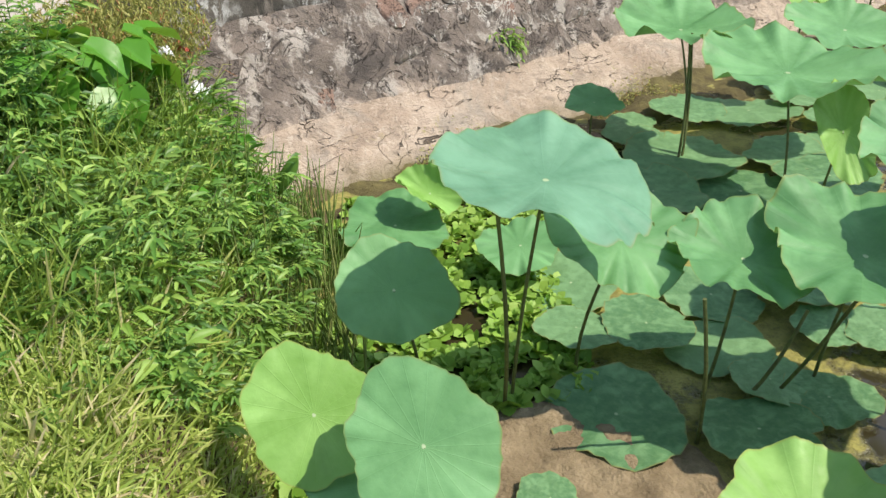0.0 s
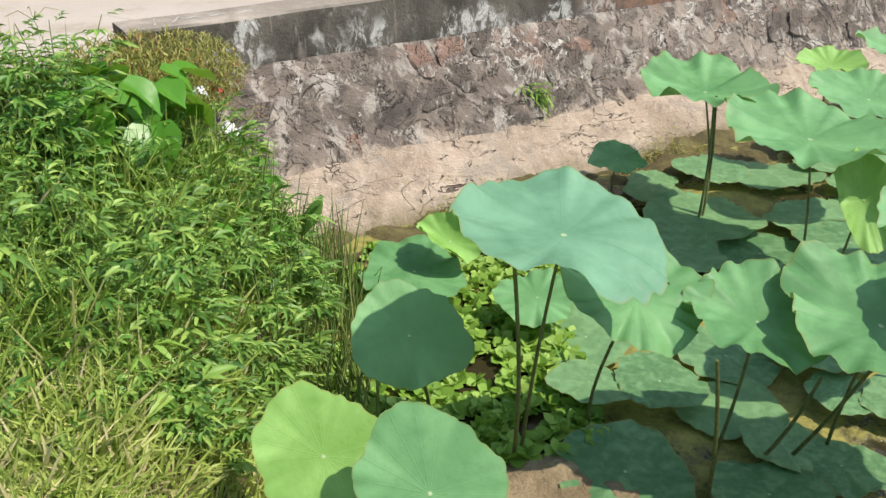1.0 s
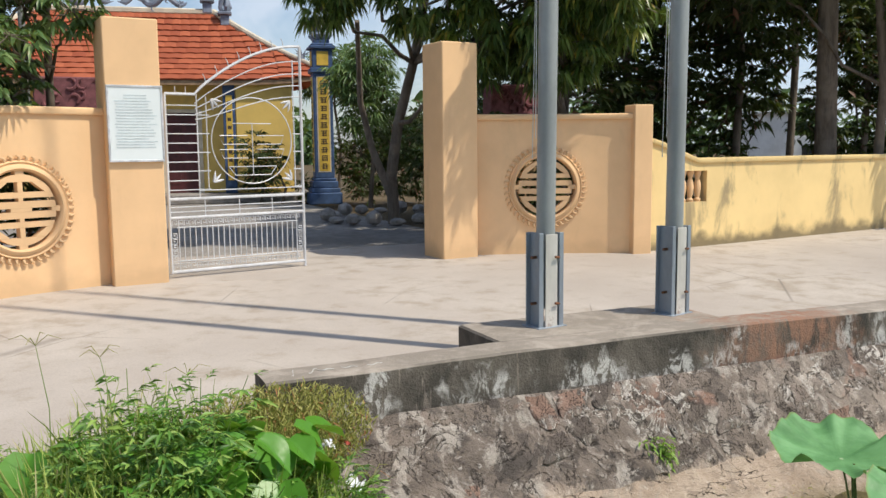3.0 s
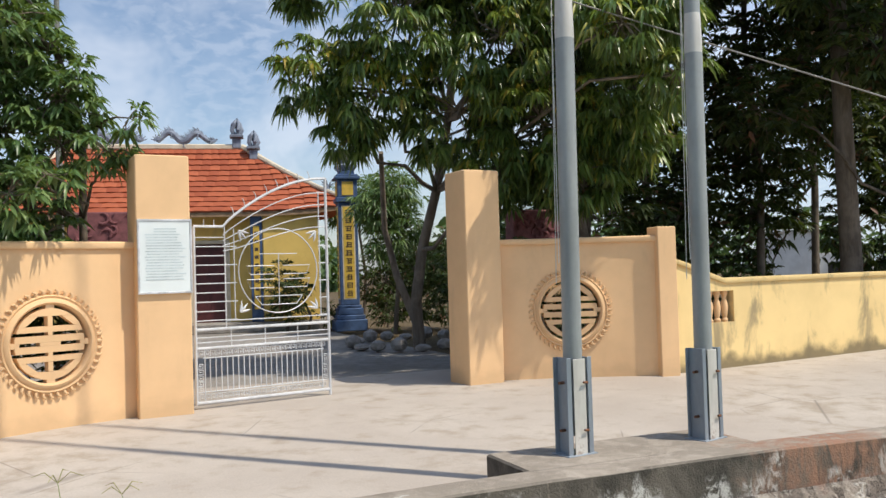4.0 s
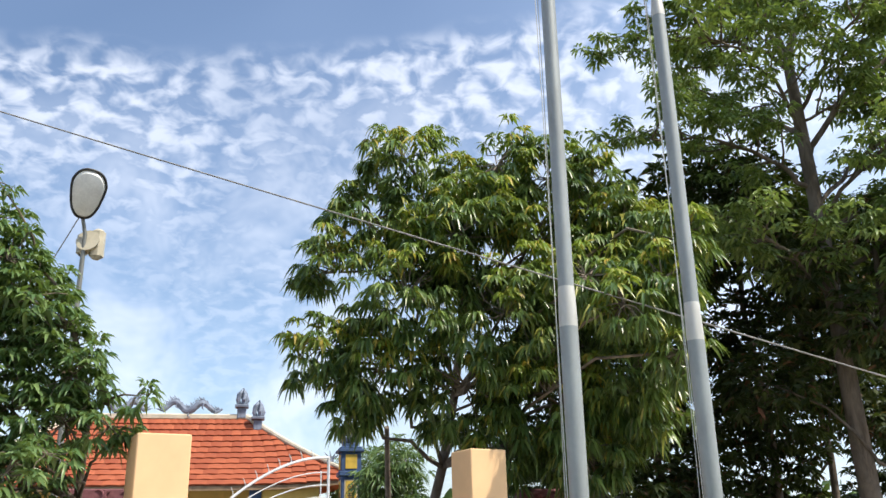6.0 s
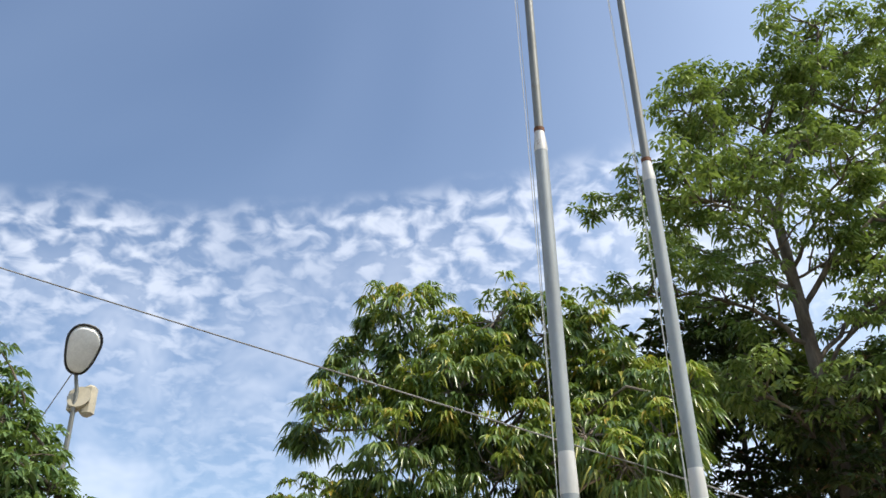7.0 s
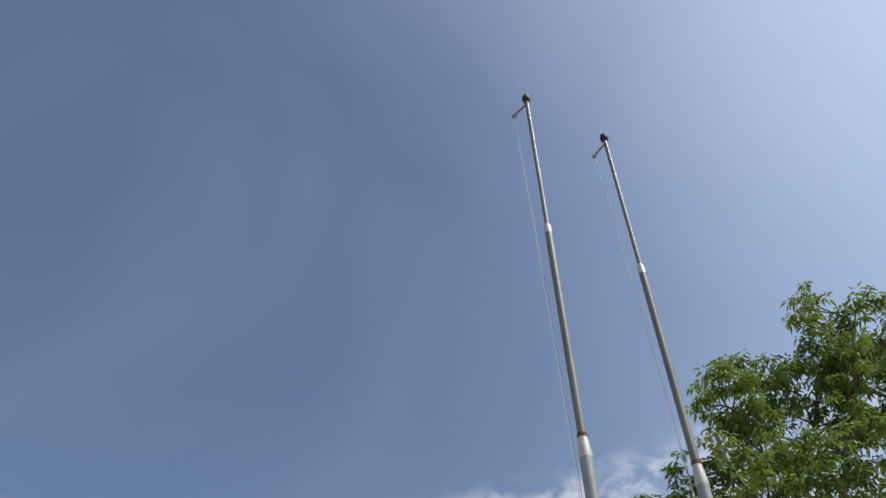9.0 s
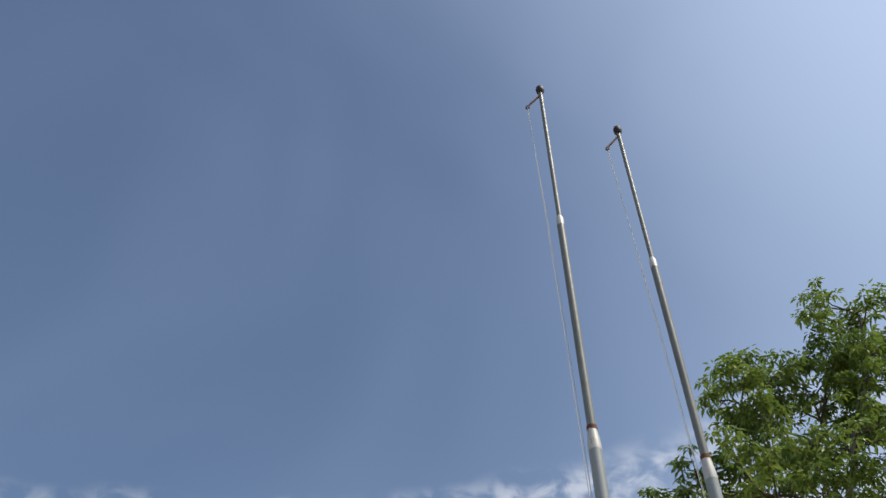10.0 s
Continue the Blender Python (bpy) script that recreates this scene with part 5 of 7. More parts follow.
def curved_wall(name, a, b, sag, top, mid_s, mid_z, hole_r, label):
    """A plastered wall bowed in plan, with a round opening through it, a cap and a pierced medallion."""
    at, size = arc_path(a, b, sag)
    T = 0.20
    n = 48
    rect = []
    for k in range(n):
        an = 2 * math.pi * k / n
        dx, dz = math.cos(an), math.sin(an)
        ts = []
        if abs(dx) > 1e-6:
            ts.append(((size if dx > 0 else 0) - mid_s) / dx)
        if abs(dz) > 1e-6:
            ts.append(((top if dz > 0 else -0.05) - mid_z) / dz)
        t = min(ts)
        rect.append((mid_s + dx * t, mid_z + dz * t))
    for cs, cz in ((0, -0.05), (size, -0.05), (0, top), (size, top)):   # take the nearest direction into each corner
        i = min(range(n), key=lambda q: (rect[q][0] - cs) ** 2 + (rect[q][1] - cz) ** 2)
        rect[i] = (cs, cz)
    g = Geo()
    steps = 9
    for face, out in ((0, 0.0), (1, T)):
        o = len(g.v)
        for j in range(steps + 1):
            t = j / steps
            for k in range(n):
                an = 2 * math.pi * k / n
                s = (mid_s + hole_r * math.cos(an)) * (1 - t) + rect[k][0] * t
                z = (mid_z + hole_r * math.sin(an)) * (1 - t) + rect[k][1] * t
                p = at(s, out)
                g.v.append((p.x, p.y, z))
        for j in range(steps):
            for k in range(n):
                q = (o + j * n + k, o + j * n + (k + 1) % n, o + (j + 1) * n + (k + 1) % n, o + (j + 1) * n + k)
                g.f.append(q if face else q[::-1])
    half = (steps + 1) * n
    for k in range(n):
        g.f.append((k, (k + 1) % n, half + (k + 1) % n, half + k))
        q = steps * n
        g.f.append((q + (k + 1) % n, q + k, half + q + k, half + q + (k + 1) % n))
    wall = tagged(part(name, g, M_PEACH, None, label, True, 40), category="wall", kind="structure")
    # cap along the top
    g = Geo()
    rows = []
    for s in np.linspace(0, size, 30):
        r = []
        for out, z in ((-0.035, top - 0.005), (-0.045, top + 0.02), (-0.04, top + 0.055), (-0.02, top + 0.07), (T + 0.02, top + 0.07), (T + 0.045, top + 0.05), (T + 0.035, top - 0.005), (-0.035, top - 0.005)):
            p = at(s, out)
            r.append((p.x, p.y, z))
        rows.append(r)
    g.grid(rows)
    g.add(rows[0][:7], [tuple(range(6, -1, -1))])
    g.add(rows[-1][:7], [tuple(range(7))])
    part("wall_cap", g, M_PEACH, wall, "projecting peach coping", True, 40)
    # medallion
    c, e = at(mid_s), at(mid_s + 0.05)
    ang = math.atan2(e.y - c.y, e.x - c.x)
    mm = Matrix.Translation((c.x, c.y, mid_z)) @ Matrix.Rotation(ang, 4, "Z")
    root = thing("medallion", mm, "round pierced plaster medallion with a flame border set in the wall", "wall ornament", "wall medallions")
    g = Geo()
    ring = [(hole_r - 0.012, 0.12), (hole_r - 0.012, -0.035), (hole_r + 0.01, -0.06), (hole_r + 0.04, -0.05), (hole_r + 0.055, -0.03), (hole_r + 0.075, -0.045), (hole_r + 0.09, -0.02), (hole_r + 0.09, 0.01)]
    m_ = len(ring)
    for k in range(64):
        an = 2 * math.pi * k / 64
        g.v += [(r * math.cos(an), y, r * math.sin(an)) for r, y in ring]
    g.f = [(k * m_ + i, k * m_ + i + 1, ((k + 1) % 64) * m_ + i + 1, ((k + 1) % 64) * m_ + i) for k in range(64) for i in range(m_ - 1)]
    part("rim", g, M_PEACH, root, "", True, 50)
    petal = Geo()
    petal.tube([(0, 0, 0), (0.012, -0.012, 0.03), (0.004, -0.02, 0.055), (-0.018, -0.016, 0.07), (-0.03, -0.01, 0.055)], [0.022, 0.022, 0.017, 0.012, 0.006], 7)
    pm = to_mesh("flame", petal, M_PEACH)
    for k in range(44):
        an = 2 * math.pi * k / 44
        ob = part("flame", pm, M_PEACH, root)
        ob.matrix_local = Matrix.Rotation(-an, 4, "Y") @ Matrix.Translation((0, -0.012, hole_r + 0.08)) @ Matrix.Diagonal((0.85, 0.9, 0.85, 1))
    k = hole_r / 0.415
    disc = 0.368

    def clip(z0, z1, inner=None):
        """A strip of the disc between two heights; inner gives its near edge as a function of the height, for one side alone."""
        zs = np.linspace(z0, z1, 9)
        out = [(math.sqrt(max(0.0, disc ** 2 - z * z)), z) for z in zs]
        return out + [((-math.sqrt(max(0.0, disc ** 2 - z * z)) if inner is None else inner(z)), z) for z in zs[::-1]]

    shapes = [[(x, z) for x, z in ((-0.11, -0.018), (0.11, -0.018), (0.11, 0.018), (-0.11, 0.018))]]
    for sz in (1, -1):
        two = [clip(0.122, 0.182), clip(0.018, 0.088), clip(0.285, disc - 0.002),
               [(-0.024, 0.088), (0.024, 0.088), (0.024, 0.122), (-0.024, 0.122)], [(-0.026, 0.182), (0.026, 0.182), (0.026, 0.285), (-0.026, 0.285)],
               [(-0.045, disc - 0.004), (0.045, disc - 0.004), (0.045, 0.41), (-0.045, 0.41)]]
        for sx in (1, -1):
            for q in (clip(0.182, 0.285, lambda z: 0.25 - 1.25 * (z - 0.182)),):
                two.append([(x * sx, z) for x, z in q])
        shapes += [[(x, z * sz) for x, z in q] for q in two]
    for sx in (1, -1):
        shapes += [[(x * sx, z) for x, z in clip(-0.018, 0.018, lambda z: 0.31)], [(sx * 0.362, -0.03), (sx * 0.41, -0.03), (sx * 0.41, 0.03), (sx * 0.362, 0.03)]]
    for q in shapes:
        m_ = len(q)
        g = Geo()
        for y, grow in ((-0.022, 0.985), (-0.028, 0.97), (0.06, 1.0)):
            cx, cz = sum(p[0] for p in q) / m_, sum(p[1] for p in q) / m_
            g.v += [((cx + (x - cx) * grow) * k, y, (cz + (z - cz) * grow) * k) for x, z in q]
        g.f = [tuple(m_ + i for i in range(m_)), tuple(2 * m_ + i for i in range(m_ - 1, -1, -1))]
        for a_, b_ in ((1, 0), (0, 2)):
            g.f += [(a_ * m_ + i, a_ * m_ + (i + 1) % m_, b_ * m_ + (i + 1) % m_, b_ * m_ + i) for i in range(m_)]
        part("bar", g, M_PEACH, root, "", True, 30)
    return wall


# positions where walls meet the pillars
p2_end = P2 @ Vector((0.525, 0.18, 0))
p1_end = P1 @ Vector((0, 0.18, 0))
curved_wall("wall_east", (p2_end.x, p2_end.y), (2.88, 11.53), 0.09, 1.80, 1.01, 0.90, 0.415, "curved peach garden wall with a pierced medallion")
curved_wall("wall_west", (-4.85, 7.50), (p1_end.x, p1_end.y), 0.10, 1.82, 1.53, 0.86, 0.405, "curved peach garden wall with a pierced medallion, beside the gate")

ob = part("gate_post", Geo().box(0, 0, -0.05, 0.27, 0.30, 1.98, 0.01), M_PEACH, None, "square peach wall post where two walls meet", True, 30)
ob.matrix_world = Matrix.Translation((2.87, 11.44, 0)) @ Matrix.Rotation(radians(14), 4, "Z")
tagged(ob, category="post", kind="structure")

# long stained wall: built from blocks round a small baluster window
WA = math.atan2(14.42 - 12.25, 7.76 - 4.06)
WM = Matrix.Translation((3.10, 11.67, 0)) @ Matrix.Rotation(WA, 4, "Z")
L = 42.0
g = Geo()
WT = 1.20
prof_top = [(0.0, 1.50), (0.25, 1.44), (0.55, 1.34), (0.85, 1.24), (1.0, WT), (1.2, WT), (L, WT)]


def top_at(x):
    for (a, za), (b, zb) in zip(prof_top[:-1], prof_top[1:]):
        if a <= x <= b:
            return za + (zb - za) * (x - a) / (b - a)
    return WT


wx0, wx1, wz0, wz1 = 0.57, 1.19, 0.64, 1.08
cols = sorted(set([0.0, 0.25, 0.55, wx0, 0.85, 1.0, wx1] + [1.2 + 0.8 * k for k in range(52)]))
for x0, x1 in zip(cols[:-1], cols[1:]):
    spans = [(-0.05, wz0), (wz1, None)] if x0 >= wx0 - 1e-6 and x1 <= wx1 + 1e-6 else [(-0.05, None)]
    for z0, z1 in spans:
        za, zb = (top_at(x0), top_at(x1)) if z1 is None else (z1, z1)
        vs = [(x0, 0, z0), (x1, 0, z0), (x1, 0.2, z0), (x0, 0.2, z0), (x0, 0, za), (x1, 0, zb), (x1, 0.2, zb), (x0, 0.2, za)]
        g.add(vs, [(0, 1, 5, 4), (2, 3, 7, 6), (4, 5, 6, 7), (3, 2, 1, 0)] + ([(1, 2, 6, 5)] if abs(x1 - wx0) < 1e-6 or x1 == cols[-1] else []) + ([(3, 0, 4, 7)] if abs(x0 - wx1) < 1e-6 or x0 == 0 else []))
long_wall = part("wall_south", g, M_YELLOW, None, "long yellow garden wall with dark mould stains", False)
long_wall.matrix_world = WM
tagged(long_wall, category="wall", kind="structure")
g = Geo()
rows = []
for x in [0.0, 0.25, 0.55, 0.85, 1.0, 1.1] + list(np.linspace(1.3, L, 60)):
    t = top_at(x)
    rows.append([(x, -0.03, t - 0.01), (x, -0.045, t + 0.02), (x, -0.04, t + 0.055), (x, 0.24, t + 0.06), (x, 0.245, t + 0.02), (x, 0.23, t - 0.01), (x, -0.03, t - 0.01)])
g.grid(rows)
part("wall_cap", g, M_YELLOW, long_wall, "rounded yellow coping", True, 40)
prof = [(0.045, 0.0), (0.05, 0.03), (0.03, 0.06), (0.042, 0.12), (0.052, 0.20), (0.045, 0.27), (0.028, 0.33), (0.038, 0.37), (0.05, 0.40), (0.05, 0.44)]
bal = to_mesh("baluster", Geo().lathe(prof, 14), M_PEACH)
for k in range(4):
    ob = part("baluster", bal, M_PEACH, long_wall, "turned plaster baluster")
    ob.location = (wx0 + 0.085 + k * 0.15, 0.1, wz0)

# ---- gate leaf, standing closed ----
GM = Matrix.Translation((-2.78, 9.76, 0)) @ Matrix.Rotation(math.atan2(10.70 - 9.75, -1.40 + 2.80), 4, "Z")
gate = thing("gate_leaf", GM, "white tubular steel gate leaf with an arched top and round emblem", "gate")
GW = 1.66


def rod(name, pts, r=0.009, label="", n=7, closed=False):
    return part(name, Geo().tube([(p[0], 0, p[1]) if len(p) == 2 else p for p in pts], r * 0.82, n, closed), M_GATE, gate, label)


arch = [(0.34 + (GW - 0.34) * t, 2.06 + 0.60 * math.sin(math.pi / 2 * t) ** 0.85) for t in np.linspace(0, 1, 20)]
rod("bottom_rail", [(0, 0.07), (GW, 0.07)], 0.022)
rod("lock_rail", [(0, 0.68), (GW, 0.68)], 0.020)
rod("middle_rail", [(0, 0.89), (GW, 0.89)], 0.022)
rod("hinge_stile", [(0.0, 0.05), (0.0, 2.06)], 0.022)
rod("lock_stile", [(GW, 0.0), (GW, 2.67)], 0.022)
rod("top_rail", [(0, 2.06), (0.34, 2.06)] + arch[1:], 0.020)
for k in range(4):
    s = 1 - 0.10 * (k + 1)
    rod("arch_bar", [(0.34 + (GW - 0.36) * t, 1.96 - 0.06 * k + 0.60 * s * math.sin(math.pi / 2 * t) ** (0.9 + 0.15 * k) * (0.97 - 0.06 * k)) for t in np.linspace(0, 1, 18)], 0.008)
for k in range(8):
    x, z = arch[2 + 2 * k]
    rod("spike", [(x, z), (x - 0.01, z + 0.06), (x - 0.03, z + 0.10)], 0.006)
rod("spike", [(0.12, 2.06), (0.12, 2.14)], 0.006)
rod("spike", [(0.24, 2.06), (0.24, 2.14)], 0.006)
rod("inner_stile", [(0.36, 0.89), (0.36, 2.06)], 0.010)
rod("inner_stile", [(0.47, 0.98), (0.47, 2.04)], 0.009)
rod("inner_stile", [(1.56, 0.98), (1.56, 2.5)], 0.009)
for k in range(10):
    z = 0.99 + k * 0.105
    rod("ladder_bar", [(0.0, z), (0.36, z)], 0.008)
    if k % 2 == 0:
        rod("side_bar", [(1.54, z), (GW, z)], 0.008)
        rod("side_bar", [(0.36, z), (0.50, z)], 0.008)
CX, CZ, CR = 1.02, 1.54, 0.50
rod("emblem_ring", [(CX + CR * math.cos(a), CZ + CR * math.sin(a)) for a in np.linspace(0, 2 * math.pi, 48, endpoint=False)], 0.0085, "", 7, True)
for z, w in ((0.20, 0.24), (-0.30, 0.30)):
    rod("emblem_bar", [(CX - w, CZ + z), (CX + w, CZ + z)], 0.007)
for z in (0.06, -0.10):          # open trays to both sides of the stem
    for sx in (-1, 1):
        rod("emblem_tray", [(CX + sx * 0.06, CZ + z), (CX + sx * 0.40, CZ + z), (CX + sx * 0.36, CZ + z - 0.10), (CX + sx * 0.06, CZ + z - 0.10)], 0.0065)
rod("emblem_tray", [(CX - 0.30, CZ - 0.30), (CX - 0.22, CZ - 0.40), (CX + 0.22, CZ - 0.40), (CX + 0.30, CZ - 0.30)], 0.0065)
rod("emblem_stem", [(CX, CZ - 0.40), (CX, CZ + 0.20)], 0.007)
rod("base_bar", [(0.36, 0.98), (GW, 0.98)], 0.008)
for z in (0.745, 0.80):
    rod("mid_bar", [(0, z), (GW, z)], 0.008)
for k in range(1, 4):
    rod("mid_post", [(GW * k / 4, 0.68), (GW * k / 4, 0.89)], 0.008)
for sx, sz in ((-1, 1), (1, 1), (-1, -1), (1, -1)):
    g = Geo()
    x, z = CX + sx * 0.49, CZ + sz * 0.47
    for t in (0.2, 0.8, 1.4):
        g.tube([(x, 0, z), (x - sx * 0.07 * math.cos(t), -0.01, z - sz * 0.07 * math.sin(t)), (x - sx * 0.13 * math.cos(t), 0, z - sz * 0.13 * math.sin(t))], [0.012, 0.016, 0.003], 6)
    part("corner_leaf", g, M_GATE, gate, "small cast leaf ornament")
for k in range(21):
    x = 0.16 + k * (GW - 0.32) / 20
    rod("picket", [(x, 0.19), (x, 0.57)], 0.008)
for z in (0.19, 0.57):
    rod("panel_rail", [(0.08, z), (GW - 0.08, z)], 0.008)
for x in (0.10, GW - 0.10):
    rod("panel_stile", [(x, 0.09), (x, 0.66)], 0.008)


def meander(x0, z0, x1, z1, cell):
    """A running fret between two corners."""
    g = Geo()
    along_x = abs(x1 - x0) > abs(z1 - z0)
    n = int((abs(x1 - x0) if along_x else abs(z1 - z0)) / cell)
    for k in range(n):
        key = [(0, 0), (0, 0.85), (0.75, 0.85), (0.75, 0.25), (0.38, 0.25), (0.38, 0.55)]
        pts = []
        for u, w in key:
            u = (k + u) * cell
            w = w * cell
            pts.append((x0 + u, 0, z0 + w) if along_x else (x0 + w, 0, z0 + u))
        g.tube(pts, 0.0065, 4)
    return g


part("fret", meander(0.03, 0.595, GW - 0.03, 0.66, 0.066), M_GATE, gate, "white fretwork band")
part("fret", meander(0.03, 0.105, GW - 0.03, 0.18, 0.066), M_GATE, gate, "white fretwork band")
part("fret", meander(0.02, 0.19, 0.09, 0.57, 0.066), M_GATE, gate, "white fretwork band")
part("fret", meander(GW - 0.09, 0.19, GW - 0.02, 0.57, 0.066), M_GATE, gate, "white fretwork band")

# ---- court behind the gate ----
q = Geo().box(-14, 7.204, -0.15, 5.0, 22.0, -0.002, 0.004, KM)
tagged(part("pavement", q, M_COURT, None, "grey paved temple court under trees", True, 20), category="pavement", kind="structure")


strokes_rng = np.random.default_rng(19)


def couplet_column(x, y, turn, s=1.0):
    root = thing("couplet_column", Matrix.Translation((x, y, 0)) @ Matrix.Rotation(turn, 4, "Z") @ Matrix.Diagonal((s, s, s, 1)), "tall blue ornamental column with gold inscription panels", "column")
    g = Geo()
    for w, z0, z1 in ((0.42, 0, 0.30), (0.37, 0.30, 0.42), (0.33, 0.42, 0.60), (0.29, 0.60, 0.68)):
        g.box(-w, -w, z0, w, w, z1, 0.02)
    part("plinth", g, M_BLUE, root)
    part("shaft", Geo().box(-0.25, -0.25, 0.68, 0.25, 0.25, 3.38, 0.02), M_BLUE, root)
    g = Geo()
    for w, z0, z1 in ((0.31, 3.38, 3.50), (0.26, 3.50, 3.98), (0.33, 3.98, 4.06), (0.28, 4.06, 4.12), (0.20, 4.12, 4.22)):
        g.box(-w, -w, z0, w, w, z1, 0.015)
    part("capital", g, M_BLUE, root)
    for k in range(4):
        m = Matrix.Rotation(k * math.pi / 2, 4, "Z")
        part("panel", Geo().box(-0.14, -0.262, 0.86, 0.14, -0.248, 3.26, 0.004, m), M_GOLD, root, "gold-painted inscription panel")
        part("panel_edge", Geo().box(-0.17, -0.256, 0.83, 0.17, -0.247, 3.29, 0.003, m), M_CREAM, root, "pale panel border")
        part("lantern_panel", Geo().box(-0.15, -0.272, 3.56, 0.15, -0.258, 3.92, 0.004, m), M_GOLD, root, "gold panel")
        g = Geo()
        for j in range(11):
            z = 3.10 - j * 0.212
            for s_ in range(3):
                w0, h0 = strokes_rng.uniform(0.05, 0.095), z + 0.055 - 0.055 * s_
                g.box(-w0, -0.268, h0, w0, -0.262, h0 + 0.022, 0, m)
            for x0 in (strokes_rng.uniform(-0.07, -0.02), strokes_rng.uniform(0.01, 0.06)):
                g.box(x0, -0.2695, z - 0.065, x0 + 0.022, -0.263, z + 0.075, 0, m)
        part("strokes", g, M_GLYPH, root, "dark strokes of worn writing")
    part("finial", Geo().lathe([(0.18, 4.22), (0.24, 4.30), (0.26, 4.36), (0.14, 4.42), (0.12, 4.48), (0.20, 4.54), (0.17, 4.62), (0.08, 4.68), (0.11, 4.74), (0.03, 4.86)], 14), M_GREYBLUE, root)
    for k in range(4):
        a = k * math.pi / 2 + 0.78
        part("crest", Geo().tube([(0.2 * math.cos(a), 0.2 * math.sin(a), 4.22), (0.36 * math.cos(a), 0.36 * math.sin(a), 4.34), (0.34 * math.cos(a), 0.34 * math.sin(a), 4.46)], [0.05, 0.035, 0.01], 6), M_GREYBLUE, root)


couplet_column(-2.46, 22.95, radians(14))

# ---- temple ----
TA = radians(12)
TM = Matrix.Translation((-3.55, 24.9, 0)) @ Matrix.Rotation(TA, 4, "Z")    # front right corner; local x runs to the left as negative
temple = thing("temple", TM, "small yellow temple hall with a red clay tile roof", "temple")
TW, TD, EH = 9.0, 5.0, 3.30
for a in ((-TW, 0.0, 0.25, -3.45, 0.25, EH), (-2.55, 0.0, 0.25, 0, 0.25, EH), (-3.45, 0.0, 2.45, -2.55, 0.25, EH), (-0.25, 0.25, 0.25, 0, TD - 0.25, EH),
          (-TW, 0.25, 0.25, -TW + 0.25, TD - 0.25, EH), (-TW, TD - 0.25, 0.25, 0, TD, EH)):
    part("wall", Geo().box(*a, 0.01), M_TEMPLE, temple, "bright yellow plaster wall", True, 30)
part("porch_wall", Geo().box(-1.52, -0.58, 0.25, 0.0, -0.34, EH, 0.01), M_TEMPLE, temple, "sunlit yellow porch wall", True, 30)
part("terrace", Geo().box(-TW - 0.8, -1.1, 0.0, 0.8, TD, 0.25, 0.02), M_COURT, temple, "low stone terrace")
door = part("door", Geo().box(-3.45, 0.10, 0.25, -2.55, 0.16, 2.45, 0.008), M_DOOR, temple, "dark red wooden double door")
for k in range(2):
    part("door_panel", Geo().box(-3.40 + 0.43 * k, 0.085, 0.5, -3.05 + 0.43 * k, 0.10, 2.25, 0.006), M_DOOR, door)
part("door_frame", Geo().box(-3.56, -0.03, 0.25, -3.45, 0.2, 2.55, 0.006).box(-2.55, -0.03, 0.25, -2.44, 0.2, 2.55, 0.006).box(-3.45, -0.03, 2.45, -2.55, 0.2, 2.55, 0.006), M_CREAM, temple)
for x in (-1.70, -6.2):
    part("pilaster", Geo().box(x - 0.16, -0.62, 0.25, x + 0.16, -0.30, EH, 0.01), M_BLUE, temple, "blue pilaster with a gold panel")
    part("pilaster_panel", Geo().box(x - 0.085, -0.632, 0.6, x + 0.085, -0.62, 2.9, 0.004), M_GOLD, temple, "gold inscription panel")
    for j in range(9):
        part("stroke", Geo().box(x - 0.05, -0.638, 2.65 - j * 0.22, x + 0.05, -0.632, 2.74 - j * 0.22), M_GLYPH, temple, "dark bar of worn writing")
# the roof: front and back slope, hips towards the end, swept eaves
RZ, RY = 5.48, 2.3


def roof_point(u, t):
    """u: 0 at the right end to 1 at the left; t: 0 at the eave to 1 at the ridge, on the front slope."""
    x0, x1 = 0.95 - 3.0 * t, -TW - 0.95 + 3.0 * t
    y = -0.75 + (RY + 0.75) * t
    lift = 0.22 * (abs(u - 0.5) * 2) ** 6 * (1 - t)
    return Vector((x0 + (x1 - x0) * u, y, EH - 0.02 + (RZ - EH) * (t * 0.82 + t * t * 0.18) + lift))


g = Geo()
g.grid([[roof_point(u, t) for u in np.linspace(0, 1, 24)] for t in np.linspace(0, 1, 8)])
g.grid([[Vector((p.x, 2 * RY - p.y, p.z)) for p in [roof_point(u, t) for u in np.linspace(1, 0, 24)]] for t in np.linspace(0, 1, 8)])
for u in (0, 1):
    g.grid([[roof_point(u, t), Vector((roof_point(u, t).x, 2 * RY - roof_point(u, t).y, roof_point(u, t).z))] for t in np.linspace(0, 1, 8)])
roof = part("roof", g, M_TILE, temple, "red clay tile roof", True, 40)
g = Geo()
for i in range(23):
    a, b = roof_point(i / 23, 0), roof_point((i + 1) / 23, 0)
    g.add([a, b, b - Vector((0, 0, 0.12)), a - Vector((0, 0, 0.12)), a + Vector((0, 0.1, 0)), b + Vector((0, 0.1, 0)), b + Vector((0, 0.1, -0.12)), a + Vector((0, 0.1, -0.12))],
          [(0, 1, 2, 3), (3, 2, 6, 7), (4, 7, 6, 5)])
part("eave_board", g, M_EAVE, temple, "brown weathered eave board")
for u in (0.0, 1.0):
    part("hip_ridge", Geo().tube([roof_point(u, t) + Vector((0, 0, 0.06)) for t in np.linspace(0, 1, 10)], [0.05 + 0.05 * t for t in np.linspace(0, 1, 10)], 8), M_CREAM, roof, "pale plastered hip ridge")
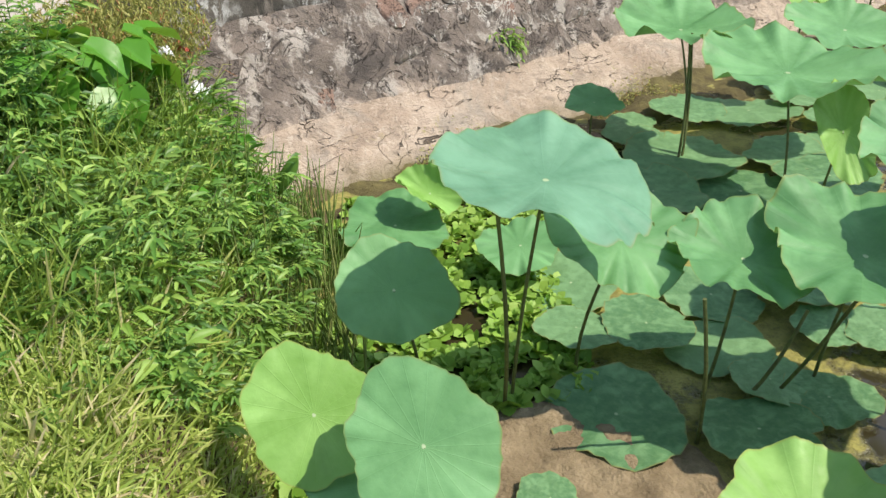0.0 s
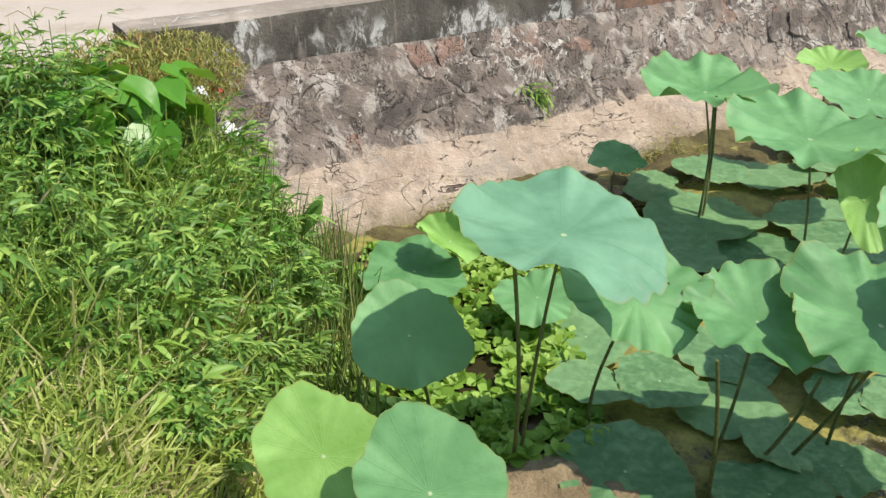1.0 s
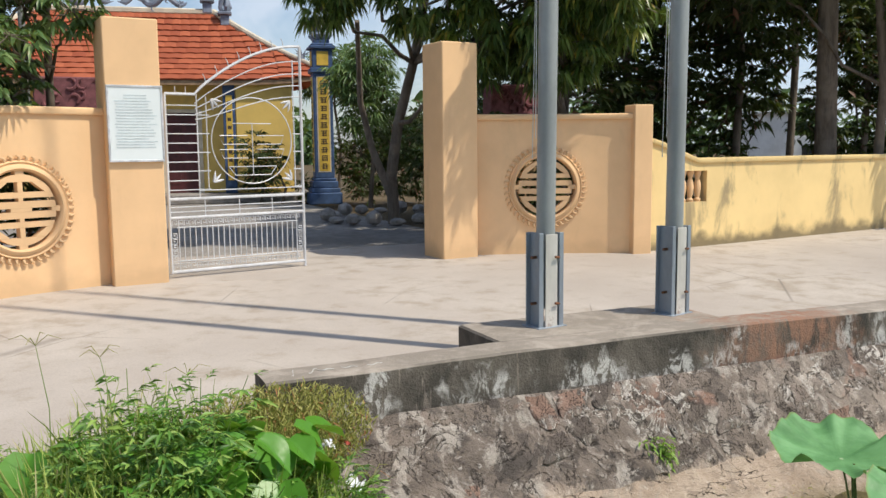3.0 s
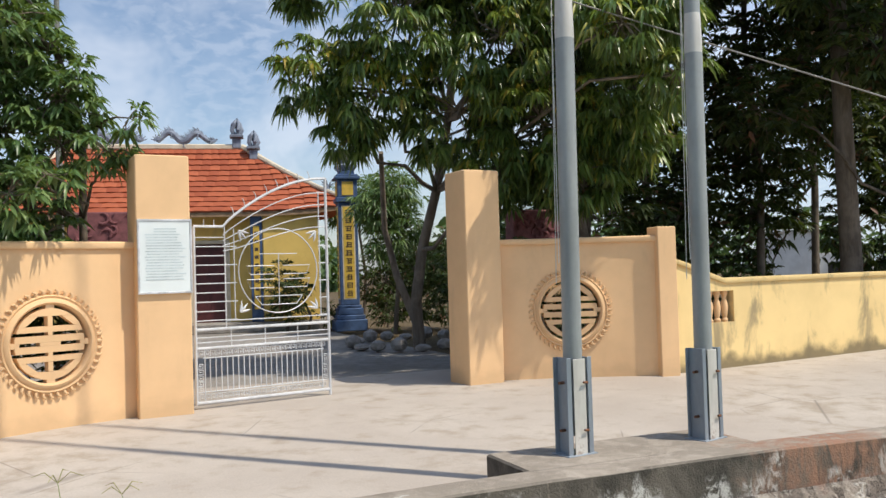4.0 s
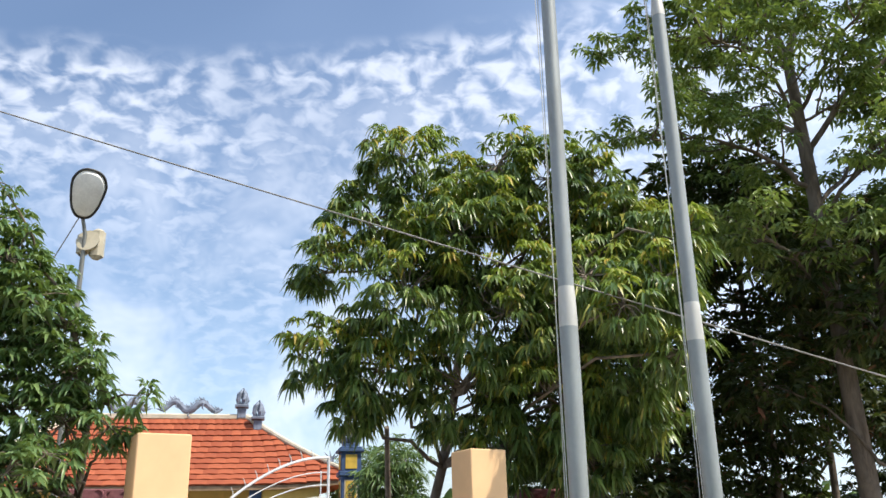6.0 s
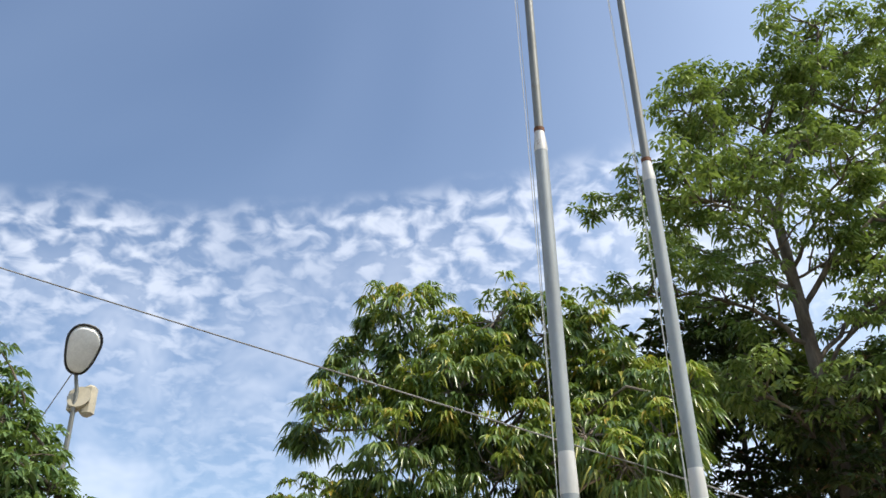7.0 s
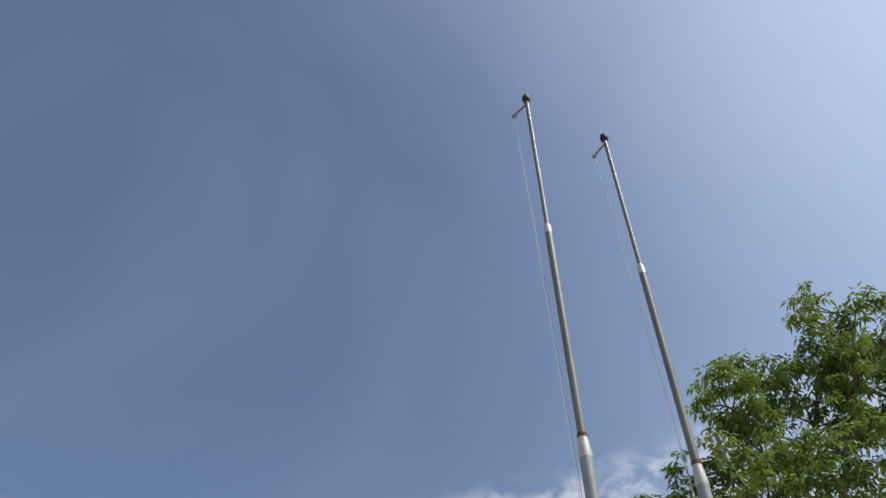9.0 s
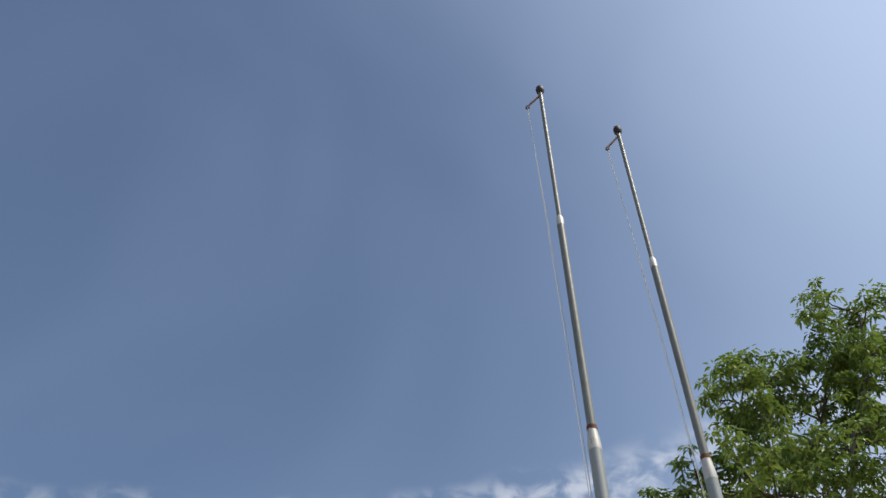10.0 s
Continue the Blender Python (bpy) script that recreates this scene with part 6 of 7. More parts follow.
part("ridge", Geo().box(-TW + 2.05, RY - 0.11, RZ - 0.05, -2.05, RY + 0.11, RZ + 0.12, 0.03), M_CREAM, roof, "pale plastered ridge")


def finial(x, y, z, s):
    root = thing("roof_finial", TM @ Matrix.Translation((x, y, z)) @ Matrix.Diagonal((s, s, s, 1)), "blue-grey ornamental finial on the temple roof", "roof ornament", "roof finials")
    part("pedestal", Geo().box(-0.11, -0.11, -0.05, 0.11, 0.11, 0.22, 0.015).box(-0.17, -0.17, 0.22, 0.17, 0.17, 0.30, 0.015), M_GREYBLUE, root)
    g = Geo()
    for k in range(5):
        a = k * 1.26
        g.tube([(0.07 * math.cos(a), 0.07 * math.sin(a), 0.28), (0.13 * math.cos(a), 0.13 * math.sin(a), 0.42), (0.10 * math.cos(a + 0.4), 0.10 * math.sin(a + 0.4), 0.58), (0.02, 0.02 * k, 0.74)], [0.05, 0.06, 0.045, 0.012], 7)
    part("flame_bud", g, M_GREYBLUE, root)


finial(-2.22, RY, RZ + 0.05, 1.2)
finial(-1.72, RY - 0.45, RZ - 0.36, 1.15)
for s, x in ((1, -4.55), (-1, -5.05)):
    root = thing("ridge_ornament", TM @ Matrix.Translation((x, RY, RZ + 0.10)), "coiled blue-grey ridge ornament with a spiny crest on the temple roof", "roof ornament", "ridge ornaments")
    us = np.linspace(0, 1, 44)
    pts = [(s * 1.75 * t, 0.05 * math.sin(9 * t), 0.10 + 0.30 * (0.5 - 0.5 * math.cos(13.5 * t + 0.5)) * (1 - 0.25 * t)) for t in us]
    rad = [0.025 + 0.075 * math.sin(math.pi * min(1, 0.12 + 0.88 * t)) ** 0.7 for t in us]
    part("coil", Geo().tube(pts, rad, 9), M_GREYBLUE, root)
    g = Geo()
    for k in range(2, 42):
        p, up = Vector(pts[k]), 0.09 + 0.05 * (k % 3 == 0)
        g.tube([p + Vector((0, 0, rad[k] * 0.7)), p + Vector((-s * 0.03, 0.0, rad[k] + up * 0.5)), p + Vector((-s * 0.07, 0, rad[k] + up))], [0.026, 0.018, 0.003], 5)
    part("crest", g, M_GREYBLUE, root)
    for k in (8, 17, 27, 36):
        p = Vector(pts[k])
        part("claw", Geo().tube([p, p + Vector((s * 0.09, -0.07, -0.02)), p + Vector((s * 0.06, -0.09, -0.16)), p + Vector((s * 0.13, -0.10, -0.20))], [0.04, 0.032, 0.022, 0.006], 6), M_GREYBLUE, root)
    p = Vector(pts[0])
    g = Geo()
    for an in np.linspace(0.3, 2.6, 6):
        g.tube([p, p + Vector((-s * 0.10 * math.cos(an), 0, 0.12 * math.sin(an))), p + Vector((-s * 0.22 * math.cos(an), 0.02, 0.24 * math.sin(an)))], [0.035, 0.028, 0.004], 5)
    part("tail_plume", g, M_GREYBLUE, root)

root = thing("roof_finial", TM @ Matrix.Translation((0.35, -0.15, EH + 0.75)), "curled blue-grey corner ornament on the roof", "roof ornament", "roof finials")
g = Geo()
for k in range(7):
    a = k * 0.9
    g.tube([(0, 0, -0.30), (0.05 * math.cos(a), 0.03, 0.0), (0.22 * math.cos(a), 0.05 * math.sin(a), 0.10 + 0.12 * math.sin(a))], [0.03, 0.03, 0.006], 5)
part("curl", g, M_GREYBLUE, root)


# maroon relief panels in front of the hall
def relief(m, w, h, seed):
    q = np.random.default_rng(seed)
    root = thing("relief_panel", m, "maroon clay relief panel on a plastered base in the court", "relief panel", "relief panels")
    part("base", Geo().box(0, 0, 0, w, 0.35, h - 0.75, 0.02), M_PEACH, root)
    part("slab", Geo().box(-0.05, -0.02, h - 0.75, w + 0.05, 0.33, h, 0.02), M_MAROON, root)
    for k in range(26):
        g = Geo()
        x, z, a = q.uniform(0.08, w - 0.08), h - q.uniform(0.1, 0.65), q.uniform(0, 6.28)
        r = q.uniform(0.05, 0.10)
        g.tube([(x + r * math.cos(a + t), -0.03, z + r * math.sin(a + t)) for t in np.linspace(0, 4.2, 8)], [0.022, 0.026, 0.028, 0.026, 0.022, 0.018, 0.012, 0.006], 6)
        part("relief_curl", g, M_MAROON, root, "raised clay curl")


relief(Matrix.Translation((-5.65, 13.25, 0)) @ Matrix.Rotation(radians(20), 4, "Z"), 1.55, 2.55, 1)
relief(Matrix.Translation((1.25, 14.2, 0)) @ Matrix.Rotation(radians(20), 4, "Z"), 0.95, 2.45, 2)

# ---- street lamp ----
lamp = thing("street_lamp", Matrix.Translation((-6.02, 13.75, 0)), "street lamp with an oval head and a loudspeaker", "street lamp")
part("pole", Geo().tube([(0, 0, 0), (0, 0, 5.2), (0.0, 0.0, 6.75), (-0.03, -0.12, 7.05)], [0.06, 0.05, 0.035, 0.03], 10), M_POLE_TOP, lamp)
HM = Matrix.Translation((-0.03, -0.16, 7.02)) @ Matrix.Rotation(radians(24), 4, "Z") @ Matrix.Rotation(radians(8), 4, "Y") @ Matrix.Rotation(radians(40), 4, "X")


def oval(s0, s1, yy):
    """An egg-shaped outline, narrow at its lower end."""
    out = []
    for a in np.linspace(0, 2 * math.pi, 28, endpoint=False):
        x, z = math.sin(a), -math.cos(a)
        x, z = math.copysign(abs(x) ** 0.75, x), math.copysign(abs(z) ** (0.62 if z < 0 else 0.9), z)
        w = 0.225 + 0.135 * min(1.0, (z + 1) / 1.5)
        out.append((x * w * 0.82 * s0, yy, 0.42 + z * 0.44 * s1))
    return out


g = Geo()
outl = [oval(0.55, 0.70, 0.20), oval(0.9, 0.93, 0.14), oval(1.0, 1.0, 0.05), oval(1.0, 1.0, 0.0)]
g.add([p for r in outl for p in r], [tuple(range(28))[::-1]] + [(i * 28 + k, i * 28 + (k + 1) % 28, i * 28 + 28 + (k + 1) % 28, i * 28 + 28 + k) for i in range(3) for k in range(28)] + [tuple(range(84, 112))], HM)
head = part("head", g, M_LAMP, lamp, "beige lamp housing")
part("seal", Geo().tube(oval(0.99, 0.99, -0.005), 0.020, 6, True, HM), M_SEAL, head)
g = Geo()
outl = [oval(0.93, 0.93, -0.005), oval(0.86, 0.86, -0.06), oval(0.6, 0.6, -0.10), oval(0.2, 0.2, -0.115)]
g.add([p for r in outl for p in r], [(i * 28 + k, i * 28 + (k + 1) % 28, i * 28 + 28 + (k + 1) % 28, i * 28 + 28 + k) for i in range(3) for k in range(28)] + [tuple(range(84, 112))], HM)
part("glass_cover", g, M_LENS, head, "frosted lamp cover")
part("loudspeaker", Geo().lathe([(0.08, -0.20), (0.12, -0.16), (0.13, 0.0), (0.16, 0.06), (0.20, 0.14), (0.20, 0.16)], 16, Matrix.Translation((0.05, 0.16, 6.62)) @ Matrix.Rotation(radians(75), 4, "X")), M_LAMP, lamp, "beige horn loudspeaker")
for x0, x1, z0, z1 in ((-0.17, -0.01, 6.42, 6.84), (0.06, 0.27, 6.36, 6.90)):
    part("housing_box", Geo().box(x0, 0.05, z0, x1, 0.26, z1, 0.05), M_LAMP, lamp, "weathered beige box")

# ---- cables ----


def cable(name, a, b, sag, r, label):
    pts = [Vector(a).lerp(Vector(b), t) - Vector((0, 0, sag * 4 * t * (1 - t))) for t in np.linspace(0, 1, 30)]
    ob = part(name, Geo().tube(pts, r, 6), M_CABLE, None, label)
    tagged(ob, category="cable", group="overhead cables")


cable("overhead_cable", (-13.5, 10.4, 9.98), (9.0, 10.4, 2.20), 0.05, 0.010, "thin overhead cable strung across the road")
cable("overhead_cable", (-6.1, 13.6, 7.0), (-7.25, 13.2, 4.2), 0.05, 0.010, "thin cable leading down from the street lamp")

# ---- trees ----


def crown_tree(name, foot, trunk_pts, trunk_r, lobes, per_area, mats, leaf, label, seed, droop=0.55, twig=0.02, bark_mat=None, per=14, shell=0.55, forks=(), hollow=-1.0):
    """A tree: a trunk, limbs to each lobe of the crown, and whorls of leaves over the lobes."""
    q = np.random.default_rng(seed)
    root = thing(name, Matrix.Translation((*foot, 0)), label, "tree")
    o = np.array([foot[0], foot[1], 0.0])
    wood = Geo()
    tp = [np.array(p, float) - o for p in trunk_pts]
    wood.tube([Vector(p) for p in tp], list(np.linspace(trunk_r, trunk_r * 0.55, len(tp))), 10)
    for pts, r0 in forks:
        fp = [np.array(p, float) - o for p in pts]
        wood.tube([Vector(p) for p in fp], list(np.linspace(r0, r0 * 0.5, len(fp))), 9)
    sets = {m.name: [] for m in mats}
    for lx, ly, lz, lr in lobes:
        c = np.array([lx, ly, lz]) - o
        start = min(tp[1:], key=lambda p: np.linalg.norm(p - c) + (2 if p[2] > c[2] else 0))
        limb(wood, start, c, trunk_r * 0.38, trunk_r * 0.14, q, 6, 5, 0.18)
        n = int(per_area * lr * lr)
        d = unit(q.normal(0, 1, (n, 3)))
        rad = lr * (shell + (1 - shell) * q.random((n, 1)) ** 0.5)
        lump = np.array([1 + 0.36 * noise.noise(Vector((p * 2.2 + c).tolist())) for p in d])[:, None]
        tip = c + d * rad * lump * [1, 1, 0.92]
        full = np.array([noise.noise(Vector((p * 1.25 + o).tolist())) > hollow for p in tip])
        d, tip = d[full], tip[full]
        n = len(tip)
        for k in range(0, n, max(1, n // 14)):
            limb(wood, c + (tip[k] - c) * 0.1, tip[k], trunk_r * 0.12, twig * 0.35, q, 4, 3, 0.2)
        for i in range(n):
            # young pale leaves go on upward tips, which also paints the crown's sunlit side
            pick = 0 if len(mats) == 1 or not (d[i, 2] > -0.1 and noise.noise(Vector((tip[i] * 1.7).tolist())) + 0.25 * d[i, 2] > q.uniform(0.0, 0.30)) else 1
            a = q.uniform(0, 6.28) + np.arange(per) * 2.4
            up = q.uniform(-0.25, 0.55, per)
            w = np.c_[np.cos(a), np.sin(a), up] + d[i] * 0.55
            sets[mats[pick].name].append((np.repeat(tip[i][None], per, 0) + w * 0.03, w))
    part("trunk", wood, bark_mat or M_BARK, root, "", True, 60)
    for m in mats:
        if sets[m.name]:
            b = np.concatenate([s[0] for s in sets[m.name]])
            w = np.concatenate([s[1] for s in sets[m.name]])
            n = len(b)
            v, f = leaves(b, w, leaf[0] * q.uniform(0.65, 1.2, n), leaf[1] * q.uniform(0.8, 1.2, n), np.clip(q.normal(droop, 0.2, n), 0, 1.2), q)
            soup("crown", v, f, m, root, True)
    return root


def scaled(lobes, k):
    """Slide lobes given at one distance from the first eye point along their sight to k times it."""
    return [(x * k, y * k, 1.5 + (z - 1.5) * k, r * k) for x, y, z, r in lobes]


crown_tree("mango_tree", (-0.45, 16.6), [(-0.45, 16.6, 0), (-0.5, 16.6, 0.9), (-0.35, 16.5, 1.9), (-0.05, 16.4, 3.0), (0.2, 15.6, 4.2), (0.4, 14.6, 5.6)], 0.12,
           scaled([(-0.65, 15.3, 8.75, 0.85), (0.35, 15.6, 8.3, 1.0), (1.15, 15.3, 8.6, 0.8), (2.15, 15.2, 8.25, 0.85), (2.85, 15.0, 7.9, 0.75), (-1.3, 15.2, 7.5, 0.85), (0.3, 15.0, 7.1, 1.25), (1.7, 15.3, 6.9, 1.25),
            (-1.85, 15.0, 6.4, 0.8), (-0.6, 14.7, 5.9, 1.2), (1.1, 14.8, 5.5, 1.35), (2.8, 14.9, 6.4, 1.15), (3.5, 14.7, 5.6, 0.95), (3.45, 14.7, 7.1, 0.75), (-2.15, 15.0, 5.0, 0.72), (-1.1, 15.0, 4.6, 0.85),
            (0.4, 15.2, 4.3, 1.1), (1.8, 15.0, 4.1, 1.15), (3.1, 14.6, 4.3, 0.95), (2.4, 15.2, 3.2, 0.9), (3.7, 14.8, 3.8, 0.65), (1.0, 15.6, 3.3, 0.8), (-1.55, 15.2, 3.9, 0.5)], 0.87) + [(2.35, 10.7, 4.5, 0.42), (2.95, 11.0, 4.9, 0.5), (2.0, 11.4, 5.1, 0.5), (3.05, 10.9, 3.9, 0.38), (3.3, 11.4, 5.6, 0.5)],
           170, (M_MANGO, M_MANGO_NEW), (0.215, 0.055), "large mango tree with drooping dark leaves and pale new shoots", 21, droop=0.85, per=17, bark_mat=M_BARK_PALE, shell=0.40, hollow=-0.16,
           forks=[([(-0.5, 16.6, 0.5), (-0.85, 16.6, 1.4), (-1.05, 16.4, 2.3), (-1.0, 15.2, 3.6)], 0.085), ([(2.6, 16.0, 0.0), (2.7, 15.9, 1.6), (2.3, 15.0, 3.0), (1.9, 14.2, 4.2)], 0.14)])

crown_tree("garden_tree", (-4.3, 10.5), [(-4.3, 10.5, 0), (-4.28, 10.4, 1.2), (-4.2, 10.2, 2.2), (-4.1, 10.0, 3.2), (-4.3, 9.8, 4.1)], 0.06,
           scaled([(-5.7, 11.2, 4.8, 0.75), (-5.1, 11.0, 4.15, 0.65), (-4.75, 10.9, 3.8, 0.5), (-5.5, 11.0, 3.4, 0.8), (-4.75, 10.9, 3.2, 0.42), (-5.9, 11.0, 2.5, 0.75), (-5.2, 11.0, 2.45, 0.5), (-4.2, 10.9, 3.15, 0.3),
            (-3.85, 10.8, 3.5, 0.2), (-5.0, 11.0, 2.1, 0.35), (-6.3, 11.0, 4.2, 1.0), (-6.9, 11.2, 3.2, 1.1), (-6.4, 11.2, 5.3, 0.8), (-7.6, 11.5, 4.4, 1.1)], 0.87) + [(-4.15, 8.35, 2.35, 0.26), (-4.45, 8.0, 2.45, 0.28), (-3.9, 8.6, 2.55, 0.22), (-4.85, 9.1, 4.75, 0.42), (-5.2, 9.2, 5.15, 0.45), (-4.95, 8.9, 5.6, 0.2), (-4.55, 9.1, 4.3, 0.42)],
           170, (M_LEFT,), (0.17, 0.052), "dense green garden tree behind the wall", 22, bark_mat=M_BARK)

# tall open-crowned tree: a few rising leaders, side boughs in loose tiers, whorls of leaves at the twig ends
q = np.random.default_rng(31)
foot = np.array([7.35, 15.5, 0.0])
tall = thing("tall_tree", Matrix.Translation(foot), "tall tree with dark rising limbs and tiers of airy green foliage", "tree")
wood = Geo()
trunk = [(7.35, 0.0, -0.1), (7.35, 0.0, 1.4), (7.3, 0.0, 4.0), (7.24, -0.1, 7.2), (7.2, -0.1, 8.9), (7.16, -0.1, 10.8)]
wood.tube([Vector((x - foot[0], y, z)) for x, y, z in trunk], [0.205, 0.19, 0.165, 0.14, 0.125, 0.10], 12)
LEADERS = [                             # x, offset in depth, z, from the fork to the tip; radius at the fork
    ([(7.16, -0.1, 10.8), (7.74, -0.1, 12.2), (8.51, -0.2, 13.8), (8.76, -0.2, 14.5), (9.08, -0.3, 15.7), (9.2, -0.2, 16.2)], 0.085),
    ([(8.76, -0.2, 14.5), (10.0, 0.1, 15.5), (11.3, 0.3, 16.2)], 0.05),
    ([(7.16, -0.1, 10.8), (6.82, -0.2, 11.6), (6.13, -0.3, 12.9), (5.45, -0.4, 13.8)], 0.07),
    ([(7.18, 0.0, 10.9), (7.14, 0.2, 12.2), (7.51, 0.3, 13.3), (7.42, 0.3, 14.3)], 0.06),
    ([(7.24, -0.1, 8.6), (7.9, -0.4, 9.7), (8.86, -0.6, 10.5), (10.0, -0.8, 11.3), (10.9, -0.9, 12.0)], 0.065),
    ([(7.2, -0.1, 8.0), (6.4, -0.3, 8.5), (4.94, -0.6, 8.9), (3.9, -0.8, 8.8)], 0.055),
    ([(7.16, -0.1, 10.6), (6.3, 0.1, 11.4), (5.08, 0.2, 11.6), (4.15, 0.1, 11.2)], 0.05),
    ([(8.51, -0.2, 13.8), (9.54, -0.4, 13.3), (10.8, -0.6, 13.9)], 0.045),
    ([(7.2, -0.1, 9.2), (7.0, 1.2, 10.2), (6.6, 2.4, 11.3), (6.3, 3.2, 12.2)], 0.06),
    ([(7.2, -0.1, 9.6), (7.6, -1.2, 10.4), (7.9, -2.4, 11.0)], 0.05),
    ([(7.74, -0.1, 12.2), (8.2, 1.0, 13.2), (8.9, 2.0, 14.3)], 0.045),
    ([(7.24, -0.1, 7.0), (8.3, 0.7, 7.7), (9.6, 1.2, 8.4), (10.8, 1.4, 8.9)], 0.055),
    ([(7.24, -0.1, 6.6), (6.3, 0.8, 7.2), (5.3, 1.3, 7.5)], 0.045),
    ([(7.2, -0.1, 8.9), (6.5, -0.9, 9.9), (5.7, -1.3, 10.4), (4.9, -1.5, 10.5)], 0.045),
    ([(7.3, 0.0, 5.2), (8.0, -0.7, 5.9), (9.0, -1.1, 6.4)], 0.04),
    ([(7.24, -0.1, 6.0), (8.6, -0.3, 7.0), (10.2, -0.4, 7.7), (11.6, -0.5, 8.2)], 0.05),
    ([(7.22, -0.1, 7.6), (8.6, 0.4, 8.9), (10.2, 0.6, 9.6), (11.6, 0.7, 10.1)], 0.05),
    ([(7.51, 0.3, 13.3), (7.9, 0.2, 14.2), (8.1, 0.2, 14.9)], 0.035),
    ([(6.13, -0.3, 12.9), (6.2, -0.2, 13.7), (6.4, -0.1, 14.4)], 0.03),
    ([(7.3, 0.0, 5.4), (8.4, -0.2, 6.6), (9.6, -0.3, 7.0), (10.8, -0.3, 7.2)], 0.045),
    ([(7.22, -0.1, 7.4), (8.0, -0.9, 8.2), (8.8, -1.5, 8.7), (9.6, -1.9, 9.0)], 0.045),
    ([(7.22, -0.1, 6.4), (8.1, -0.9, 6.9), (9.0, -1.4, 7.2)], 0.04),
    ([(7.2, -0.1, 9.4), (8.0, -0.5, 9.6), (9.1, -0.7, 9.5)], 0.035),
    ([(7.24, -0.1, 5.6), (6.4, -0.8, 6.3), (5.6, -1.2, 6.8)], 0.04),
    ([(8.86, -0.6, 10.5), (9.9, 0.0, 10.9), (11.2, 0.4, 11.3)], 0.035),
    ([(8.3, -0.15, 13.2), (9.4, 0.5, 12.6), (10.6, 0.8, 12.7), (11.6, 0.9, 13.0)], 0.04),
    ([(7.3, 0.0, 4.6), (8.6, 0.5, 5.4), (10.0, 0.8, 5.9), (11.2, 0.9, 6.2)], 0.045)]
tufts = []
for pts, r0 in LEADERS:
    p3 = [np.array([x - foot[0], y, z]) for x, y, z in pts]
    fine = []
    for a, b in zip(p3[:-1], p3[1:]):
        steps = 4
        fine += [a + (b - a) * k / steps + (q.normal(0, 0.05, 3) if k else 0) for k in range(steps)]
    fine.append(p3[-1])
    wood.tube([Vector(p) for p in fine], list(np.linspace(r0, 0.014, len(fine))), 8)
    ln = len(fine) - 1
    count = 5 + int(sum(np.linalg.norm(b - a) for a, b in zip(p3[:-1], p3[1:])) * 2.6)
    for k in range(count):
        u = 0.18 + 0.82 * (k + q.random()) / count
        i = min(ln - 1, int(u * ln))
        p = fine[i] + (fine[i + 1] - fine[i]) * (u * ln - i)
        d = fine[i + 1] - fine[i]
        az = math.atan2(d[1], d[0]) + (1 if k % 2 else -1) * q.uniform(0.4, 1.6)
        sl = q.uniform(0.7, 1.5) * (1.12 - 0.35 * u)
        e2 = p + np.array([math.cos(az) * sl, math.sin(az) * sl, sl * q.uniform(0.10, 0.55)])
        tw = limb(wood, p, e2, 0.024, 0.009, q, 5, 4, 0.14)
        for m in range(7):
            w = q.uniform(0.35, 1.0)
            c = p + (e2 - p) * w
            sa, s2 = az + q.normal(0, 1.0), q.uniform(0.15, 0.50)
            tip = c + np.array([math.cos(sa) * s2, math.sin(sa) * s2, s2 * q.uniform(0.0, 0.45)])
            if m % 2:
                limb(wood, c, tip, 0.008, 0.004, q, 4, 2, 0.1)
            tufts += [tip, tip + q.normal(0, 0.09, 3) * [1, 1, 0.4]]
    tufts += [p3[-1] + q.normal(0, 0.15, 3) * [1, 1, 0.4] for _ in range(5)]
part("trunk", wood, M_BARK, tall, "", True, 60)
tufts = np.array(tufts)
per = 9
a = q.uniform(0, 6.28, (len(tufts), 1)) + np.arange(per)[None] * 2.4
w = np.stack([np.cos(a), np.sin(a), q.uniform(-0.75, 0.25, a.shape)], axis=2).reshape(-1, 3)
b = np.repeat(tufts, per, 0) + w * q.uniform(0.01, 0.10, (len(w), 1))
v, f = leaves(b, w, q.uniform(0.11, 0.21, len(w)), q.uniform(0.05, 0.075, len(w)), np.clip(q.normal(0.3, 0.2, len(w)), 0, 1), q)
soup("crown", v, f, M_TALL, tall, True)

# a second tall trunk's foliage and shade-darkened undergrowth behind the long wall
q = np.random.default_rng(41)


def thicket(name, spots, per_area, mat, leaf, label, seed, trunk_r=0.07, bark_mat=None, droop=0.4, per=10):
    for k, lobes in enumerate(spots):
        cx, cy = np.mean([p[0] for p in lobes]), np.mean([p[1] for p in lobes])
        top = max(p[2] for p in lobes)
        crown_tree(name, (cx, cy), [(cx, cy, 0), (cx + 0.1, cy, top * 0.35), (cx - 0.1, cy + 0.1, top * 0.7), (cx, cy, top)], trunk_r, lobes, per_area, (mat,), leaf, label, seed + k, droop, 0.02, bark_mat or M_BARK, per, 0.35)


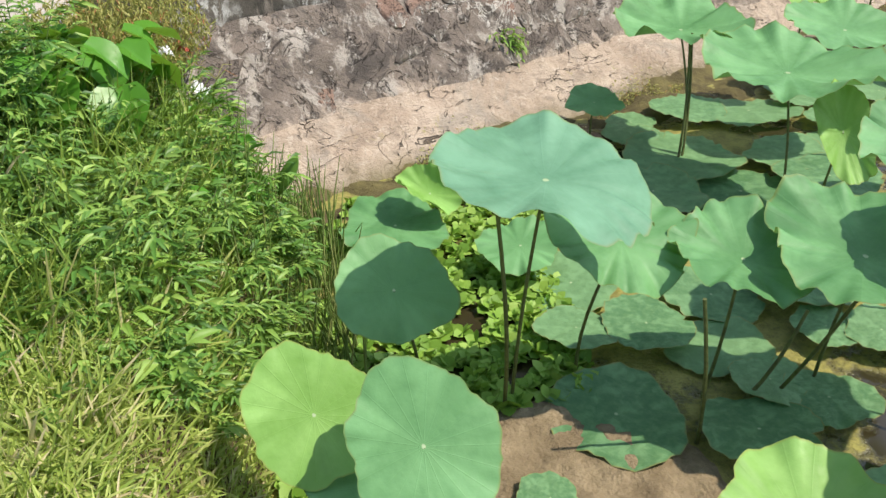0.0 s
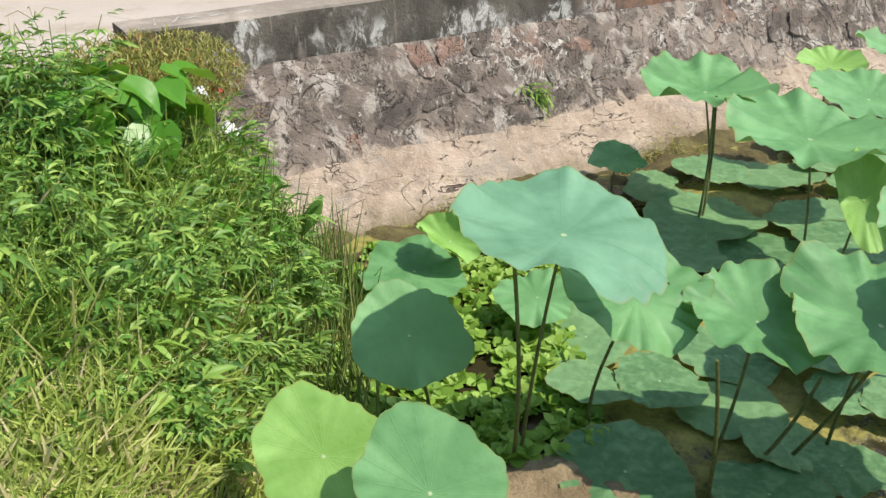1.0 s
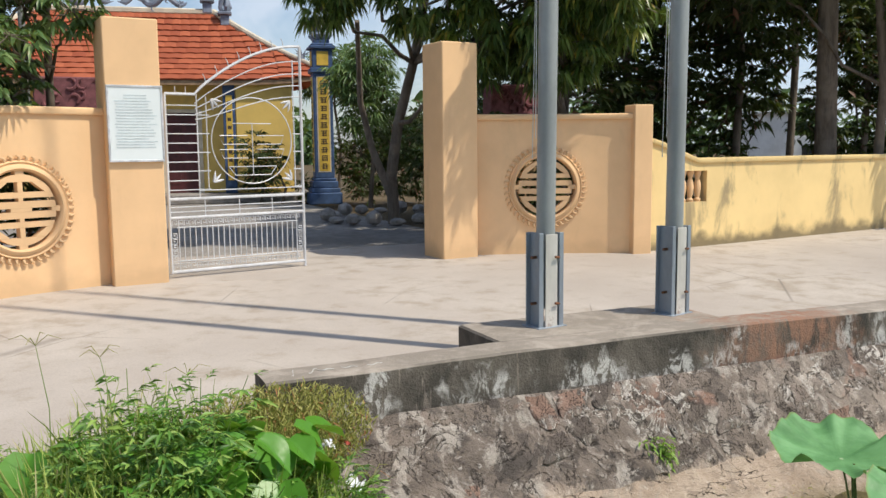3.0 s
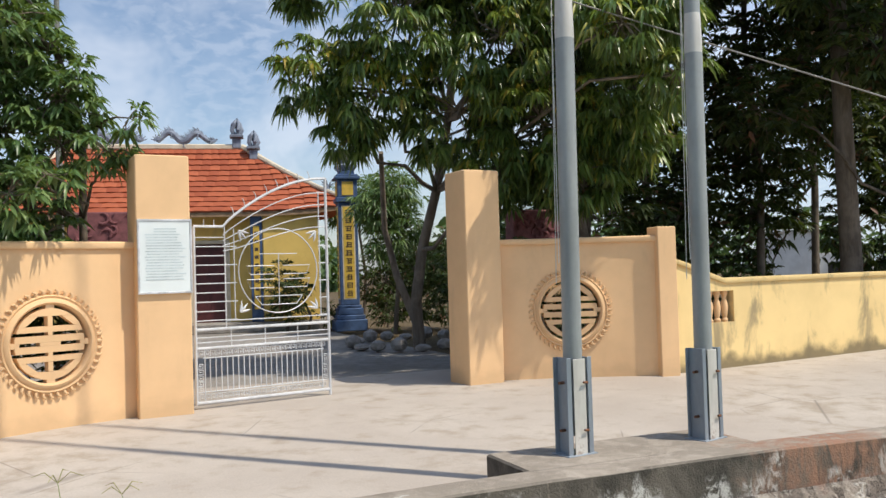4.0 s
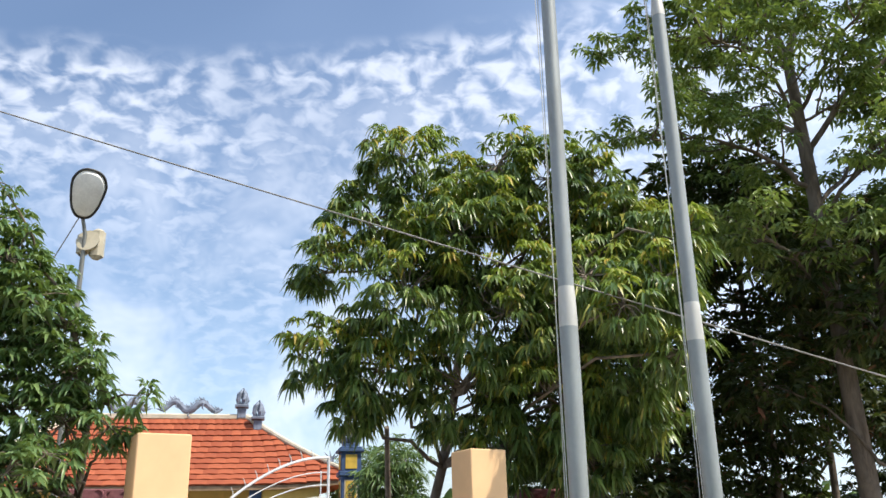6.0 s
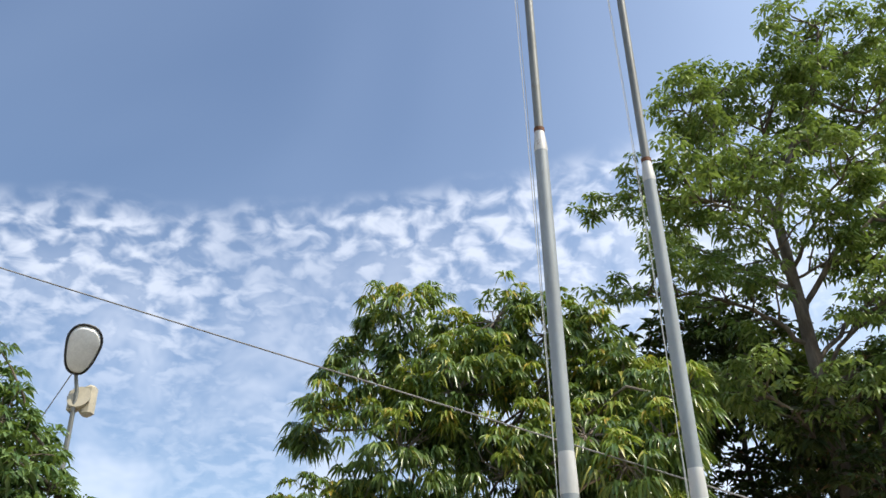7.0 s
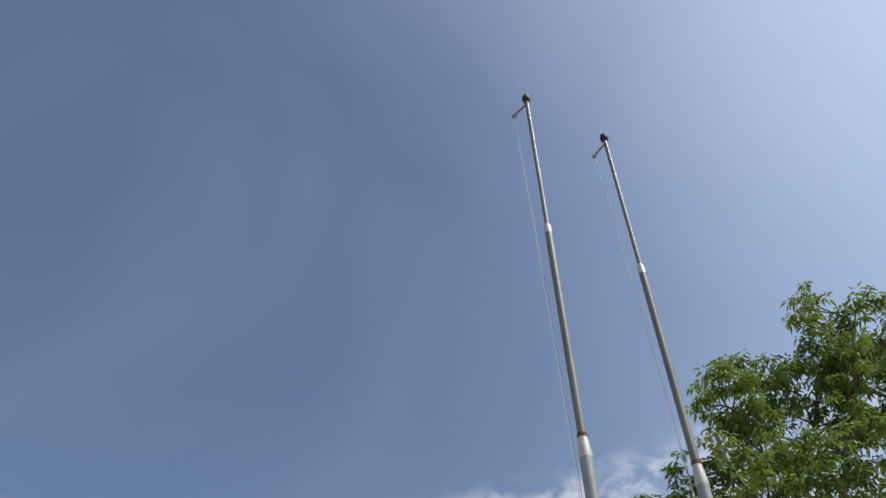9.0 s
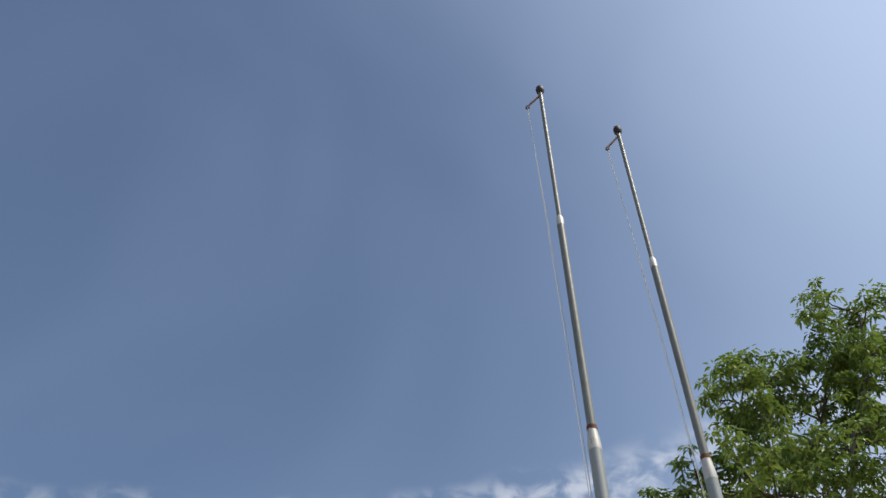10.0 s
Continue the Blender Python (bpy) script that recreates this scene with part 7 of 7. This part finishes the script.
spots = []
for k in range(9):
    cx, cy = 2.9 + k * 1.45, 16.8 + 0.75 * k + q.normal(0, 0.5)
    if 5 <= k:
        cy += 1.0
    spots.append([(cx + q.normal(0, 0.5), cy + q.normal(0, 0.5), zz, q.uniform(0.85, 1.25)) for zz in ((2.3, 3.2) if k not in (4, 5) else ()) + (4.2, 5.2, 6.2, 7.2) + ((8.0,) if k > 0 else ()) + ((8.8, 9.4) if 2 <= k <= 6 else ())] + [(cx + q.normal(0, 0.7), cy + 0.5, 1.0, 0.9 if k not in (4, 5) else 0.35)])
spots.append([(6.2, 16.4, 4.4, 0.9), (7.5, 14.7, 5.2, 0.8), (8.5, 14.6, 4.4, 0.95), (9.0, 14.7, 5.8, 0.9), (6.7, 14.8, 6.4, 0.6), (9.7, 14.6, 3.4, 0.95), (8.2, 14.8, 6.9, 0.7)])
thicket("orchard_tree", spots, 95, M_SHADE, (0.24, 0.085), "orchard tree with shade-darkened leaves behind the yellow wall", 300, 0.09)
spots = []
# the five behind the curved walls are added to darken the medallion openings
for cx, cy, hh in ((-1.9, 26.5, 1.2), (-0.8, 25.0, 1.6), (0.4, 24.5, 1.4), (1.4, 22.0, 1.6), (-1.35, 23.6, 0.9), (0.9, 20.0, 1.2), (1.9, 19.0, 1.8), (1.6, 13.6, 0.95), (2.4, 13.6, 0.9), (-5.0, 9.9, 0.95), (-4.4, 10.5, 0.9), (-5.8, 9.6, 0.9), (-4.25, 23.4, 0.95), (-3.75, 23.3, 0.75)):
    spots.append([(cx + q.normal(0, 0.4), cy + q.normal(0, 0.4), zz * hh, 0.55 * hh) for zz in (0.5, 1.0, 1.5)])
thicket("garden_shrub", spots, 150, M_SHADE, (0.17, 0.05), "shade-dark green garden shrub in the temple court, some added behind wall openings", 340, 0.04)
spots = [[(-1.5, 21.0, 3.1, 0.55), (-1.0, 21.2, 3.6, 0.6), (-1.3, 21.0, 2.3, 0.5), (-0.8, 21.0, 2.6, 0.4)], [(-1.9, 30, 3.9, 0.9), (-2.8, 31, 4.2, 0.9), (-3.6, 31, 3.9, 0.8)]]
thicket("young_tree", spots, 170, M_LEFT, (0.30, 0.045), "slender green tree with long leaves in the court", 360, 0.06, None, 0.6, 12)
spots = []
for k in range(6):
    cx, cy = -9.0 - 2.6 * k, 15 + q.normal(0, 2)
    spots.append([(cx + q.normal(0, 0.8), cy + q.normal(0, 0.8), zz, 1.3) for zz in (2.0, 3.2, 4.4)])
thicket("garden_tree", spots, 45, M_LEFT, (0.24, 0.08), "green garden tree behind the wall", 380, 0.10)

# rocks and pots round the mango's foot
stone = Geo()
vs = []
for i in range(5):
    for k in range(8):
        t, p = math.pi * (i + 0.5) / 5, 2 * math.pi * k / 8
        r = 0.16 * (1 + 0.25 * noise.noise((math.cos(p) * 2, math.sin(p) * 2, t * 2)))
        vs.append((r * math.sin(t) * math.cos(p), r * math.sin(t) * math.sin(p), 0.14 + r * 0.8 * math.cos(t)))
stone.add(vs, [(i * 8 + k, (i + 1) * 8 + k, (i + 1) * 8 + (k + 1) % 8, i * 8 + (k + 1) % 8) for i in range(4) for k in range(8)] + [tuple(range(8)), tuple(range(39, 31, -1))])
sm = to_mesh("border_rock", stone, M_POT)
for k in range(18):
    ob = new("border_rock", sm)
    a = 2 * math.pi * k / 18
    ob.matrix_world = Matrix.Translation((-0.6 + 1.25 * math.cos(a), 17.6 + 1.5 * math.sin(a), 0)) @ Matrix.Rotation(a * 3, 4, "Z") @ Matrix.Diagonal((1, 1, 0.8 + 0.3 * math.sin(k * 2.1), 1))
    tagged(ob, "grey border rock round a planted bed", "rock", "border rocks")

# ---- far distance ----
house = thing("far_house", Matrix.Translation((17.6, 42.2, 0)) @ Matrix.Rotation(radians(-20), 4, "Z"), "pale rendered house beyond the orchard", "house")
part("wall", Geo().box(-1.6, 0, 0, 0.75, 4, 2.9, 0.02).box(0.75, 0.6, 0, 3.2, 4, 1.85, 0.02), M_HOUSE, house)
part("roof", Geo().box(-1.75, -0.15, 2.9, 0.85, 4.15, 3.05, 0.02), M_HOUSE, house)
part("window", Geo().box(1.2, 0.57, 0.7, 1.9, 0.62, 1.35, 0.01), M_DARK, house)
rngf = np.random.default_rng(77)
base, way = [], []
for k in range(120):
    a = radians(rngf.uniform(-75, 75))
    d = rngf.uniform(70, 190)
    cx, cy, s = d * math.sin(a), d * math.cos(a), rngf.uniform(2.2, 4.5)
    pts = unit(rngf.normal(0, 1, (170, 3))) * s * rngf.uniform(0.6, 1.0, (170, 1)) + [cx, cy, s * 0.75]
    base.append(pts)
    way.append(rngf.normal(0, 1, (170, 3)))
v, f = leaves(np.concatenate(base), np.concatenate(way), 1.3, 0.7, 0.2, rngf)
tagged(soup("distant_trees", v, f, M_FAR, None, True), "hazy line of distant green trees", "woods", "", "stuff")

# ---- small pieces last: rubble stones and roof tiles ----
rng = np.random.default_rng(61)
cell_x, rows_n = 0.24, 3
xs_ = np.arange(-0.5, 14.0, cell_x)
corner = {}
for i in range(len(xs_) + 1):
    for j in range(rows_n + 1):
        corner[i, j] = (-0.5 + i * cell_x + rng.uniform(-0.09, 0.09), min(1, max(0, j / rows_n + (rng.uniform(-0.10, 0.10) if 0 < j < rows_n else 0))))
for j in range(rows_n):
    for i in range(len(xs_)):
        if rng.random() < 0.60:
            continue
        quad = [corner[i, j], corner[i + 1, j], corner[i + 1, j + 1], corner[i, j + 1]]
        cx, ct = sum(p[0] for p in quad) / 4, sum(p[1] for p in quad) / 4
        ring = []
        for a, b in zip(quad, quad[1:] + quad[:1]):
            for t in (0.15, 0.5, 0.85):
                k = 0.93 + rng.uniform(-0.14, 0.07)
                x, t_ = a[0] + (b[0] - a[0]) * t, a[1] + (b[1] - a[1]) * t
                ring.append((cx + (x - cx) * k, ct + (t_ - ct) * k))
        high = rng.uniform(-0.010, 0.008)
        o = Vector(slope_point(cx, ct))
        g = Geo()
        for h, k in ((-0.05, 1.0), (high - 0.004, 0.93), (high + 0.006, 0.62)):
            for x, t in ring:
                p = Vector(slope_point(cx + (x - cx) * k, ct + (t - ct) * k)) - o
                hh = h + (rng.normal(0, 0.008) if h > 0 else 0)
                g.v.append((p.x, p.y - hh * 0.77, p.z + hh * 0.64))
        m = len(ring)
        g.f = [(q_ * m + k, q_ * m + (k + 1) % m, q_ * m + m + (k + 1) % m, q_ * m + m + k) for q_ in range(2) for k in range(m)]
        g.v.append((0, -(high + 0.008) * 0.77, (high + 0.008) * 0.64))
        g.f += [(2 * m + k, 2 * m + (k + 1) % m, 3 * m) for k in range(m)]
        ob = part("stone", g, M_STONE, facing, "", True, 50)
        ob.location = o

tile = Geo()
tile.grid([[(x, y, 0.018 * math.sin(math.pi * (x / 0.30 + 0.5)) * 0.9 + 0.022 + (0.02 if y < 0 else 0.0)) for x in np.linspace(-0.15, 0.15, 5)] for y in (-0.02, 0.26)])
tile.grid([[(x, -0.02, z + 0.018 * math.sin(math.pi * (x / 0.30 + 0.5)) * 0.9) for x in np.linspace(-0.15, 0.15, 5)] for z in (0.0, 0.042)])
tm_ = to_mesh("tile", tile, M_TILE)
rows_t = 12
for j in range(rows_t):
    t = j / rows_t
    a, b = roof_point(0, t), roof_point(1, t)
    nt = 25
    span = (a.x - b.x)
    slope = math.atan2((roof_point(0.5, min(1, t + 0.05)) - roof_point(0.5, t)).z, (roof_point(0.5, min(1, t + 0.05)) - roof_point(0.5, t)).y)
    for i in range(nt):
        u = (i + 0.5 + 0.5 * (j % 2)) / nt
        if u > 0.99 or a.x - span * u < -7.6:
            continue
        ob = part("tile", tm_, M_TILE, roof)
        ob.matrix_local = Matrix.Translation(roof_point(u, t) + Vector((0, 0, 0.012))) @ Matrix.Rotation(slope, 4, "X") @ Matrix.Diagonal((span / nt / 0.30 * 1.02, 1, 1, 1))

# thin trodden grass round the spot where the camera stands
rng = np.random.default_rng(77)
grass(9000, -4.2, 2.0, -3.0, 2.6, 0.05, 0.15, "trodden_grass", "thin trodden grass on bare earth beside the pond", M_GRASS, 0.007,
      keep=lambda x, y: not (x > -2.0 and y > 1.0) and math.hypot((x + 0.8) / 2.8, (y - 0.6) / 2.4) + 0.35 * noise.noise((x * 1.3, y * 1.3, 5)) < rng.uniform(0.55, 1.05), spread_=0.8)
